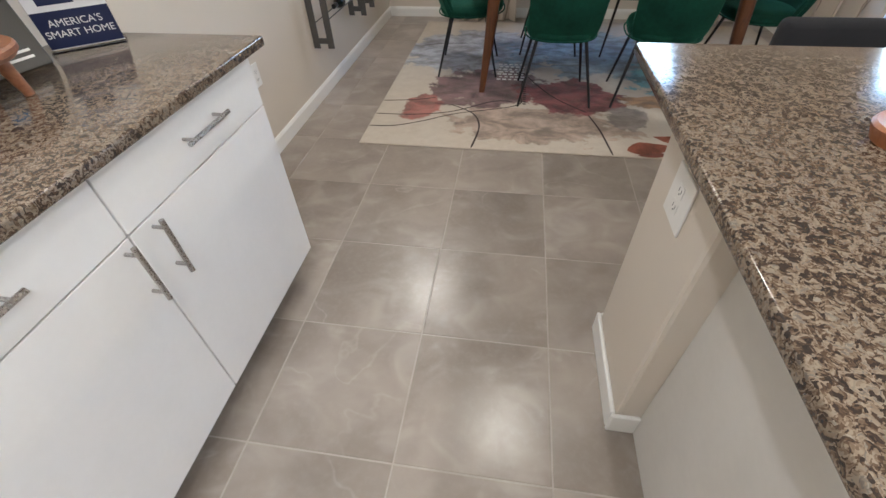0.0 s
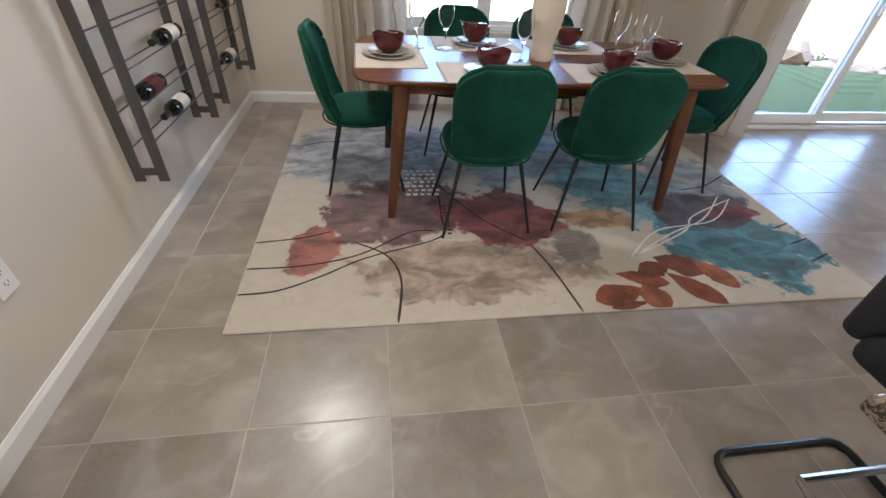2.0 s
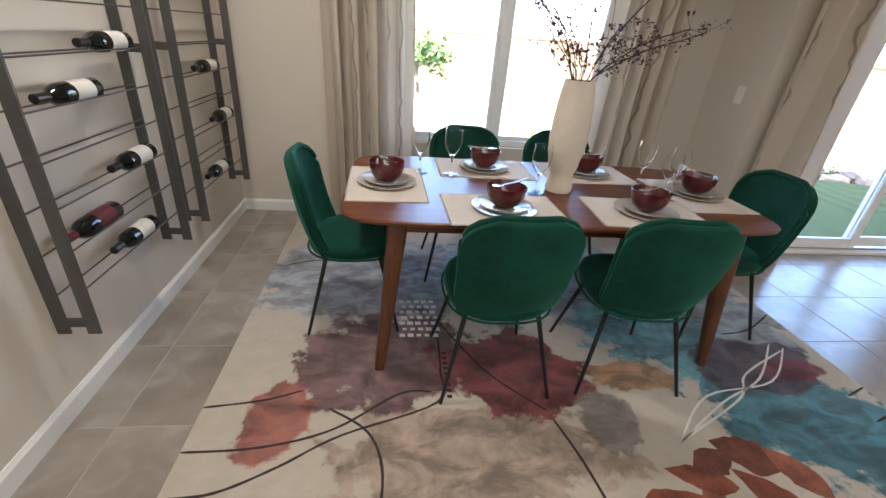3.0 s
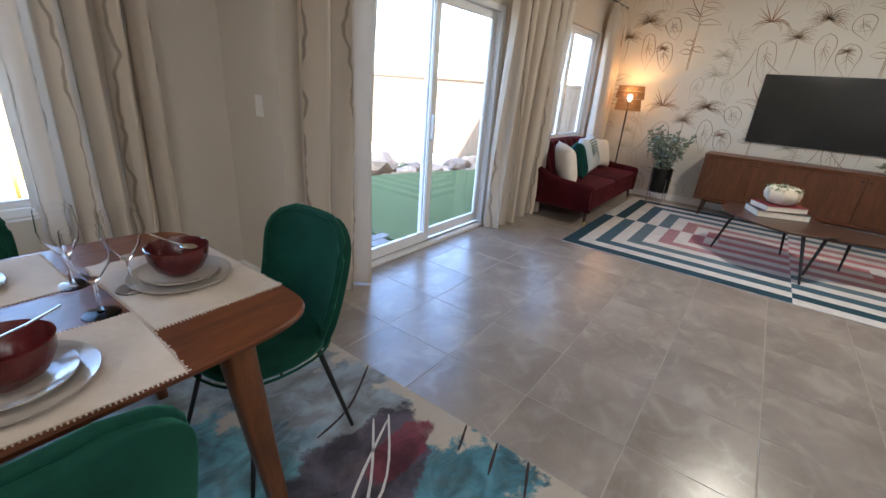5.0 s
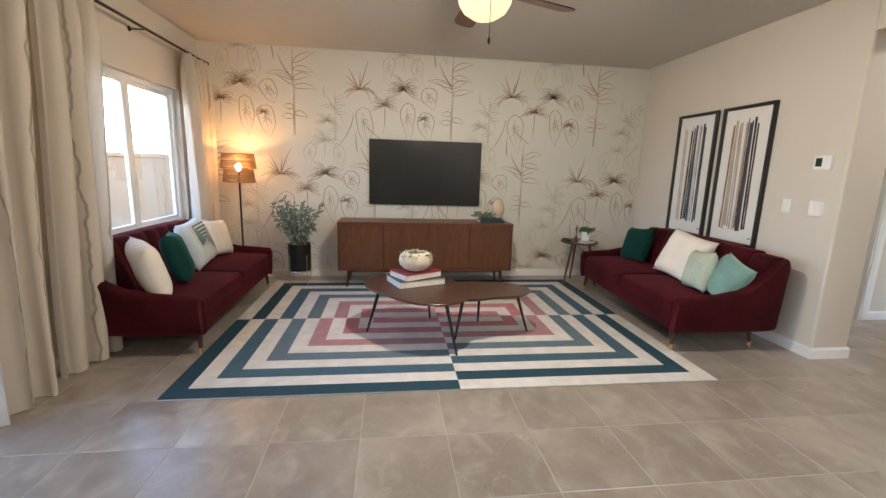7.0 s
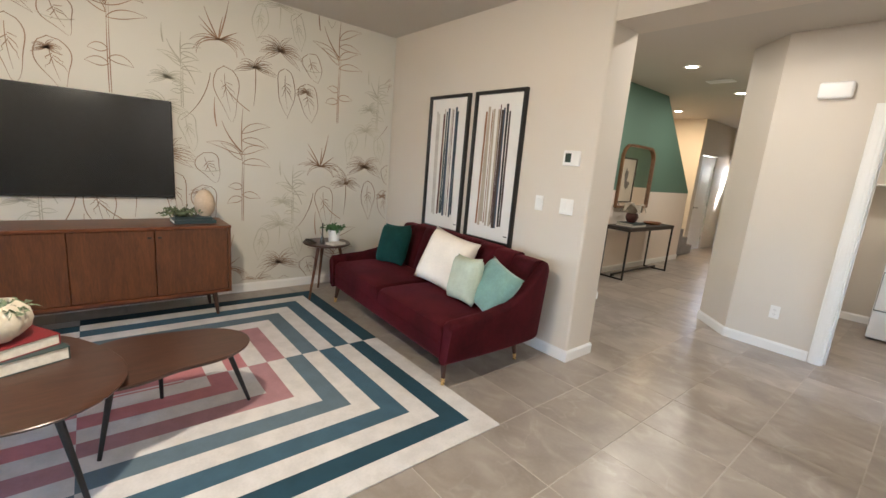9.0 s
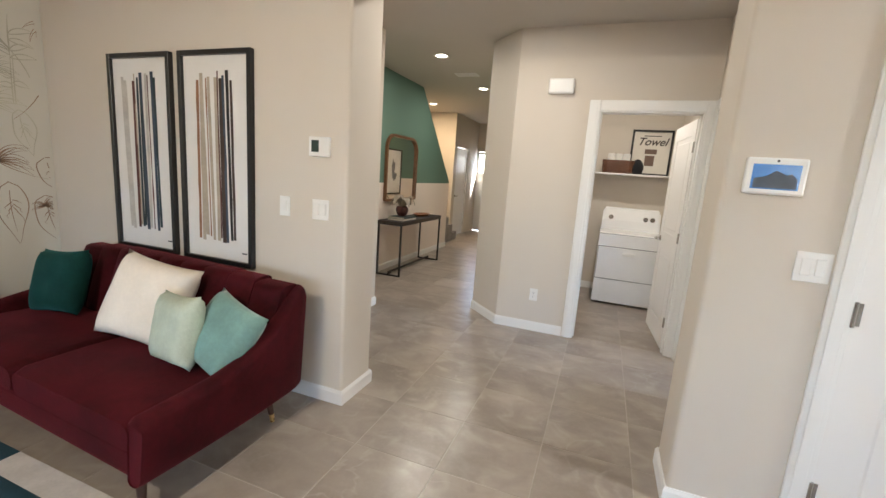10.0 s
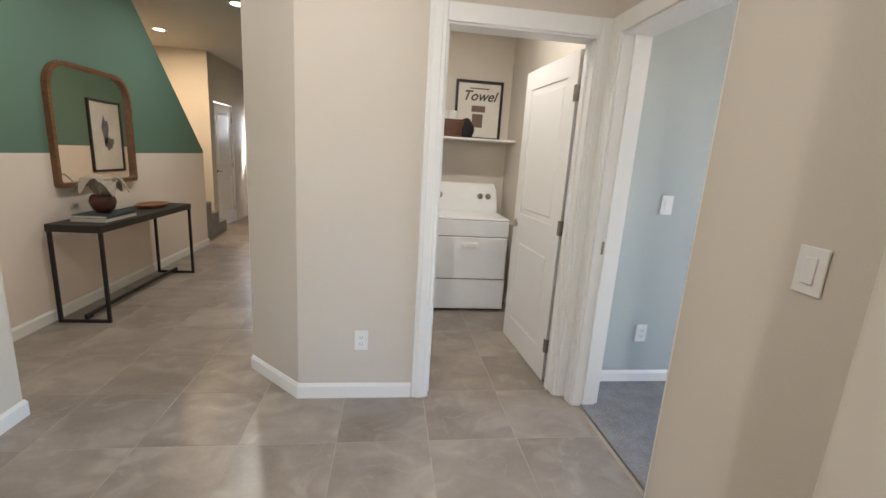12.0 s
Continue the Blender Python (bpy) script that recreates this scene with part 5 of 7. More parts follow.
def sofa():
    """A two-cushion velvet sofa that faces +y: channelled back, swept arms, tapered legs with brass tips."""
    ob = thing("sofa", (0, 0, 0), "burgundy velvet sofa with swept arms and brass-tipped wooden legs", "sofa", "pair of sofas")
    L, z0 = 0.975, 0.155
    part("base", B(-L + 0.07, L - 0.07, -0.40, 0.395, z0, 0.30, bevel=0.03, seg=3), BURG, ob)
    for s in (-1, 1):
        bm = bmesh.new()
        rows = []
        a, b = sorted((s * 0.004, s * (L - 0.10)))
        for y, hh, hw in ((-0.24, 0.05, 1.0), (-0.2, 0.072, 1.0), (0.1, 0.082, 1.0), (0.36, 0.075, 1.0), (0.40, 0.055, 0.99)):
            rows.append([bm.verts.new((px, y, pz)) for px, pz in round_rect((a + b) / 2, 0.338, (b - a) / 2 * hw, hh, min(0.045, hh - 0.004))])
        smooth(part("seat_cushion", loft(bm, rows), BURG, ob), 50)
    # back of upright padded channels, higher at the middle
    n = 9
    for k in range(n):
        a, b = -L + 0.085 + (2 * L - 0.17) * k / n, -L + 0.085 + (2 * L - 0.17) * (k + 1) / n
        m = (a + b) / 2 / L
        top = 0.80 - 0.055 * abs(m) ** 4
        bm = bmesh.new()
        rows = []
        for z, y0, y1 in ((z0 + 0.02, -0.42, -0.22), (0.42, -0.45, -0.24), (0.60, -0.475, -0.29), (top - 0.04, -0.495, -0.345), (top - 0.01, -0.485, -0.36), (top, -0.465, -0.39)):
            w = b - a
            rows.append([bm.verts.new(p) for p in ((a, y0, z), (a + w * 0.5, y0 - 0.002, z), (b, y0, z), (b, y1 - 0.008, z), (b - w * 0.12, y1 + 0.004, z), (a + w * 0.5, y1 + 0.012, z), (a + w * 0.12, y1 + 0.004, z), (a, y1 - 0.008, z))])
        smooth(part("back_channel", loft(bm, rows), BURG, ob), 60)
    for s in (-1, 1):
        bm = bmesh.new()
        rows = []
        for y, top, out in ((0.405, 0.40, -0.006), (0.412, 0.435, 0.0), (0.395, 0.456, 0.004), (0.25, 0.468, 0.006), (0.08, 0.480, 0.004), (-0.08, 0.512, 0.0), (-0.20, 0.565, -0.006), (-0.31, 0.645, -0.014), (-0.40, 0.725, -0.022), (-0.45, 0.762, -0.03), (-0.485, 0.768, -0.04), (-0.505, 0.74, -0.05)):
            pts = round_rect(0, 0, 0.046, (top - z0) / 2, 0.04)
            row = []
            for px, pz in pts:
                h = (pz + (top - z0) / 2) / (top - z0)
                row.append(bm.verts.new((s * (L - 0.045 + out * 1.0 + 0.03 * math.sin(math.pi * min(1.0, 0.12 + 0.75 * h)) + 0.03 * h - 0.04) + px * (1.0 if h > 0.2 else 0.85), y + 0.0, z0 + (top - z0) * h)))
            rows.append(row)
        smooth(part("arm", loft(bm, rows), BURG, ob), 60)
    for x in (-1, 1):
        for y, lean in ((0.36, 0.03), (-0.33, -0.03)):
            i = 0.0 if y > 0 else 0.05
            leg = smooth(part("leg", rod(bmesh.new(), (x * (L - 0.088 - i), y + lean * 0.4, 0.045), (x * (L - 0.11 - i), y, z0 + 0.01), 0.014, 0.024, 14), DARKWOOD, ob))
            smooth(part("brass_tip", rod(bmesh.new(), (x * (L - 0.084 - i), y + lean * 0.5, 0.0), (x * (L - 0.088 - i), y + lean * 0.4, 0.045), 0.012, 0.0146, 14), BRASS, leg, "brass leg tip"))
    return ob


s1 = sofa()
s1.matrix_basis = pose(6.262, -0.455, 0.0105, 0, 0, -3.0)
copy_thing(s1, pose(6.44, 4.00, 0.0, 0, 0, 180))


def pillow(label, at, size, tilt, material, trim=None, stripes=None):
    """A plump square cushion that leans; it faces +y before its turn."""
    ob = thing("throw_pillow", at, label, "pillow", "sofa pillows")
    N = 14
    bm = bmesh.new()
    h = size / 2
    for side in (-1, 1):
        g = []
        for j in range(N + 1):
            row = []
            for i in range(N + 1):
                u, v = 2 * i / N - 1, 2 * j / N - 1
                t = 0.092 * (size / 0.45) * math.sqrt(max(0.0, (1 - u ** 4) * (1 - v ** 4)))
                px = u * h * (1 - 0.085 * (1 - abs(v) ** 2.2) * abs(u) ** 6)
                pz = v * h * (1 - 0.085 * (1 - abs(u) ** 2.2) * abs(v) ** 6)
                crease = 0.006 * noise.noise(Vector((u * 2.3 + at[0] * 3, v * 2.3, side * 2.0)))
                row.append(bm.verts.new((px, side * (t + crease * (1 - u ** 4) * (1 - v ** 4)), pz + h)))
            g.append(row)
        for j in range(N):
            for i in range(N):
                q = (g[j][i], g[j][i + 1], g[j + 1][i + 1], g[j + 1][i])
                bm.faces.new(q if side < 0 else q[::-1])
    bmesh.ops.remove_doubles(bm, verts=bm.verts, dist=0.0005)
    bmesh.ops.recalc_face_normals(bm, faces=bm.faces)
    smooth(part("cover", bm, material, ob), 180)
    if trim == "tassels":
        bm = bmesh.new()
        for k in range(9):
            lathe(bm, [(0, -0.016), (0.013, -0.01), (0.016, 0), (0.013, 0.01), (0, 0.016)], 10, at=((-1 if at[1] > 2 else 1) * h * 0.98, 0, 0.02 + k * (size - 0.04) / 8))
        smooth(part("pompom_edge", bm, material, ob))
    if stripes:
        pieces = bmesh.new()
        for k in range(5):
            d = 0.035 + 0.034 * k
            for px0, px1, pz0, pz1 in ((-d, -d + 0.012, h - d * 0.9, h + d), (-d, d * 0.7, h + d - 0.012, h + d), (d * 0.7, d * 0.7 + 0.012, h - d * 0.2, h + d)):
                for yy in (-1, 1):
                    uu, vv = (px0 + px1) / 2 / h, ((pz0 + pz1) / 2 - h) / h
                    nseg = 8
                    rows = []
                    for q in range(nseg + 1):
                        f = q / nseg
                        if pz1 - pz0 > px1 - px0:
                            pts = [(px0, pz0 + (pz1 - pz0) * f), (px1, pz0 + (pz1 - pz0) * f)]
                        else:
                            pts = [(px0 + (px1 - px0) * f, pz0), (px0 + (px1 - px0) * f, pz1)]
                        row = []
                        for px, pz in pts:
                            u, v = px / h, (pz - h) / h
                            t = 0.092 * (size / 0.45) * math.sqrt(max(0.0, (1 - u ** 4) * (1 - v ** 4))) + 0.0055
                            row.append(pieces.verts.new((px, yy * t, pz)))
                        rows.append(row)
                    for r, q2 in zip(rows, rows[1:]):
                        pieces.faces.new((r[0], r[1], q2[1], q2[0]))
        part("printed_stripe", pieces, stripes, ob)
    ob.matrix_basis = pose(at[0], at[1], at[2], *tilt)
    return ob


DEEPGREEN = plain("dark_green_velvet", (0.008, 0.045, 0.040), 0.85, vary=0.2, bump=0.2, bscale=600, sheen=0.4)
CREAMWOOL = plain("cream_wool", (0.80, 0.735, 0.64), 0.95, vary=0.06, bump=0.7, bscale=180)
MINT = plain("mint_velvet", (0.19, 0.33, 0.30), 0.8, vary=0.15, bump=0.2, bscale=500, sheen=0.4)
SAGE = plain("pale_sage_cloth", (0.46, 0.52, 0.42), 0.9, vary=0.12, bump=0.4, bscale=90)
PALEBLUE = plain("pale_blue_white_cloth", (0.62, 0.66, 0.67), 0.9, vary=0.05, bump=0.3, bscale=300)
SZ = 0.428
pillow("dark green velvet pillow on the burgundy sofa", (6.88, -0.53, SZ), 0.40, (18, 6, 4), DEEPGREEN)
pillow("cream wool pillow leaning on the sofa back", (6.09, -0.47, SZ), 0.47, (22, -10, 12), CREAMWOOL)
pillow("pale sage quilted pillow beside the cream one", (5.70, -0.40, SZ), 0.35, (14, 6, -12), SAGE)
pillow("mint green velvet pillow against the sofa arm", (5.545, -0.43, SZ), 0.37, (32, -14, -10), MINT)
SZ2 = 0.420
pillow("cream pillow on the sofa under the window", (5.72, 3.96, SZ2), 0.42, (16, 6, 222), CREAMWOOL)
pillow("dark green velvet pillow beside the cream pillow", (6.12, 3.93, SZ2), 0.42, (18, -4, 202), DEEPGREEN)
pillow("white pillow printed with a teal line maze", (6.68, 4.00, SZ2), 0.46, (20, 4, 184), PALEBLUE, stripes=plain("teal_print", (0.03, 0.12, 0.14), 0.8))
pillow("cream pillow with a pompom edge", (7.10, 4.02, SZ2), 0.40, (18, -6, 170), CREAMWOOL, trim="tassels")


def coffee_table():
    """Two leaf-shaped walnut tops at slightly different heights on thin dark splayed legs; the outlines are sums of a few waves."""
    for label, cx, cy, waves, z, feet in (
        ("larger leaf-shaped dark wood coffee table with books on it", 5.83, 2.03, (0.440, -0.010, -0.025, 0.022, 0.066, 0.0, -0.018), 0.425, ((5.905, 2.43), (5.385, 1.73), (6.20, 1.86))),
        ("smaller leaf-shaped dark wood coffee table tucked by the larger", 5.87, 1.45, (0.325, -0.030, 0.0, -0.072, -0.015, 0.012, 0.026), 0.385, ((5.68, 1.70), (5.843, 1.031), (6.10, 1.42))),
    ):
        ob = thing("coffee_table", (cx, cy, 0.0105), label, "coffee table", "nesting coffee tables")
        pts = []
        for k in range(64):
            q = 2 * math.pi * k / 64
            r = waves[0] + sum(waves[2 * n - 1] * math.cos(n * q) + waves[2 * n] * math.sin(n * q) for n in (1, 2, 3))
            pts.append((r * math.cos(q), r * math.sin(q)))
        bm = bmesh.new()
        rows = []
        for dz, k in ((-0.022, 0.955), (-0.012, 0.99), (-0.003, 1.0), (0.0, 0.992)):
            rows.append([bm.verts.new((x * k, y * k, z + dz)) for x, y in pts])
        smooth(part("tabletop", loft(bm, rows), DARKWOODY, ob), 35)
        for fx, fy in feet:
            lx, ly = fx - cx, fy - cy
            smooth(part("leg", rod(bmesh.new(), (lx, ly, 0), (lx * 0.72, ly * 0.72, z - 0.02), 0.009, 0.016, 12), BLACKMETAL, ob))


coffee_table()


def book(at, size, rz, cover, label):
    ob = thing("book", at, label, "book", "stacked books", rz=rz)
    w, d, h = size
    bm = B(-w / 2, w / 2, -d / 2, d / 2, 0, 0.003)
    box(bm, -w / 2, w / 2, -d / 2, d / 2, h - 0.003, h)
    box(bm, -w / 2, -w / 2 + 0.003, -d / 2, d / 2, 0.003, h - 0.003)
    part("cover", bm, cover, ob)
    part("page_block", B(-w / 2 + 0.004, w / 2 - 0.005, -d / 2 + 0.005, d / 2 - 0.005, 0.0032, h - 0.0032), plain("book_pages", (0.66, 0.62, 0.54), 0.8, vary=0.1, scale=40), ob)
    return ob


BK = [plain("book_cover", c, 0.45, vary=0.08) for c in ((0.03, 0.055, 0.055), (0.20, 0.02, 0.025), (0.02, 0.04, 0.045), (0.55, 0.52, 0.47))]
z = 0.436
for w, d, h, rz, c, lab in ((0.42, 0.30, 0.058, 112, BK[0], "thick dark teal hardback with cream pages"), (0.36, 0.26, 0.05, 122, BK[1], "red hardback book in a stack")):
    book((5.93, 2.02, z), (w, d, h), rz, c, lab)
    z += h + 0.0005


def foliage(bm, p, d, length, leaves, size, rng, droop=0.0):
    """Leaf blades set along a stalk."""
    pts = []
    for k in range(7):
        f = k / 6
        pts.append(p + d * length * f + Vector((0, 0, -droop * length * f * f)))
    for k in range(leaves):
        f = (k + 0.8) / leaves
        c = p + d * length * f + Vector((0, 0, -droop * length * f * f))
        side = Vector((rng.gauss(0, 1), rng.gauss(0, 1), rng.gauss(0.2, 0.6))).normalized()
        n = side.cross(Vector((rng.gauss(0, 1), rng.gauss(0, 1), rng.gauss(0, 1)))).normalized()
        s = size * rng.uniform(0.7, 1.2)
        a, b, e = c, c + side * s * 0.5 + n * s * 0.22, c + side * s + Vector((0, 0, -0.15 * s))
        g = c + side * s * 0.5 - n * s * 0.22
        bm.faces.new([bm.verts.new(q) for q in (a, b, e, g)])
    return pts


def pot_plant_on_books():
    ob = thing("round_planter", (5.93, 2.02, z), "pale ribbed round planter on the book stack", "planter")
    cer = plain("pale_plaster", (0.62, 0.55, 0.44), 0.85, vary=0.12, bump=0.6, bscale=60)
    bm = bmesh.new()
    rows = []
    for zz, r in ((0.0, 0.05), (0.012, 0.09), (0.05, 0.128), (0.09, 0.138), (0.13, 0.13), (0.158, 0.102), (0.162, 0.085), (0.128, 0.08)):
        rows.append([bm.verts.new(((r * (1 + 0.05 * math.cos(8 * a))) * math.cos(a), (r * (1 + 0.05 * math.cos(8 * a))) * math.sin(a), zz)) for a in [2 * math.pi * k / 64 for k in range(64)]])
    smooth(part("body", loft(bm, rows), cer, ob), 60)
    pl = thing("succulent", (5.93, 2.02, z + 0.128), "trailing grey-green succulent in the round planter", "plant")
    rng = random.Random(8)
    bm = bmesh.new()
    for k in range(44):
        a = rng.uniform(0, 6.28)
        foliage(bm, Vector((0.05 * math.cos(a), 0.05 * math.sin(a), 0.0)), Vector((math.cos(a) * 0.7, math.sin(a) * 0.7, 0.7)).normalized(), rng.uniform(0.06, 0.14), 9, 0.036, rng, 0.7)
    part("foliage", bm, plain("sage_leaf", (0.19, 0.24, 0.15), 0.7, vary=0.3, scale=20), pl)


pot_plant_on_books()


def credenza():
    ob = thing("credenza", (7.26, 0.783, 0), "walnut media credenza with four flush doors on short legs", "credenza")
    L, D, zb, zt = 2.047, 0.44, 0.215, 0.78
    part("top", B(-0.006, D, -0.004, L + 0.004, zt - 0.022, zt, bevel=0.003), WALNUTY, ob)
    part("bottom", B(0, D, 0.022, L - 0.022, zb, zb + 0.022), WALNUTY, ob)
    for y in (0.0, L - 0.022):
        part("side", B(0, D, y, y + 0.022, zb, zt - 0.022), WALNUTZ, ob)
    part("back", B(D - 0.012, D - 0.002, 0.022, L - 0.022, zb + 0.022, zt - 0.022), WALNUTY, ob)
    w = (L - 0.044) / 4
    for k in range(4):
        y = 0.022 + w * k
        d = part("door", B(0.012, 0.03, y + 0.0025, y + w - 0.0025, zb + 0.025, zt - 0.025, bevel=0.002), WALNUTZ, ob)
        part("pull", B(0.004, 0.014, y + (0.02 if k % 2 else w - 0.045), y + (0.045 if k % 2 else w - 0.02), zt - 0.09, zt - 0.075, bevel=0.003), EBONY, d, "small dark recessed pull")
    for y in (0.12, L - 0.12):
        for x in (0.06, D - 0.06):
            smooth(part("leg", rod(bmesh.new(), (x, y + (0.025 if y > 1 else -0.025), 0), (x, y, zb), 0.012, 0.022, 12), DARKWOOD, ob))
    part("stretcher", B(0.05, D - 0.05, 0.1, L - 0.1, zb - 0.03, zb - 0.001), DARKWOODY, ob)
    return ob


credenza()


def television():
    ob = thing("television", (7.858, 1.794, 1.34), "flat black wall-mounted television, switched off", "television")
    part("housing", B(-0.042, -0.004, -0.704, 0.704, -0.40, 0.40, bevel=0.004), BLACK, ob)
    part("screen", B(-0.0435, -0.0415, -0.694, 0.694, -0.385, 0.392), SCREEN, ob)
    part("wall_bracket", B(-0.004, 0.001, -0.2, 0.2, -0.15, 0.15), BLACKMETAL, ob)
    return ob


television()


def credenza_things():
    book((7.46, 1.02, 0.7805), (0.20, 0.30, 0.03), 3, BK[2], "dark book lying on the credenza")
    book((7.46, 1.02, 0.811), (0.17, 0.26, 0.022), -4, BK[2], "smaller dark book on another book")
    ob = thing("ceramic_gourd", (7.47, 0.93, 0.834), "pale round ceramic gourd vase on the books", "vase")
    smooth(part("body", lathe(bmesh.new(), [(0, 0), (0.04, 0), (0.07, 0.04), (0.08, 0.10), (0.066, 0.165), (0.036, 0.205), (0.012, 0.218), (0.0, 0.219)], 28), plain("pale_clay", (0.56, 0.44, 0.32), 0.7, vary=0.15), ob))
    pl = thing("air_plant", (7.46, 1.11, 0.834), "small tufted grey-green air plant on the books", "plant")
    rng = random.Random(3)
    bm = bmesh.new()
    for k in range(22):
        a = rng.uniform(0, 6.28)
        foliage(bm, Vector((0, 0, 0)), Vector((math.cos(a), math.sin(a), rng.uniform(0.4, 1.4))).normalized(), rng.uniform(0.11, 0.19), 9, 0.045, rng, 0.3)
    part("foliage", bm, plain("airplant_leaf", (0.14, 0.17, 0.09), 0.7, vary=0.3, scale=20), pl)


credenza_things()


def side_table():
    ob = thing("side_table", (7.43, -0.14, 0.0105), "small round dark wood side table on three legs", "side table")
    smooth(part("tabletop", lathe(bmesh.new(), [(0, 0.525), (0.215, 0.525), (0.228, 0.533), (0.23, 0.54), (0.226, 0.546), (0, 0.546)], 40), DARKWOOD, ob))
    for a in (115, 235, 355):
        c, s = math.cos(radians(a)), math.sin(radians(a))
        smooth(part("leg", rod(bmesh.new(), (0.235 * c, 0.235 * s, 0), (0.12 * c, 0.12 * s, 0.526), 0.010, 0.017, 12), WALNUTZ, ob))
    top = 0.557
    p = thing("plant_pot", (7.40, -0.20, top), "small white pot with a green plant on the side table", "plant pot")
    smooth(part("pot", lathe(bmesh.new(), [(0, 0), (0.042, 0), (0.052, 0.01), (0.058, 0.125), (0.054, 0.127), (0.05, 0.115), (0, 0.112)], 24), ENAMEL, p))
    rng = random.Random(2)
    bm = bmesh.new()
    for k in range(16):
        a = rng.uniform(0, 6.28)
        foliage(bm, Vector((0, 0, 0.112)), Vector((math.cos(a) * 0.8, math.sin(a) * 0.8, 0.9)).normalized(), rng.uniform(0.10, 0.18), 10, 0.055, rng, 0.5)
    part("foliage", bm, plain("green_leaf", (0.05, 0.13, 0.045), 0.6, vary=0.3, scale=20), p)
    b = thing("bud_vase", (7.36, -0.06, top), "slim dark glass bud vase on the side table", "vase")
    smooth(part("body", lathe(bmesh.new(), [(0, 0), (0.022, 0), (0.026, 0.02), (0.02, 0.05), (0.008, 0.08), (0.007, 0.20), (0.009, 0.205), (0, 0.2)], 18), plain("smoky_ceramic", (0.06, 0.055, 0.05), 0.3), b))
    book((7.30, -0.17, top), (0.12, 0.16, 0.018), 20, BK[3], "small pale book on the side table")
    k = thing("wooden_chain", (7.45, 0.02, top), "dark wooden decorative chain links on the side table", "ornament")
    for q in range(3):
        smooth(part("link", tube(bmesh.new(), [(0.05 * q - 0.05 + 0.035 * math.cos(t), 0.028 * math.sin(t), 0.009 + 0.003 * q) for t in [2 * math.pi * j / 18 for j in range(18)]], 0.008, 8, True), EBONY, k))


side_table()


def floor_lamp():
    ob = thing("floor_lamp", (7.55, 3.95, 0), "black floor lamp with a lit tiered rattan shade", "lamp")
    smooth(part("base", lathe(bmesh.new(), [(0, 0), (0.13, 0), (0.135, 0.008), (0.13, 0.018), (0.02, 0.024), (0, 0.026)], 32), BLACKMETAL, ob))
    smooth(part("pole", rod(bmesh.new(), (0, 0, 0.02), (0, 0, 1.30), 0.011, seg=12), BLACKMETAL, ob))
    rattan = Nodes("rattan")
    v = rattan.own()
    rattan.bump(rattan.noise(v, 90, 3), 0.6, 0.004)
    rattan.out(rattan.mix(rattan.noise(v, 40, 3), (0.22, 0.11, 0.035), (0.45, 0.26, 0.10)), 0.7)
    for z0, z1, r0, r1 in ((1.19, 1.33, 0.17, 0.15), (1.345, 1.50, 0.185, 0.165)):
        bm = bmesh.new()
        n = 56
        for k in range(n):
            a = 2 * math.pi * k / n
            for tw in (0.10, -0.10):
                p, q = a, a + tw
                rod(bm, (r0 * math.cos(p), r0 * math.sin(p), z0), (r1 * math.cos(q), r1 * math.sin(q), z1), 0.0042, seg=4, caps=False)
        for zz, rr in ((z0, r0), (z1, r1), ((z0 + z1) / 2, (r0 + r1) / 2)):
            tube(bm, [(rr * math.cos(2 * math.pi * j / 40), rr * math.sin(2 * math.pi * j / 40), zz) for j in range(40)], 0.006, 5, True)
        part("shade", bm, rattan.mat, ob, "woven rattan shade tier")
    smooth(part("bulb", lathe(bmesh.new(), [(0, 1.30), (0.02, 1.31), (0.035, 1.35), (0.03, 1.385), (0, 1.40)], 20), LAMPGLOW, ob))
    lamp = bpy.data.lights.new("floor_lamp", "POINT")
    lamp.energy, lamp.color, lamp.shadow_soft_size = 0.9, (1, 0.50, 0.17), 0.03
    new("floor_lamp_light", lamp).location = (7.55, 3.95, 1.44)
    return ob


floor_lamp()


def tall_plant():
    ob = thing("plant_stand", (7.50, 3.30, 0), "black cylinder planter on a thin metal stand", "planter")
    smooth(part("pot", lathe(bmesh.new(), [(0, 0.17), (0.125, 0.17), (0.13, 0.18), (0.13, 0.49), (0.122, 0.49), (0.12, 0.46), (0, 0.455)], 32), BLACK, ob))
    for k in range(4):
        a = radians(45 + 90 * k)
        part("leg", rod(bmesh.new(), (0.142 * math.cos(a), 0.142 * math.sin(a), 0), (0.138 * math.cos(a), 0.138 * math.sin(a), 0.36), 0.006, seg=8), STEEL, ob)
    smooth(part("ring", tube(bmesh.new(), [(0.138 * math.cos(2 * math.pi * j / 32), 0.138 * math.sin(2 * math.pi * j / 32), 0.165) for j in range(32)], 0.006, 6, True), STEEL, ob))
    pl = thing("olive_plant", (7.50, 3.30, 0.456), "bushy grey-green olive plant in a black planter", "plant")
    rng = random.Random(4)
    bl, bs = bmesh.new(), bmesh.new()
    for k in range(30):
        a = rng.uniform(0, 6.28)
        lean = rng.uniform(0.05, 0.55)
        d = Vector((math.cos(a) * lean, math.sin(a) * lean, 1)).normalized()
        p = Vector((0.04 * math.cos(a), 0.04 * math.sin(a), 0))
        pts = foliage(bl, p, d, rng.uniform(0.35, 0.80), 24, 0.075, rng, 0.22)
        tube(bs, pts, 0.003, 5)
    part("foliage", bl, plain("olive_foliage", (0.20, 0.25, 0.19), 0.65, vary=0.35, scale=12), pl)
    part("stem", bs, plain("woody_stem", (0.11, 0.08, 0.05), 0.8), pl)


tall_plant()


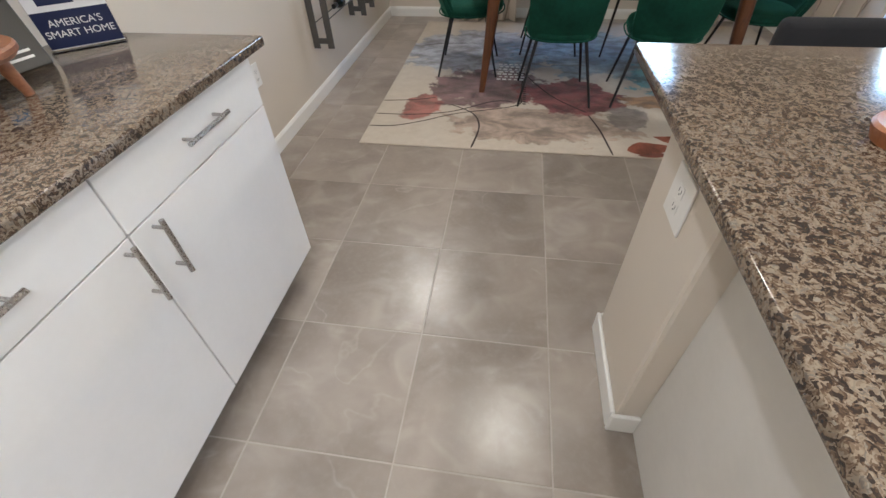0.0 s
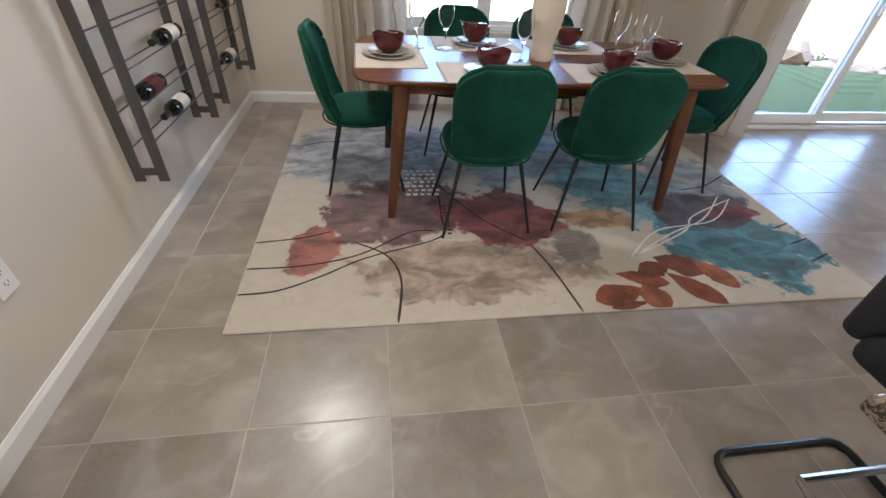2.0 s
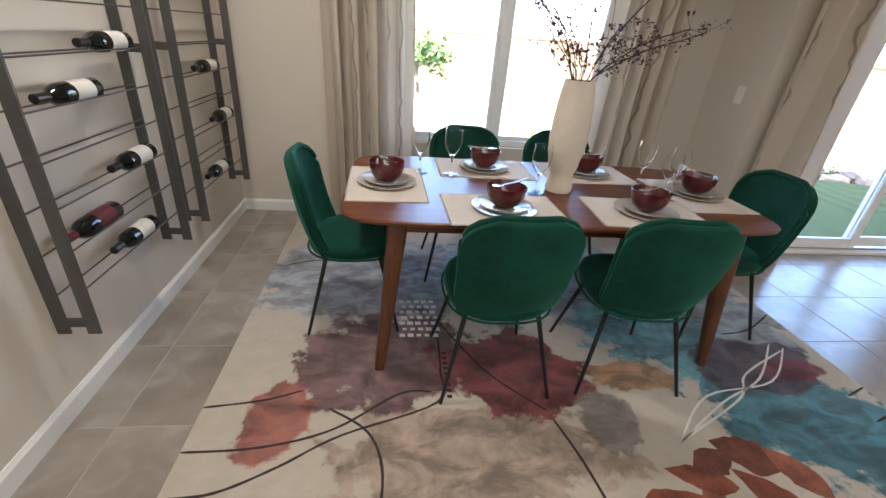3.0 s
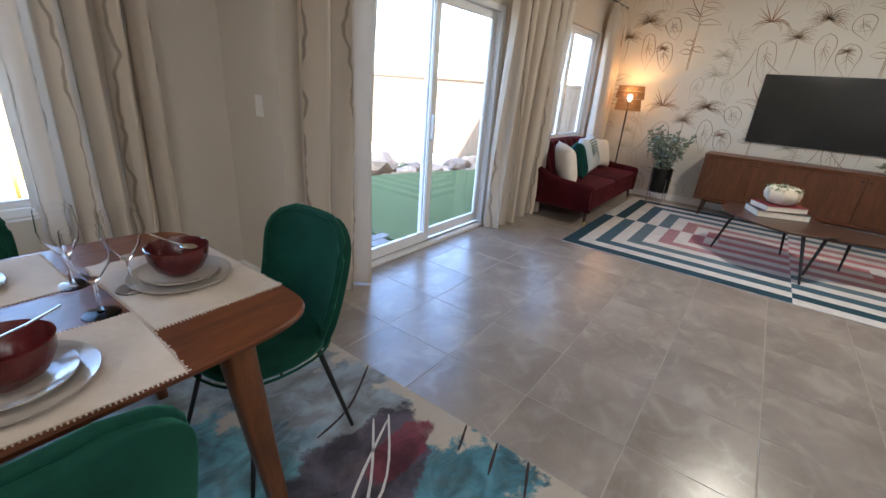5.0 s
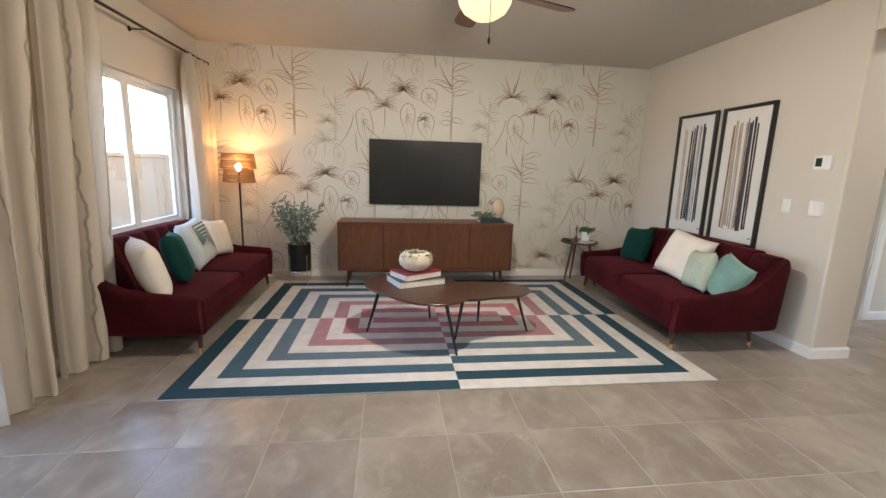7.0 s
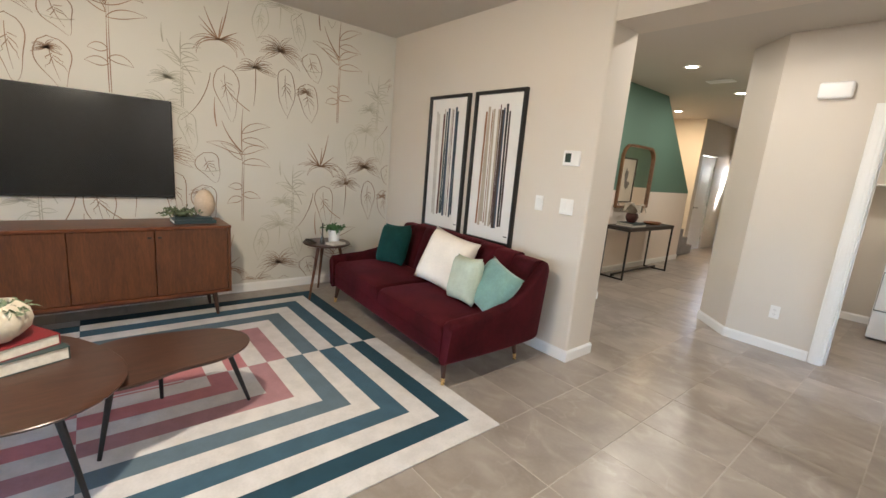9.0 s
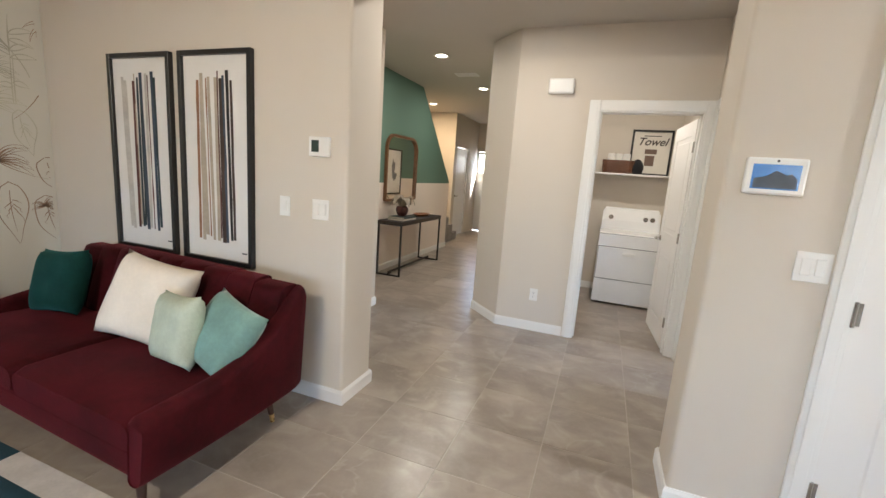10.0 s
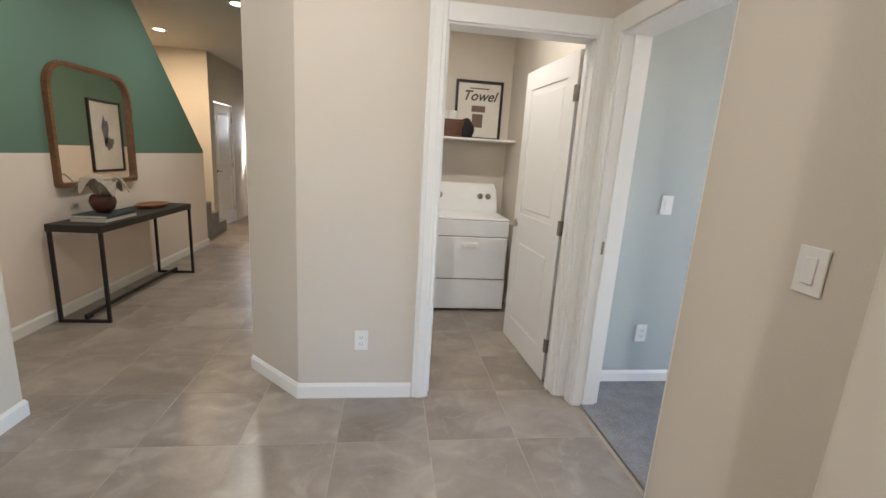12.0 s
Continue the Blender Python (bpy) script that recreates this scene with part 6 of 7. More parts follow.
def framed_print(x0, x1, seed):
    """A tall black frame with a white mat and torn vertical strips of paper."""
    rng = random.Random(seed)
    ob = thing("framed_art", ((x0 + x1) / 2, -1.0865, 1.415), "tall black-framed print of vertical coloured strips", "picture", "pair of framed prints")
    w, h = (x1 - x0) / 2, 0.655
    for q in ((-w, -w + 0.03, -h, h), (w - 0.03, w, -h, h), (-w + 0.03, w - 0.03, h - 0.03, h), (-w + 0.03, w - 0.03, -h, -h + 0.03)):
        part("frame", B(q[0], q[1], 0, 0.035, q[2], q[3], bevel=0.002), BLACK, ob)
    part("mat_board", B(-w + 0.03, w - 0.03, 0.004, 0.012, -h + 0.03, h - 0.03), plain("white_mat", (0.74, 0.72, 0.68), 0.8, vary=0.02), ob)
    cols = ((0.02, 0.02, 0.022), (0.05, 0.07, 0.10), (0.26, 0.13, 0.07), (0.10, 0.035, 0.03), (0.03, 0.05, 0.06), (0.42, 0.36, 0.28), (0.06, 0.04, 0.035), (0.5, 0.47, 0.42))
    x = -0.15
    while x < 0.15:
        ww = rng.uniform(0.010, 0.034)
        lean = rng.uniform(-0.012, 0.03)
        a, b = -0.50 + rng.uniform(-0.02, 0.02), 0.50 + rng.uniform(-0.03, 0.04)
        bm = bmesh.new()
        n = 8
        row = None
        for k in range(n + 1):
            f = k / n
            zz = a + (b - a) * f
            cx = x + lean * f
            r = (bm.verts.new((cx + rng.gauss(0, 0.0012), 0.0126 + 0.0003 * rng.random(), zz)), bm.verts.new((cx + ww + rng.gauss(0, 0.0012), 0.0128, zz)))
            if row:
                bm.faces.new((row[0], row[1], r[1], r[0]))
            row = r
        part("paper_strip", bm, plain("strip_paper", rng.choice(cols), 0.8, vary=0.15), ob)
        x += ww + (rng.uniform(0.004, 0.03) if rng.random() < 0.45 else 0.0015)
    part("caption_bar", B(-w + 0.06, -w + 0.10, 0.0122, 0.0128, -0.575, -0.567), BLACK, ob)
    return ob


framed_print(6.505, 7.096, 11)
framed_print(5.839, 6.43, 12)


def thermostat():
    ob = thing("thermostat", (5.36, -1.0865, 1.535), "white wall thermostat with a dark screen", "thermostat")
    part("case", B(-0.07, 0.07, 0, 0.022, -0.055, 0.055, bevel=0.006, seg=2), PLASTIC, ob)
    part("screen", B(0.0, 0.05, 0.0218, 0.0226, -0.03, 0.035), plain("lcd", (0.03, 0.05, 0.04), 0.2), ob)
    p = thing("alarm_panel", (3.235, -1.0695, 1.515), "white wall security panel showing a house picture", "control panel")
    part("case", B(-0.10, 0.10, 0, 0.028, -0.07, 0.07, bevel=0.008, seg=2), PLASTIC, p)
    part("screen", B(-0.078, 0.078, 0.0275, 0.0286, -0.05, 0.045), plain("screen_sky", (0.05, 0.13, 0.30), 0.2, Emission_Color=(0.06, 0.15, 0.34), Emission_Strength=0.035), p)
    hs = bmesh.new()
    prism(hs, [(-0.07, -0.045), (0.07, -0.045), (0.07, -0.01), (0.03, 0.0), (0.0, 0.022), (-0.035, 0.005), (-0.05, 0.012), (-0.07, -0.008)], 0, 0.0004)
    bmesh.ops.transform(hs, matrix=Matrix(((1, 0, 0, 0), (0, 0, 1, 0.0287), (0, 1, 0, 0), (0, 0, 0, 1))), verts=hs.verts)
    part("pictured_house", hs, plain("screen_house", (0.06, 0.07, 0.10), 0.3), p)
    part("lens", lathe(bmesh.new(), [(0, 0), (0.005, 0)], 12, at=(0, 0, 0)), BLACK, p).matrix_basis = pose(0, 0.0288, 0.058, -90)
    c = thing("door_chime", (4.31, -3.0395, 2.255), "white plastic door chime box high on the wall", "door chime")
    smooth(part("cover", B(-0.11, 0.11, 0, 0.05, -0.065, 0.065, bevel=0.02, seg=4), PLASTIC, c))
    v = thing("air_vent", (5.75, -4.68, H), "white slatted ceiling air vent", "vent")
    part("frame", box(box(box(B(-0.15, 0.15, -0.09, -0.07, -0.008, 0), -0.15, 0.15, 0.07, 0.09, -0.008, 0), -0.15, -0.13, -0.07, 0.07, -0.008, 0), 0.13, 0.15, -0.07, 0.07, -0.008, 0), PLASTIC, v)
    for k in range(9):
        part("slat", B(-0.13, 0.13, -0.002, 0.002, -0.008, 0.008, m=pose(0, -0.06 + 0.015 * k, -0.004, 35)), PLASTIC, v)


thermostat()


def ceiling_fan():
    ob = thing("ceiling_fan", (5.06, 1.70, H), "ceiling fan with dark wood blades and a lit glass bowl", "ceiling fan")
    smooth(part("canopy", lathe(bmesh.new(), [(0, 0), (0.07, 0), (0.065, -0.03), (0.03, -0.06), (0, -0.06)], 28), CHROME, ob))
    smooth(part("rod", rod(bmesh.new(), (0, 0, -0.05), (0, 0, -0.22), 0.012), CHROME, ob))
    smooth(part("motor", lathe(bmesh.new(), [(0, -0.2), (0.06, -0.205), (0.115, -0.24), (0.12, -0.29), (0.10, -0.32), (0.05, -0.345), (0.045, -0.36), (0, -0.36)], 32), CHROME, ob))
    bowl_m = Nodes("lit_glass_bowl")
    bowl_m.put(bowl_m.bsdf.inputs["Emission Color"], (1, 0.60, 0.26))
    bowl_m.out((0.85, 0.7, 0.5), 0.3, Emission_Strength=0.09)
    glass = smooth(part("light_bowl", lathe(bmesh.new(), [(0.15, -0.385), (0.155, -0.38), (0.15, -0.40), (0.125, -0.44), (0.07, -0.475), (0.02, -0.485), (0, -0.485)], 36), bowl_m.mat, ob, "glowing amber glass bowl"))
    smooth(part("collar", lathe(bmesh.new(), [(0.045, -0.355), (0.09, -0.365), (0.15, -0.382), (0.15, -0.39), (0, -0.372)], 32), CHROME, ob))
    tulip = glass_material("frosted_tulip_glass", 0.35, (0.95, 0.88, 0.75))
    for k in range(4):
        a = radians(45 + 90 * k)
        c, q = 0.14 * math.cos(a), 0.14 * math.sin(a)
        smooth(part("lamp_arm", tube(bmesh.new(), [(0.05 * math.cos(a), 0.05 * math.sin(a), -0.35), (c * 0.8, q * 0.8, -0.365), (c, q, -0.35)], 0.007, 8), CHROME, ob))
        smooth(part("tulip_shade", lathe(bmesh.new(), [(0.016, -0.35), (0.03, -0.335), (0.045, -0.30), (0.055, -0.265), (0.052, -0.265), (0.042, -0.30), (0.027, -0.332), (0.0, -0.34)], 20, at=(c, q, 0)), tulip, ob, "frosted glass tulip shade"))
    part("pull_chain", rod(bmesh.new(), (-0.158, 0.0, -0.385), (-0.158, 0.0, -0.62), 0.0025), BLACKMETAL, ob)
    smooth(part("chain_knob", lathe(bmesh.new(), [(0, -0.66), (0.008, -0.65), (0.009, -0.63), (0.004, -0.62), (0, -0.62)], 10, at=(-0.158, 0, 0)), DARKWOOD, ob))
    for k in range(5):
        a = 72 * k + 2
        m = pose(0, 0, -0.315, 0, 0, a)
        bm = bmesh.new()
        rows = []
        for x, w in ((0.19, 0.05), (0.24, 0.06), (0.45, 0.068), (0.60, 0.07), (0.645, 0.055), (0.66, 0.02)):
            rows.append([bm.verts.new((x, s * w, zz + s * w * 0.2)) for s, zz in ((-1, -0.004), (1, -0.004), (1, 0.004), (-1, 0.004))])
        loft(bm, rows)
        bmesh.ops.transform(bm, matrix=m, verts=bm.verts)
        part("blade", bm, DARKWOOD, ob)
        bm = B(0.09, 0.25, -0.018, 0.018, 0.006, 0.014, bevel=0.003, m=m)
        part("blade_iron", bm, CHROME, ob)
    lamp = bpy.data.lights.new("fan_light", "POINT")
    glass.visible_shadow = False
    lamp.energy, lamp.color, lamp.shadow_soft_size = 8.8, (1, 0.86, 0.65), 0.07
    new("fan_lamp", lamp).location = (5.06, 1.70, H - 0.405)
    return ob


ceiling_fan()
smoke = thing("smoke_detector", (4.35, 0.25, H), "white round ceiling smoke detector", "smoke detector")
smooth(part("cover", lathe(bmesh.new(), [(0, -0.035), (0.045, -0.033), (0.065, -0.02), (0.07, 0.0)], 28), PLASTIC, smoke))


# ---- wallpaper print ----
def wallpaper():
    """Line drawings of palms, stems and broad leaves in brown ink, repeated in a half drop."""
    wallob = bpy.data.objects["wall_feature"]
    inks = [plain("brown_ink", (0.27, 0.175, 0.115), 0.7, vary=0.3, scale=3, own=False), plain("rust_ink", (0.32, 0.19, 0.115), 0.7, vary=0.3, scale=3, own=False), plain("pale_ink", (0.46, 0.44, 0.35), 0.7, vary=0.2, scale=3, own=False)]
    bms = [bmesh.new() for _ in inks]
    X = 7.8585

    def stroke(ink, pts, w):
        """A tapering pen line on the wall; pts are (y, z)."""
        bm = bms[ink]
        n = len(pts)
        row = None
        for k, (y, z) in enumerate(pts):
            a, b = pts[max(0, k - 1)], pts[min(n - 1, k + 1)]
            dy, dz = b[0] - a[0], b[1] - a[1]
            d = math.hypot(dy, dz) or 1
            f = k / (n - 1)
            hw = w * (0.35 + 0.65 * math.sin(math.pi * min(1, f + 0.12) ** 0.8)) / 2
            r = [bm.verts.new((X, min(4.40, max(-1.07, y - dz / d * hw)), min(H - 0.004, max(0.10, z + dy / d * hw)))), bm.verts.new((X, min(4.40, max(-1.07, y + dz / d * hw)), min(H - 0.004, max(0.10, z - dy / d * hw))))]
            if row and (a[1] < H - 0.01 and a[1] > 0.11 and -1.06 < a[0] < 4.39):
                bm.faces.new((row[0], row[1], r[1], r[0]))
            row = r

    def arc(y, z, ang, length, bend, n=9):
        out = []
        a = ang
        for k in range(n):
            out.append((y, z))
            y += math.cos(a) * length / (n - 1)
            z += math.sin(a) * length / (n - 1)
            a += bend / (n - 1)
        return out

    def blade(ink, y, z, ang, L, bend, w, pen):
        """A long leaf drawn by its two edges and a faint rib."""
        mid = arc(y, z, ang, L, bend, 11)
        for sgn in (-1, 1):
            pts = []
            for k, (py, pz) in enumerate(mid):
                f = k / 10
                a = ang + bend * f
                o = sgn * w * math.sin(math.pi * f ** 0.8) * 0.5
                pts.append((py - math.sin(a) * o, pz + math.cos(a) * o))
            stroke(ink, pts, pen)

    def palm(y, z, s, rng, ink=0, n=11, hang=0.0):
        """A fountain of drooping leaves, each a heavy rib inside a fine outline, on a slack stalk."""
        for k in range(n):
            ang = radians(90 + (k - (n - 1) / 2) * 236 / n + rng.uniform(-7, 7))
            side = 1 if math.cos(ang) > 0 else -1
            L = s * rng.uniform(0.75, 1.1)
            bend = -side * rng.uniform(1.1, 1.8) * max(0.25, min(1.0, 0.4 + math.sin(ang)))
            blade(ink, y, z, ang, L, bend, s * 0.16, 0.0052)
            stroke(ink, arc(y, z, ang, L * rng.uniform(0.5, 0.8), bend * 0.7), 0.0075)
        if hang:
            stroke(ink, arc(y, z, radians(-92), hang, 0.2), 0.008)

    def spiky(y, z, s, rng, ink):
        """A tuft with a few long spears above and slack leaves below."""
        for ang, f in ((72, 1.05), (84, 0.6), (118, 0.8), (133, 0.65), (150, 0.5), (35, 0.55)):
            stroke(ink, arc(y, z, radians(180 - ang), s * f, rng.uniform(-0.2, 0.2)), 0.011)
        for k in range(7):
            d = 1 if k % 2 else -1
            blade(ink, y, z, radians(90 - d * rng.uniform(60, 95)), s * rng.uniform(0.5, 0.85), -d * rng.uniform(1.0, 1.9), s * 0.06, 0.0055)

    def broad(y, z, L, w, ang, ink, rng):
        """A hanging heart-shaped leaf: outline, rib and herringbone veins; z is its upper end."""
        c, q = math.cos(ang), math.sin(ang)

        def at(f, o):
            return (y + c * L * f - q * o, z + q * L * f + c * o)

        for sgn in (-1, 1):
            stroke(ink, [at(-0.04 + 1.04 * f, sgn * w * 0.5 * (math.sin(math.pi * min(1.0, f ** 0.62)) ** 0.8 if f < 1 else 0) + 0.008 * math.sin(9 * f + 5 * y + sgn)) for f in [k / 14 for k in range(15)]], 0.0072)
        stroke(ink, [at(f, 0.012 * math.sin(4 * f)) for f in [0.10 + 0.7 * k / 9 for k in range(10)]], 0.0055)
        for k in range(5):
            f, sgn = 0.26 + 0.03 * k, 1 if k % 2 else -1
            stroke(ink, [at(f + (0.06 + 0.05 * k) * t, sgn * w * rng.uniform(0.2, 0.34) * math.sin(1.3 * t)) for t in [i / 5 for i in range(6)]], 0.0058)

    def cane(y, z, s, rng, ink):
        """A jointed cane with pairs of looped leaves and long arching shoots."""
        for o in (-0.007, 0.007):
            stroke(ink, arc(y + o, z, radians(90), s * 0.62, 0.05, 12), 0.007)
        for h, d, up, f in ((0.20, 1, 0.2, 0.14), (0.24, -1, 0.15, 0.16), (0.30, 1, 0.4, 0.12), (0.52, -1, 0.35, 0.26), (0.55, 1, 0.9, 0.22), (0.60, -1, 0.75, 0.22), (0.60, 1, 0.6, 0.30), (0.72, -1, 0.15, 0.24), (0.78, -1, 0.75, 0.27)):
            up += rng.uniform(-0.1, 0.1)
            blade(ink, y, z + s * h, up if d > 0 else math.pi - up, s * f, -d * rng.uniform(0.5, 1.1), s * 0.06, 0.0068)
        stroke(ink, arc(y, z + s * 0.62, radians(140 - 95), s * 0.30, 0.5), 0.012)
        stroke(ink, arc(y, z + s * 0.62, radians(88), s * 0.38, 0.15), 0.009)
        stroke(ink, arc(y + s * 0.2, z + s * 0.82, radians(80), s * 0.24, 0.3), 0.011)

    def loose(y, z, ang, L, bend, ink):
        stroke(ink, arc(y, z, radians(ang), L, bend), 0.0075)

    rep, row_h = 1.90, 1.03
    for r in range(-1, 3):
        for c in range(-2, 4):
            rng = random.Random(r * 31 + c * 7 + 100)
            y0 = 2.085 - c * rep + (rep / 2 if r % 2 else 0)
            z0 = 2.33 - r * row_h
            palm(y0, z0, 0.23, rng, 0, 12)
            broad(y0 - 0.05, z0 - 0.16, 0.44, 0.17, radians(-93), 0, rng)
            loose(y0 + 0.28, z0 - 0.58, 32, 0.34, 0.5, 1)
            palm(y0 + 0.226, z0 - 0.19, 0.19, rng, 0, 9, 0.34)
            spiky(y0 + 0.53, z0 - 0.02, 0.33, rng, 1)
            broad(y0 + 0.49, z0 - 0.24, 0.46, 0.20, radians(-97), 0, rng)
            loose(y0 + 0.60, z0 - 0.30, -80, 0.50, 0.75, 0)
            broad(y0 - 0.28, z0 + 0.03, 0.27, 0.19, radians(-112), 0, rng)
            broad(y0 - 0.26, z0 - 0.26, 0.36, 0.20, radians(-100), 0, rng)
            palm(y0 - 0.25, z0 - 0.33, 0.10, rng, 0, 7)
            cane(y0 - 0.60, z0 - 0.58, 1.05, rng, 1)
            palm(y0, z0 + 0.40, 0.20, rng, 2, 7, 0.2)
            broad(y0 + 0.16, z0 + 0.36, 0.32, 0.13, radians(-80), 2, rng)
            broad(y0 - 0.15, z0 + 0.36, 0.32, 0.13, radians(-100), 2, rng)
            palm(y0 - 0.98, z0 - 0.40, 0.15, rng, 2, 7)
            cane(y0 - 1.08, z0 - 0.62, 0.6, rng, 2)
            loose(y0 - 0.42, z0 - 0.10, -20, 0.22, 0.8, 2)
            loose(y0 + 0.72, z0 - 0.42, 70, 0.26, -0.6, 2)
    for bm, ink, nm in zip(bms, inks, ("brown_line_drawing", "rust_line_drawing", "pale_line_drawing")):
        tagged(part(nm, bm, ink, wallob), kind="stuff")


wallpaper()


# ---- hall ----
def console_table():
    ob = thing("console_table", (6.50, -4.80, 0), "dark wood console table on a thin black metal frame", "console table")
    part("tabletop", B(-0.20, 0.17, -0.72, 0.72, 0.70, 0.755, bevel=0.003), EBONY, ob)
    t = 0.011
    for y in (-0.70, 0.70):
        for x in (-0.185, 0.155):
            part("leg", B(x - t, x + t, y - t, y + t, 0, 0.70), BLACKMETAL, ob)
        part("foot_bar", B(-0.174, 0.144, y - t, y + t, 0, 2 * t), BLACKMETAL, ob)
        part("end_bracket", B(-0.03, -0.008, min(y, y * 0.9), max(y, y * 0.9), 2 * t, 0.06), BLACKMETAL, ob)
    part("stretcher", B(-0.03, -0.008, -0.63, 0.63, 0.038, 0.06), BLACKMETAL, ob)
    for k, (w, c) in enumerate(((0.40, BK[3]), (0.36, BK[2]))):
        book((6.47, -4.42, 0.7555 + 0.024 * k), (0.25, w, 0.023), 0, c, ("large pale book on the console table", "dark book lying on the pale book")[k])
    v = thing("clay_pot", (6.49, -4.45, 0.8035), "dark red-brown clay pot with dried leaves", "pot")
    smooth(part("body", lathe(bmesh.new(), [(0, 0), (0.05, 0), (0.075, 0.03), (0.09, 0.08), (0.082, 0.12), (0.07, 0.135), (0.06, 0.13), (0.05, 0.1), (0, 0.09)], 30), plain("dark_clay", (0.075, 0.022, 0.018), 0.35, vary=0.2), v))
    d = thing("dried_leaves", (6.49, -4.45, 0.90), "curled grey-brown dried leaves in the clay pot", "dried leaves")
    for k in range(6):
        bm = bmesh.new()
        rng = random.Random(k)
        a = 60 * k + 20
        rows = []
        for j in range(7):
            f = j / 6
            w = 0.055 * math.sin(math.pi * (0.15 + 0.8 * f))
            r, zz = 0.02 + (0.16 + 0.02 * (k % 3)) * f, 0.02 + (0.16 + 0.03 * (k % 2)) * math.sin(2.7 * f) - 0.03 * f
            rows.append([(r, -w, zz - 0.01), (r, 0, zz), (r, w, zz - 0.01)])
        g = [[bm.verts.new(p) for p in row] for row in rows]
        for p, q in zip(g, g[1:]):
            for i in range(2):
                bm.faces.new((p[i], p[i + 1], q[i + 1], q[i]))
        bmesh.ops.transform(bm, matrix=pose(0, 0, 0, 0, 0, a), verts=bm.verts)
        solidify(bm, 0.004)
        smooth(part("leaf", bm, plain("dried_leaf", (0.36, 0.31, 0.25), 0.8, vary=0.25), d))
    t2 = thing("wooden_dish", (6.50, -5.17, 0.7555), "flat oval brown wooden dish on the console", "dish")
    smooth(part("body", lathe(bmesh.new(), [(0, 0.008), (0.15, 0.010), (0.19, 0.032), (0.197, 0.03), (0.16, 0.0), (0, 0)], 36, sx=0.62), wood("dish_wood", (0.15, 0.055, 0.025), (0.30, 0.13, 0.06)), t2))


console_table()


def arch_outline(hw, hh, r, n=8):
    out = []
    for sx, sz, a0, rr in ((1, 1, 0, r), (-1, 1, 90, r), (-1, -1, 180, 0.03), (1, -1, 270, 0.03)):
        for k in range(n + 1):
            a = radians(a0 + 90 * k / n)
            out.append((sx * (hw - rr) + rr * math.cos(a), sz * (hh - rr) + rr * math.sin(a)))
    return out


def mirror():
    ob = thing("wall_mirror", (6.7195, -4.80, 1.46), "arched-top mirror in a brown wooden frame", "mirror")
    A, Bq = arch_outline(0.505, 0.47, 0.21), arch_outline(0.472, 0.437, 0.178)
    bm = bmesh.new()
    rows = []
    for pts, x in ((A, 0.0), (A, -0.04), (Bq, -0.04), (Bq, -0.012)):
        rows.append([bm.verts.new((x, y, z)) for y, z in pts])
    for r, q in zip(rows, rows[1:]):
        for k in range(len(r)):
            bm.faces.new((r[k], r[(k + 1) % len(r)], q[(k + 1) % len(q)], q[k]))
    bmesh.ops.recalc_face_normals(bm, faces=bm.faces)
    part("frame", bm, wood("mirror_wood", (0.10, 0.045, 0.02), (0.22, 0.11, 0.05), axis=1), ob)
    bm = bmesh.new()
    f = bm.faces.new([bm.verts.new((-0.012, y, z)) for y, z in Bq])
    bm.normal_update()
    if f.normal.x > 0:
        f.normal_flip()
    part("glass", bm, plain("mirror_silver", (0.88, 0.89, 0.88), 0.01, 1.0, vary=0.0), ob)
    # the picture on the facing wall that shows in the mirror
    p = thing("framed_art", (5.0505, -7.7, 1.39), "dark-framed abstract grey print on the hall wall", "picture")
    for q in ((-0.36, -0.33, -0.5, 0.5), (0.33, 0.36, -0.5, 0.5), (-0.33, 0.33, 0.47, 0.5), (-0.33, 0.33, -0.5, -0.47)):
        part("frame", B(0, 0.03, q[0], q[1], q[2], q[3]), EBONY, p)
    part("print", B(0.002, 0.012, -0.33, 0.33, -0.47, 0.47), plain("pale_print", (0.66, 0.65, 0.63), 0.2, vary=0.08, scale=1.6), p)
    ink = plain("grey_wash", (0.14, 0.14, 0.15), 0.3, vary=0.4, scale=9)
    for y, zz, ry, rz in ((0.02, 0.06, 0.07, 0.20), (-0.05, -0.10, 0.10, 0.09)):
        bm = bmesh.new()
        bm.faces.new([bm.verts.new((0.0128, y + ry * (1 + 0.25 * math.sin(3 * a)) * math.cos(a), zz + rz * (1 + 0.2 * math.cos(5 * a)) * math.sin(a))) for a in [2 * math.pi * k / 28 for k in range(28)]])
        part("brush_mark", bm, ink, p)


mirror()


def stairs():
    ob = thing("staircase", (6.86, -8.0, 0), "carpeted stair flight rising behind the half wall", "stairs", kind="structure")
    for k in range(9):
        part("step", B(0, 0.98, 0.27 * k + (0.0 if k else -0.02), 0.27 * (k + 1), 0, 0.18 * (k + 1), bevel=0.012, seg=2), CARPET, ob)
    return ob


stairs()


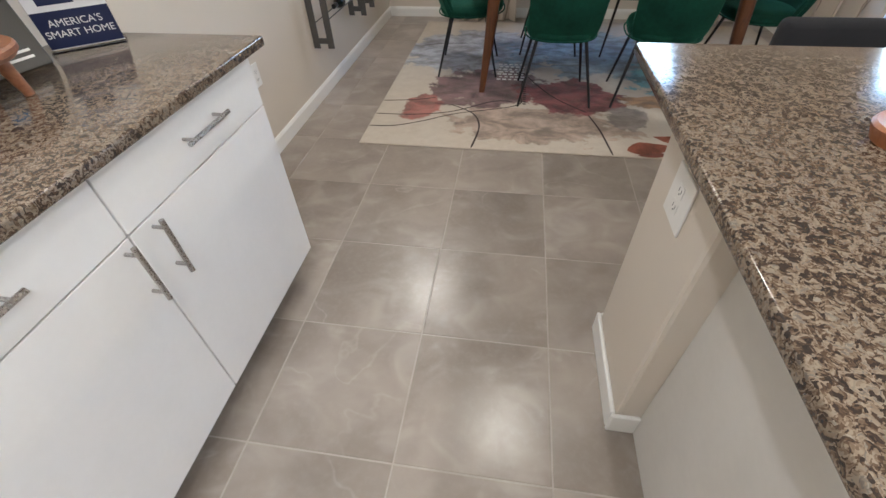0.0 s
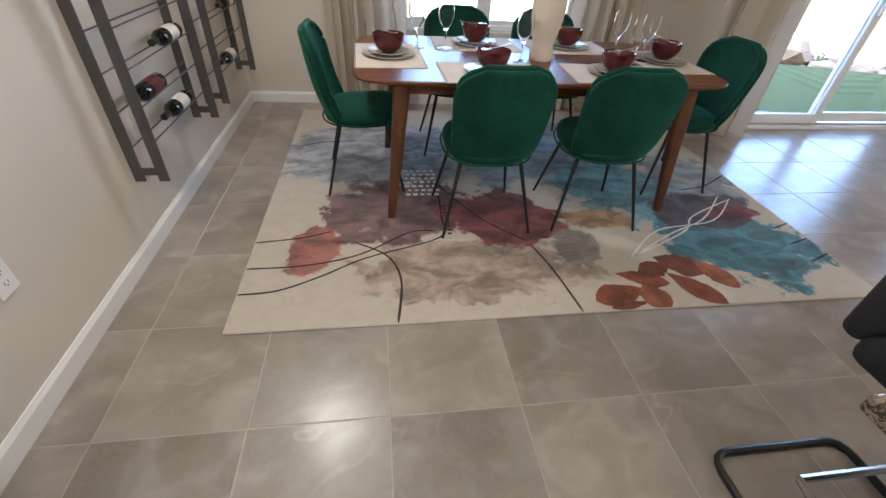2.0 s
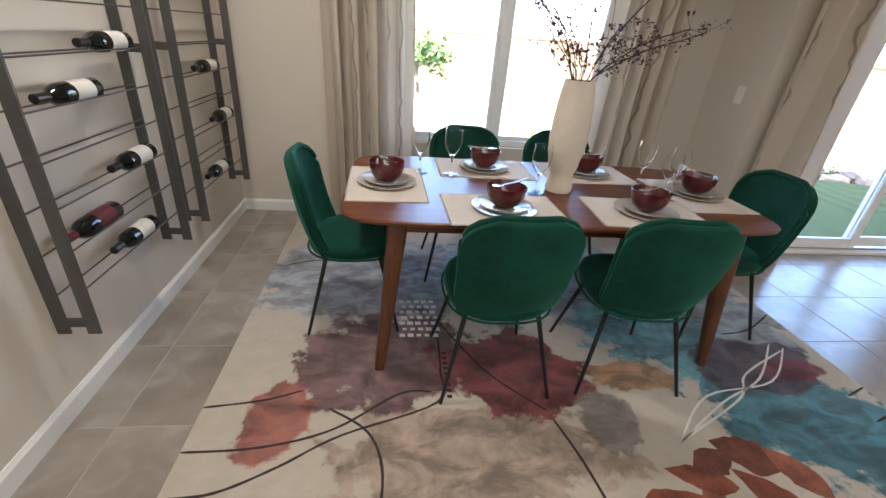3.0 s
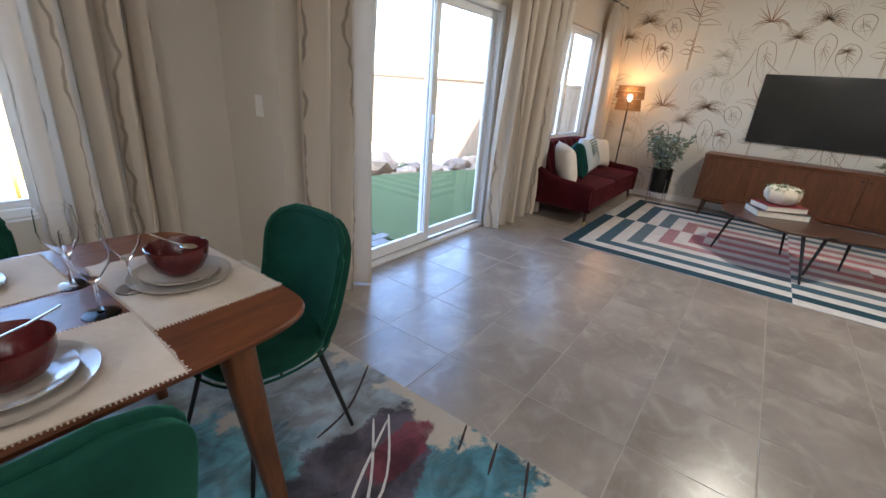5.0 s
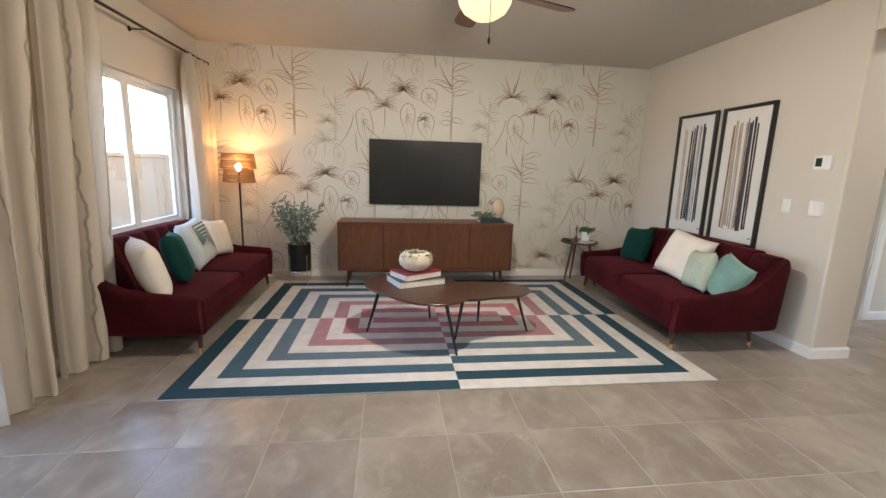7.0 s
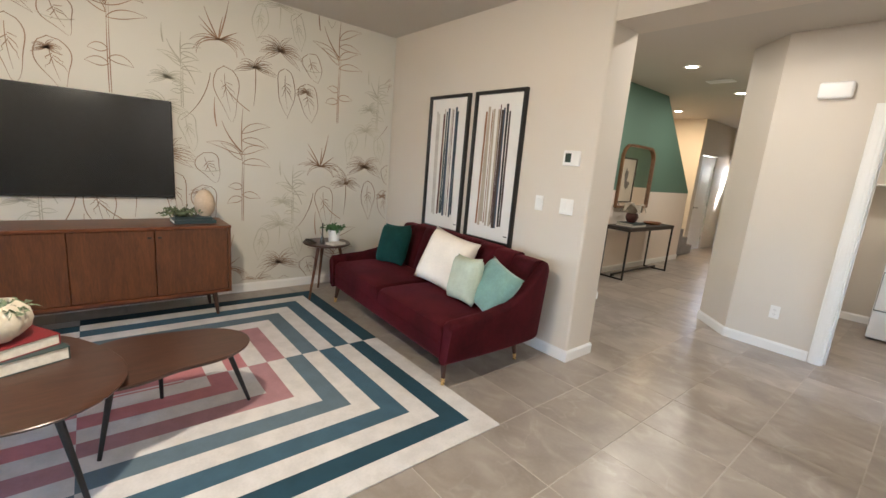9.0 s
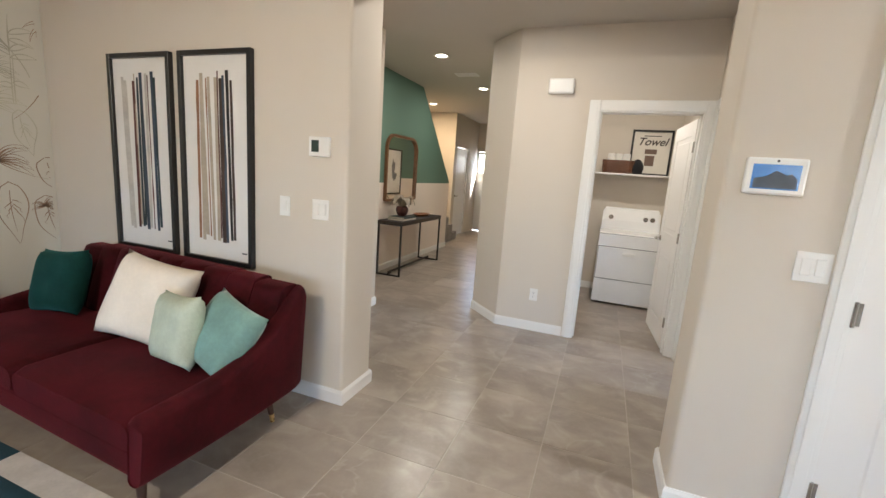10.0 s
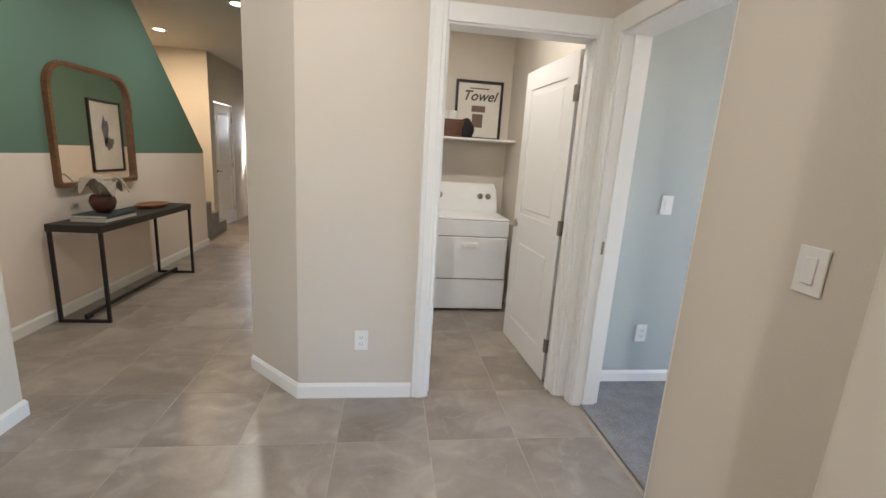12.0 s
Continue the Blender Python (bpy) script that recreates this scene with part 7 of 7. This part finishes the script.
# ---- laundry ----
def dryer():
    ob = thing("clothes_dryer", (3.485, -4.80, 0), "white front-loading clothes dryer with a control console", "dryer")
    w = 0.355
    part("cabinet", B(-w, w, -0.35, 0.33, 0.02, 0.88, bevel=0.012, seg=2), ENAMEL, ob)
    part("lower_panel", B(-w + 0.004, w - 0.004, 0.331, 0.341, 0.03, 0.312, bevel=0.003), ENAMEL, ob)
    part("door", B(-w + 0.012, w - 0.012, 0.331, 0.348, 0.320, 0.707, bevel=0.006, seg=2), ENAMEL, ob)
    bm = B(-0.07, 0.07, 0.348, 0.362, 0.615, 0.66, bevel=0.006, seg=2)
    part("door_grip", bm, PLASTIC, ob)
    # Grey backing whose colour stands in for the shade in the panel gaps.
    part("seam", B(-w + 0.008, w - 0.008, 0.3302, 0.3335, 0.028, 0.865), plain("gap_shade_grey", (0.16, 0.16, 0.16), 0.6), ob, "grey backing painted as the shadow in the panel gaps")
    part("top_band", B(-w + 0.004, w - 0.004, 0.331, 0.34, 0.715, 0.86, bevel=0.004), ENAMEL, ob)
    bm = bmesh.new()
    rows = []
    for x in (-w + 0.01, -w + 0.04, w - 0.04, w - 0.01):
        k = 0.82 if abs(x) > w - 0.03 else 1.0
        rows.append([bm.verts.new((x, y, z)) for y, z in ((-0.34, 0.88), (-0.14, 0.88), (-0.17, 0.90 + 0.1 * k), (-0.23, 0.88 + 0.27 * k), (-0.26, 0.88 + 0.28 * k), (-0.34, 0.88 + 0.26 * k))])
    part("console", loft(bm, rows), ENAMEL, ob)
    for x in (0.24, -0.17, -0.25):
        smooth(part("knob", rod(rod(bmesh.new(), (x, -0.195, 1.03), (x, -0.165, 1.037), 0.032, 0.028, 18), (x, -0.165, 1.037), (x, -0.15, 1.04), 0.020, 0.018, 16), CHROME, ob, "round control knob"))
    sh = thing("wall_shelf", (3.62, -5.03, 1.575), "white wire-edged laundry shelf on the back wall", "shelf")
    part("board", B(-0.588, 1.0, -0.168, 0.17, 0, 0.018, bevel=0.002), WHITE, sh)
    b = thing("wicker_basket", (3.73, -5.0, 1.594), "brown wicker basket holding rolled white towels", "basket")
    wick = plain("brown_wicker", (0.12, 0.05, 0.025), 0.7, vary=0.35, scale=30, bump=0.9, bscale=90)
    bm = bmesh.new()
    for k in range(9):
        zz = 0.008 + 0.018 * k
        g = 1 + 0.01 * k
        pts = [(x * g, y * g, zz) for x, y in round_rect(0, 0, 0.17, 0.11, 0.03)]
        tube(bm, pts, 0.0095, 6, True)
    part("weave", bm, wick, b)
    part("base", B(-0.16, 0.16, -0.10, 0.10, 0.0, 0.01), wick, b)
    for k, x in enumerate((-0.09, 0.0, 0.09)):
        t = thing("rolled_towel", (3.73 + x, -5.0, 1.605), "rolled white towel standing in the basket", "towel", "rolled towels")
        smooth(part("roll", lathe(bmesh.new(), [(0, 0.0), (0.042, 0.0), (0.045, 0.02), (0.045, 0.22), (0.038, 0.235), (0.02, 0.228), (0, 0.232)], 20), plain("white_terry", (0.74, 0.72, 0.68), 0.95, vary=0.05, bump=0.8, bscale=200), t))
    p = thing("framed_poster", (3.36, -5.195, 1.594), "black-framed cream laundry poster with brush lettering", "picture")
    for q in ((-0.24, -0.215, 0, 0.57), (0.215, 0.24, 0, 0.57), (-0.215, 0.215, 0.545, 0.57), (-0.215, 0.215, 0, 0.025)):
        part("frame", B(q[0], q[1], 0, 0.025, q[2], q[3]), BLACK, p)
    part("print", B(-0.215, 0.215, 0.002, 0.010, 0.025, 0.545), plain("cream_print", (0.70, 0.66, 0.58), 0.6, vary=0.04), p)
    cu = bpy.data.curves.new("lettering", "FONT")
    cu.body, cu.size, cu.align_x, cu.shear, cu.extrude, cu.offset = "Towel", 0.135, "CENTER", 0.35, 0.0003, 0.002
    tmp = bpy.data.objects.new("lettering", cu)
    me = bpy.data.meshes.new_from_object(tmp)
    bpy.data.objects.remove(tmp)
    me.materials.append(plain("brown_print", (0.05, 0.035, 0.03), 0.6))
    o = new("lettering", me)
    o.parent = p
    o.matrix_basis = pose(0.0, 0.0105, 0.38, 90, 0, 180)
    part("printed_bar", B(-0.10, 0.10, 0.0102, 0.0108, 0.49, 0.50), BLACK, p)
    part("printed_bar", B(-0.07, 0.07, 0.0102, 0.0108, 0.27, 0.33), plain("tan_print", (0.16, 0.10, 0.07), 0.6), p)
    part("printed_bar", B(-0.05, 0.06, 0.0102, 0.0108, 0.12, 0.25), plain("tan_print", (0.16, 0.10, 0.07), 0.6), p)
    s = thing("sponge_bundle", (3.52, -4.98, 1.594), "dark knotted cloth bundle on the shelf", "cloth bundle")
    rng = random.Random(1)
    bm = bmesh.new()
    bmesh.ops.create_icosphere(bm, subdivisions=3, radius=0.085)
    for v in bm.verts:
        v.co *= 1 + 0.35 * noise.noise(v.co * 14)
        v.co.z = max(-0.075, v.co.z * 1.25)
        v.co.z += 0.075
    smooth(part("body", bm, BLACKFABRIC, s), 180)


dryer()


# ---- garden ----
def ground_material():
    m = Nodes("desert_gravel")
    v = m.place()
    g = m.noise(v, 60, 4, 0.7)
    m.bump(g, 0.8, 0.02)
    return m.out(m.mix(m.ramp(m.math("ADD", m.math("MULTIPLY", g, 0.6), m.math("MULTIPLY", m.noise(v, 1.2, 3), 0.4)), 0.3, 0.7), (0.24, 0.185, 0.14), (0.46, 0.38, 0.30)), 0.95)


bm = bmesh.new()
bmesh.ops.create_grid(bm, x_segments=8, y_segments=8, size=160)
bmesh.ops.translate(bm, vec=(0, 0, -0.215), verts=bm.verts)
tagged(part("ground", bm, ground_material()), kind="structure")


BLOCK = wallpaint("tan_block", (0.19, 0.13, 0.075))


def garden():
    rng = random.Random(9)
    bm = bmesh.new()
    prism(bm, [(3.78, 4.58), (8.98, 4.58), (8.98, 6.2), (8.4, 6.3), (7.6, 6.3), (6.4, 6.75), (5.2, 7.1), (4.2, 7.45), (3.78, 7.6)], -0.21, -0.05)
    prism(bm, [(-6.0, 5.2), (2.57, 5.2), (2.57, 8.2), (-1.0, 8.2), (-6.0, 8.0)], -0.21, -0.05)
    tagged(part("lawn", bm, TURF), kind="structure")
    pav = plain("grey_paver", (0.16, 0.15, 0.14), 0.85, vary=0.2, bump=0.4, bscale=60, own=False)
    base = tagged(part("patio", B(2.59, 3.775, 4.575, 7.6, -0.21, -0.075), pav), kind="structure")
    mesh_bm = B(0, 0.215, 0, 0.105, 0, 0.03, bevel=0.004)
    me = bpy.data.meshes.new("paver")
    mesh_bm.to_mesh(me)
    mesh_bm.free()
    me.materials.append(pav)
    for i in range(5):
        for j in range(27):
            ob = new("paver", me)
            ob.parent = base
            ob.location = (2.62 + 0.222 * i + (0.11 if j % 2 else 0), 4.58 + 0.111 * j, -0.072)
    rocks = [plain("garden_rock", c, 0.9, vary=0.25, bump=0.6, bscale=30) for c in ((0.30, 0.205, 0.125), (0.22, 0.155, 0.105), (0.36, 0.26, 0.17))]
    edge = [(4.0, 7.75), (4.8, 7.5), (5.5, 7.2), (6.6, 7.05), (7.6, 6.6), (8.75, 6.6)]
    made = []
    for k in range(3):
        bm = bmesh.new()
        bmesh.ops.create_icosphere(bm, subdivisions=2, radius=1.0)
        for v in bm.verts:
            v.co *= 1 + 0.4 * noise.noise(v.co * 1.3 + Vector((k * 5, 0, 0)))
            v.co.z *= 0.6
        m = bpy.data.meshes.new("garden_rock")
        bm.to_mesh(m)
        bm.free()
        m.materials.append(rocks[k])
        made.append(m)
    for k in range(110):
        f = rng.random() * (len(edge) - 1.001)
        a, b = edge[int(f)], edge[int(f) + 1]
        t = f - int(f)
        x, y = a[0] + (b[0] - a[0]) * t + rng.gauss(0, 0.1), a[1] + (b[1] - a[1]) * t + abs(rng.gauss(0, 0.28))
        r = rng.choice((0.08, 0.10, 0.14, 0.12, 0.20)) * rng.uniform(0.8, 1.3)
        ob = tagged(new("garden_rock", made[k % 3]), "rough tan landscaping rock at the lawn edge", "rock", "rocks along the lawn")
        ob.matrix_basis = Matrix.LocRotScale((x, y, -0.215 + r * 0.42), Euler((0, 0, rng.uniform(0, 6.3))), (r, r * rng.uniform(0.7, 1.2), r))
    ob = tagged(new("boulder", made[0]), "large pale boulder by the lawn", "boulder")
    ob.matrix_basis = Matrix.LocRotScale((6.3, 7.6, -0.05), Euler((0, 0, 0.6)), (0.55, 0.4, 0.42))
    for name, x0, x1, y0, y1 in (("block_wall_side", 9.1, 9.3, 3.0, 14.2), ("block_wall_back", -14.0, 9.1, 14.0, 14.2)):
        w = thing(name, ((x0 + x1) / 2, (y0 + y1) / 2, -0.215), "tan concrete block garden wall", "garden wall", kind="structure")
        a, b = (x1 - x0) / 2, (y1 - y0) / 2
        part("courses", B(-a, a, -b, b, 0, 1.65), BLOCK, w)
        part("cap", B(-a - 0.02, a + 0.02, -b - 0.02, b + 0.02, 1.65, 1.715, bevel=0.01), BLOCK, w)
    leaf = plain("sunlit_leaf", (0.085, 0.15, 0.03), 0.6, vary=0.35, scale=4)
    bark = plain("grey_bark", (0.16, 0.12, 0.09), 0.9, vary=0.25, bump=0.8, bscale=40)
    for x, y, h, r in ((0.28, 8.3, 2.5, 0.50), (-2.2, 11.0, 3.0, 1.0)):
        t = thing("garden_tree", (x, y, -0.215), "small green garden tree beyond the dining window", "tree")
        bt = bmesh.new()
        tube(bt, [(0, 0, 0), (0.03, 0, 0.6), (-0.02, 0.02, 1.1), (0.02, 0, 1.5)], 0.045, 8)
        bl = bmesh.new()
        for k in range(26):
            a = rng.uniform(0, 6.28)
            d = Vector((math.cos(a), math.sin(a), rng.uniform(-0.2, 1.2))).normalized()
            L = r * rng.uniform(0.55, 1.05)
            p = Vector((0, 0, h * 0.5))
            tube(bt, [p, p + d * L * 0.7], 0.012, 5)
            for q in range(3):
                foliage(bl, p + d * L * (0.3 + 0.2 * q), (d + Vector((rng.gauss(0, 0.5), rng.gauss(0, 0.5), rng.gauss(0, 0.4)))).normalized(), L * 0.5, 30, 0.09, rng, 0.2)
        part("trunk", bt, bark, t)
        part("crown", bl, leaf, t)
    for x, y, s in ((6.6, 7.35, 0.40), (8.55, 6.95, 0.36), (4.6, 8.3, 0.35), (5.6, 8.6, 0.3)):
        t = thing("garden_shrub", (x, y, -0.215), "low yellow-green shrub among the rocks", "shrub", "garden shrubs")
        bl = bmesh.new()
        for k in range(40):
            a = rng.uniform(0, 6.28)
            d = Vector((math.cos(a) * 0.8, math.sin(a) * 0.8, rng.uniform(0.4, 1.3))).normalized()
            foliage(bl, Vector((0, 0, 0)), d, s * rng.uniform(0.7, 1.2), 14, 0.06, rng, 0.2)
        part("crown", bl, leaf, t)
    yellow = plain("yellow_painted_wood", (0.62, 0.36, 0.06), 0.6)
    t = thing("garden_trellis", (1.98, 8.25, -0.215), "small yellow wooden lattice screen standing in the garden", "trellis")
    for x in (-0.16, 0.16):
        part("post", B(x - 0.018, x + 0.018, -0.018, 0.018, 0, 0.86, bevel=0.003), yellow, t)
    for zz in (0.36, 0.84):
        part("rail", B(-0.142, 0.142, -0.014, 0.014, zz - 0.018, zz + 0.018), yellow, t)
    for k in range(4):
        part("slat", B(-0.095 + 0.063 * k - 0.007, -0.095 + 0.063 * k + 0.007, -0.006, 0.0, 0.378, 0.822), yellow, t)
    for k in range(5):
        part("slat", B(-0.142, 0.142, 0.0, 0.006, 0.44 + 0.08 * k - 0.007, 0.44 + 0.08 * k + 0.007), yellow, t)


garden()


# ---- floor tiles ----
def floor_tiles():
    """Square stone tiles with narrow joints; those of the walked rooms are single pieces."""
    T, J = 0.457, 0.0025
    floor = bpy.data.objects["floor"]

    def shape(bm, x0, x1, y0, y1):
        b = 0.0012
        lo = [bm.verts.new(p) for p in ((x0, y0, -0.0025), (x1, y0, -0.0025), (x1, y1, -0.0025), (x0, y1, -0.0025))]
        mid = [bm.verts.new(p) for p in ((x0, y0, -b), (x1, y0, -b), (x1, y1, -b), (x0, y1, -b))]
        hi = [bm.verts.new(p) for p in ((x0 + b, y0 + b, 0), (x1 - b, y0 + b, 0), (x1 - b, y1 - b, 0), (x0 + b, y1 - b, 0))]
        for r, s in ((lo, mid), (mid, hi)):
            for k in range(4):
                bm.faces.new((r[k], r[(k + 1) % 4], s[(k + 1) % 4], s[k]))
        bm.faces.new(hi)

    bm = bmesh.new()
    shape(bm, J, T - J, J, T - J)
    me = bpy.data.meshes.new("tile")
    bm.to_mesh(me)
    bm.free()
    me.materials.append(TILE)
    rest, count = bmesh.new(), 0
    for i in range(-13, 8):
        for j in range(-27, 6):
            x, y = 4.44 + i * T, 2.39 + j * T
            cx, cy = x + T / 2, y + T / 2
            inside = (-1.46 < cx < 7.9 and -1.07 - T / 2 < cy < 5.1) or (2.9 < cx < 7.9 and -9.9 < cy <= -1.07)
            if not inside:
                continue
            if cx > 2.5 and y > 4.5:
                continue
            top = min(T, 4.565 - y) if cx > 2.5 else T
            near = top == T and ((-1.14 < cx < 5.0 and 0.3 < cy < 4.5) or (3.1 < cx < 5.7 and -3.3 < cy <= 0.8))
            if near and count < 300:
                ob = new("tile", me)
                ob.parent = floor
                ob.location = (x, y, 0)
                count += 1
            else:
                shape(rest, x + J, x + T - J, y + J, y + top - J)
    tagged(part("tile_field", rest, TILE, floor), kind="stuff")


floor_tiles()
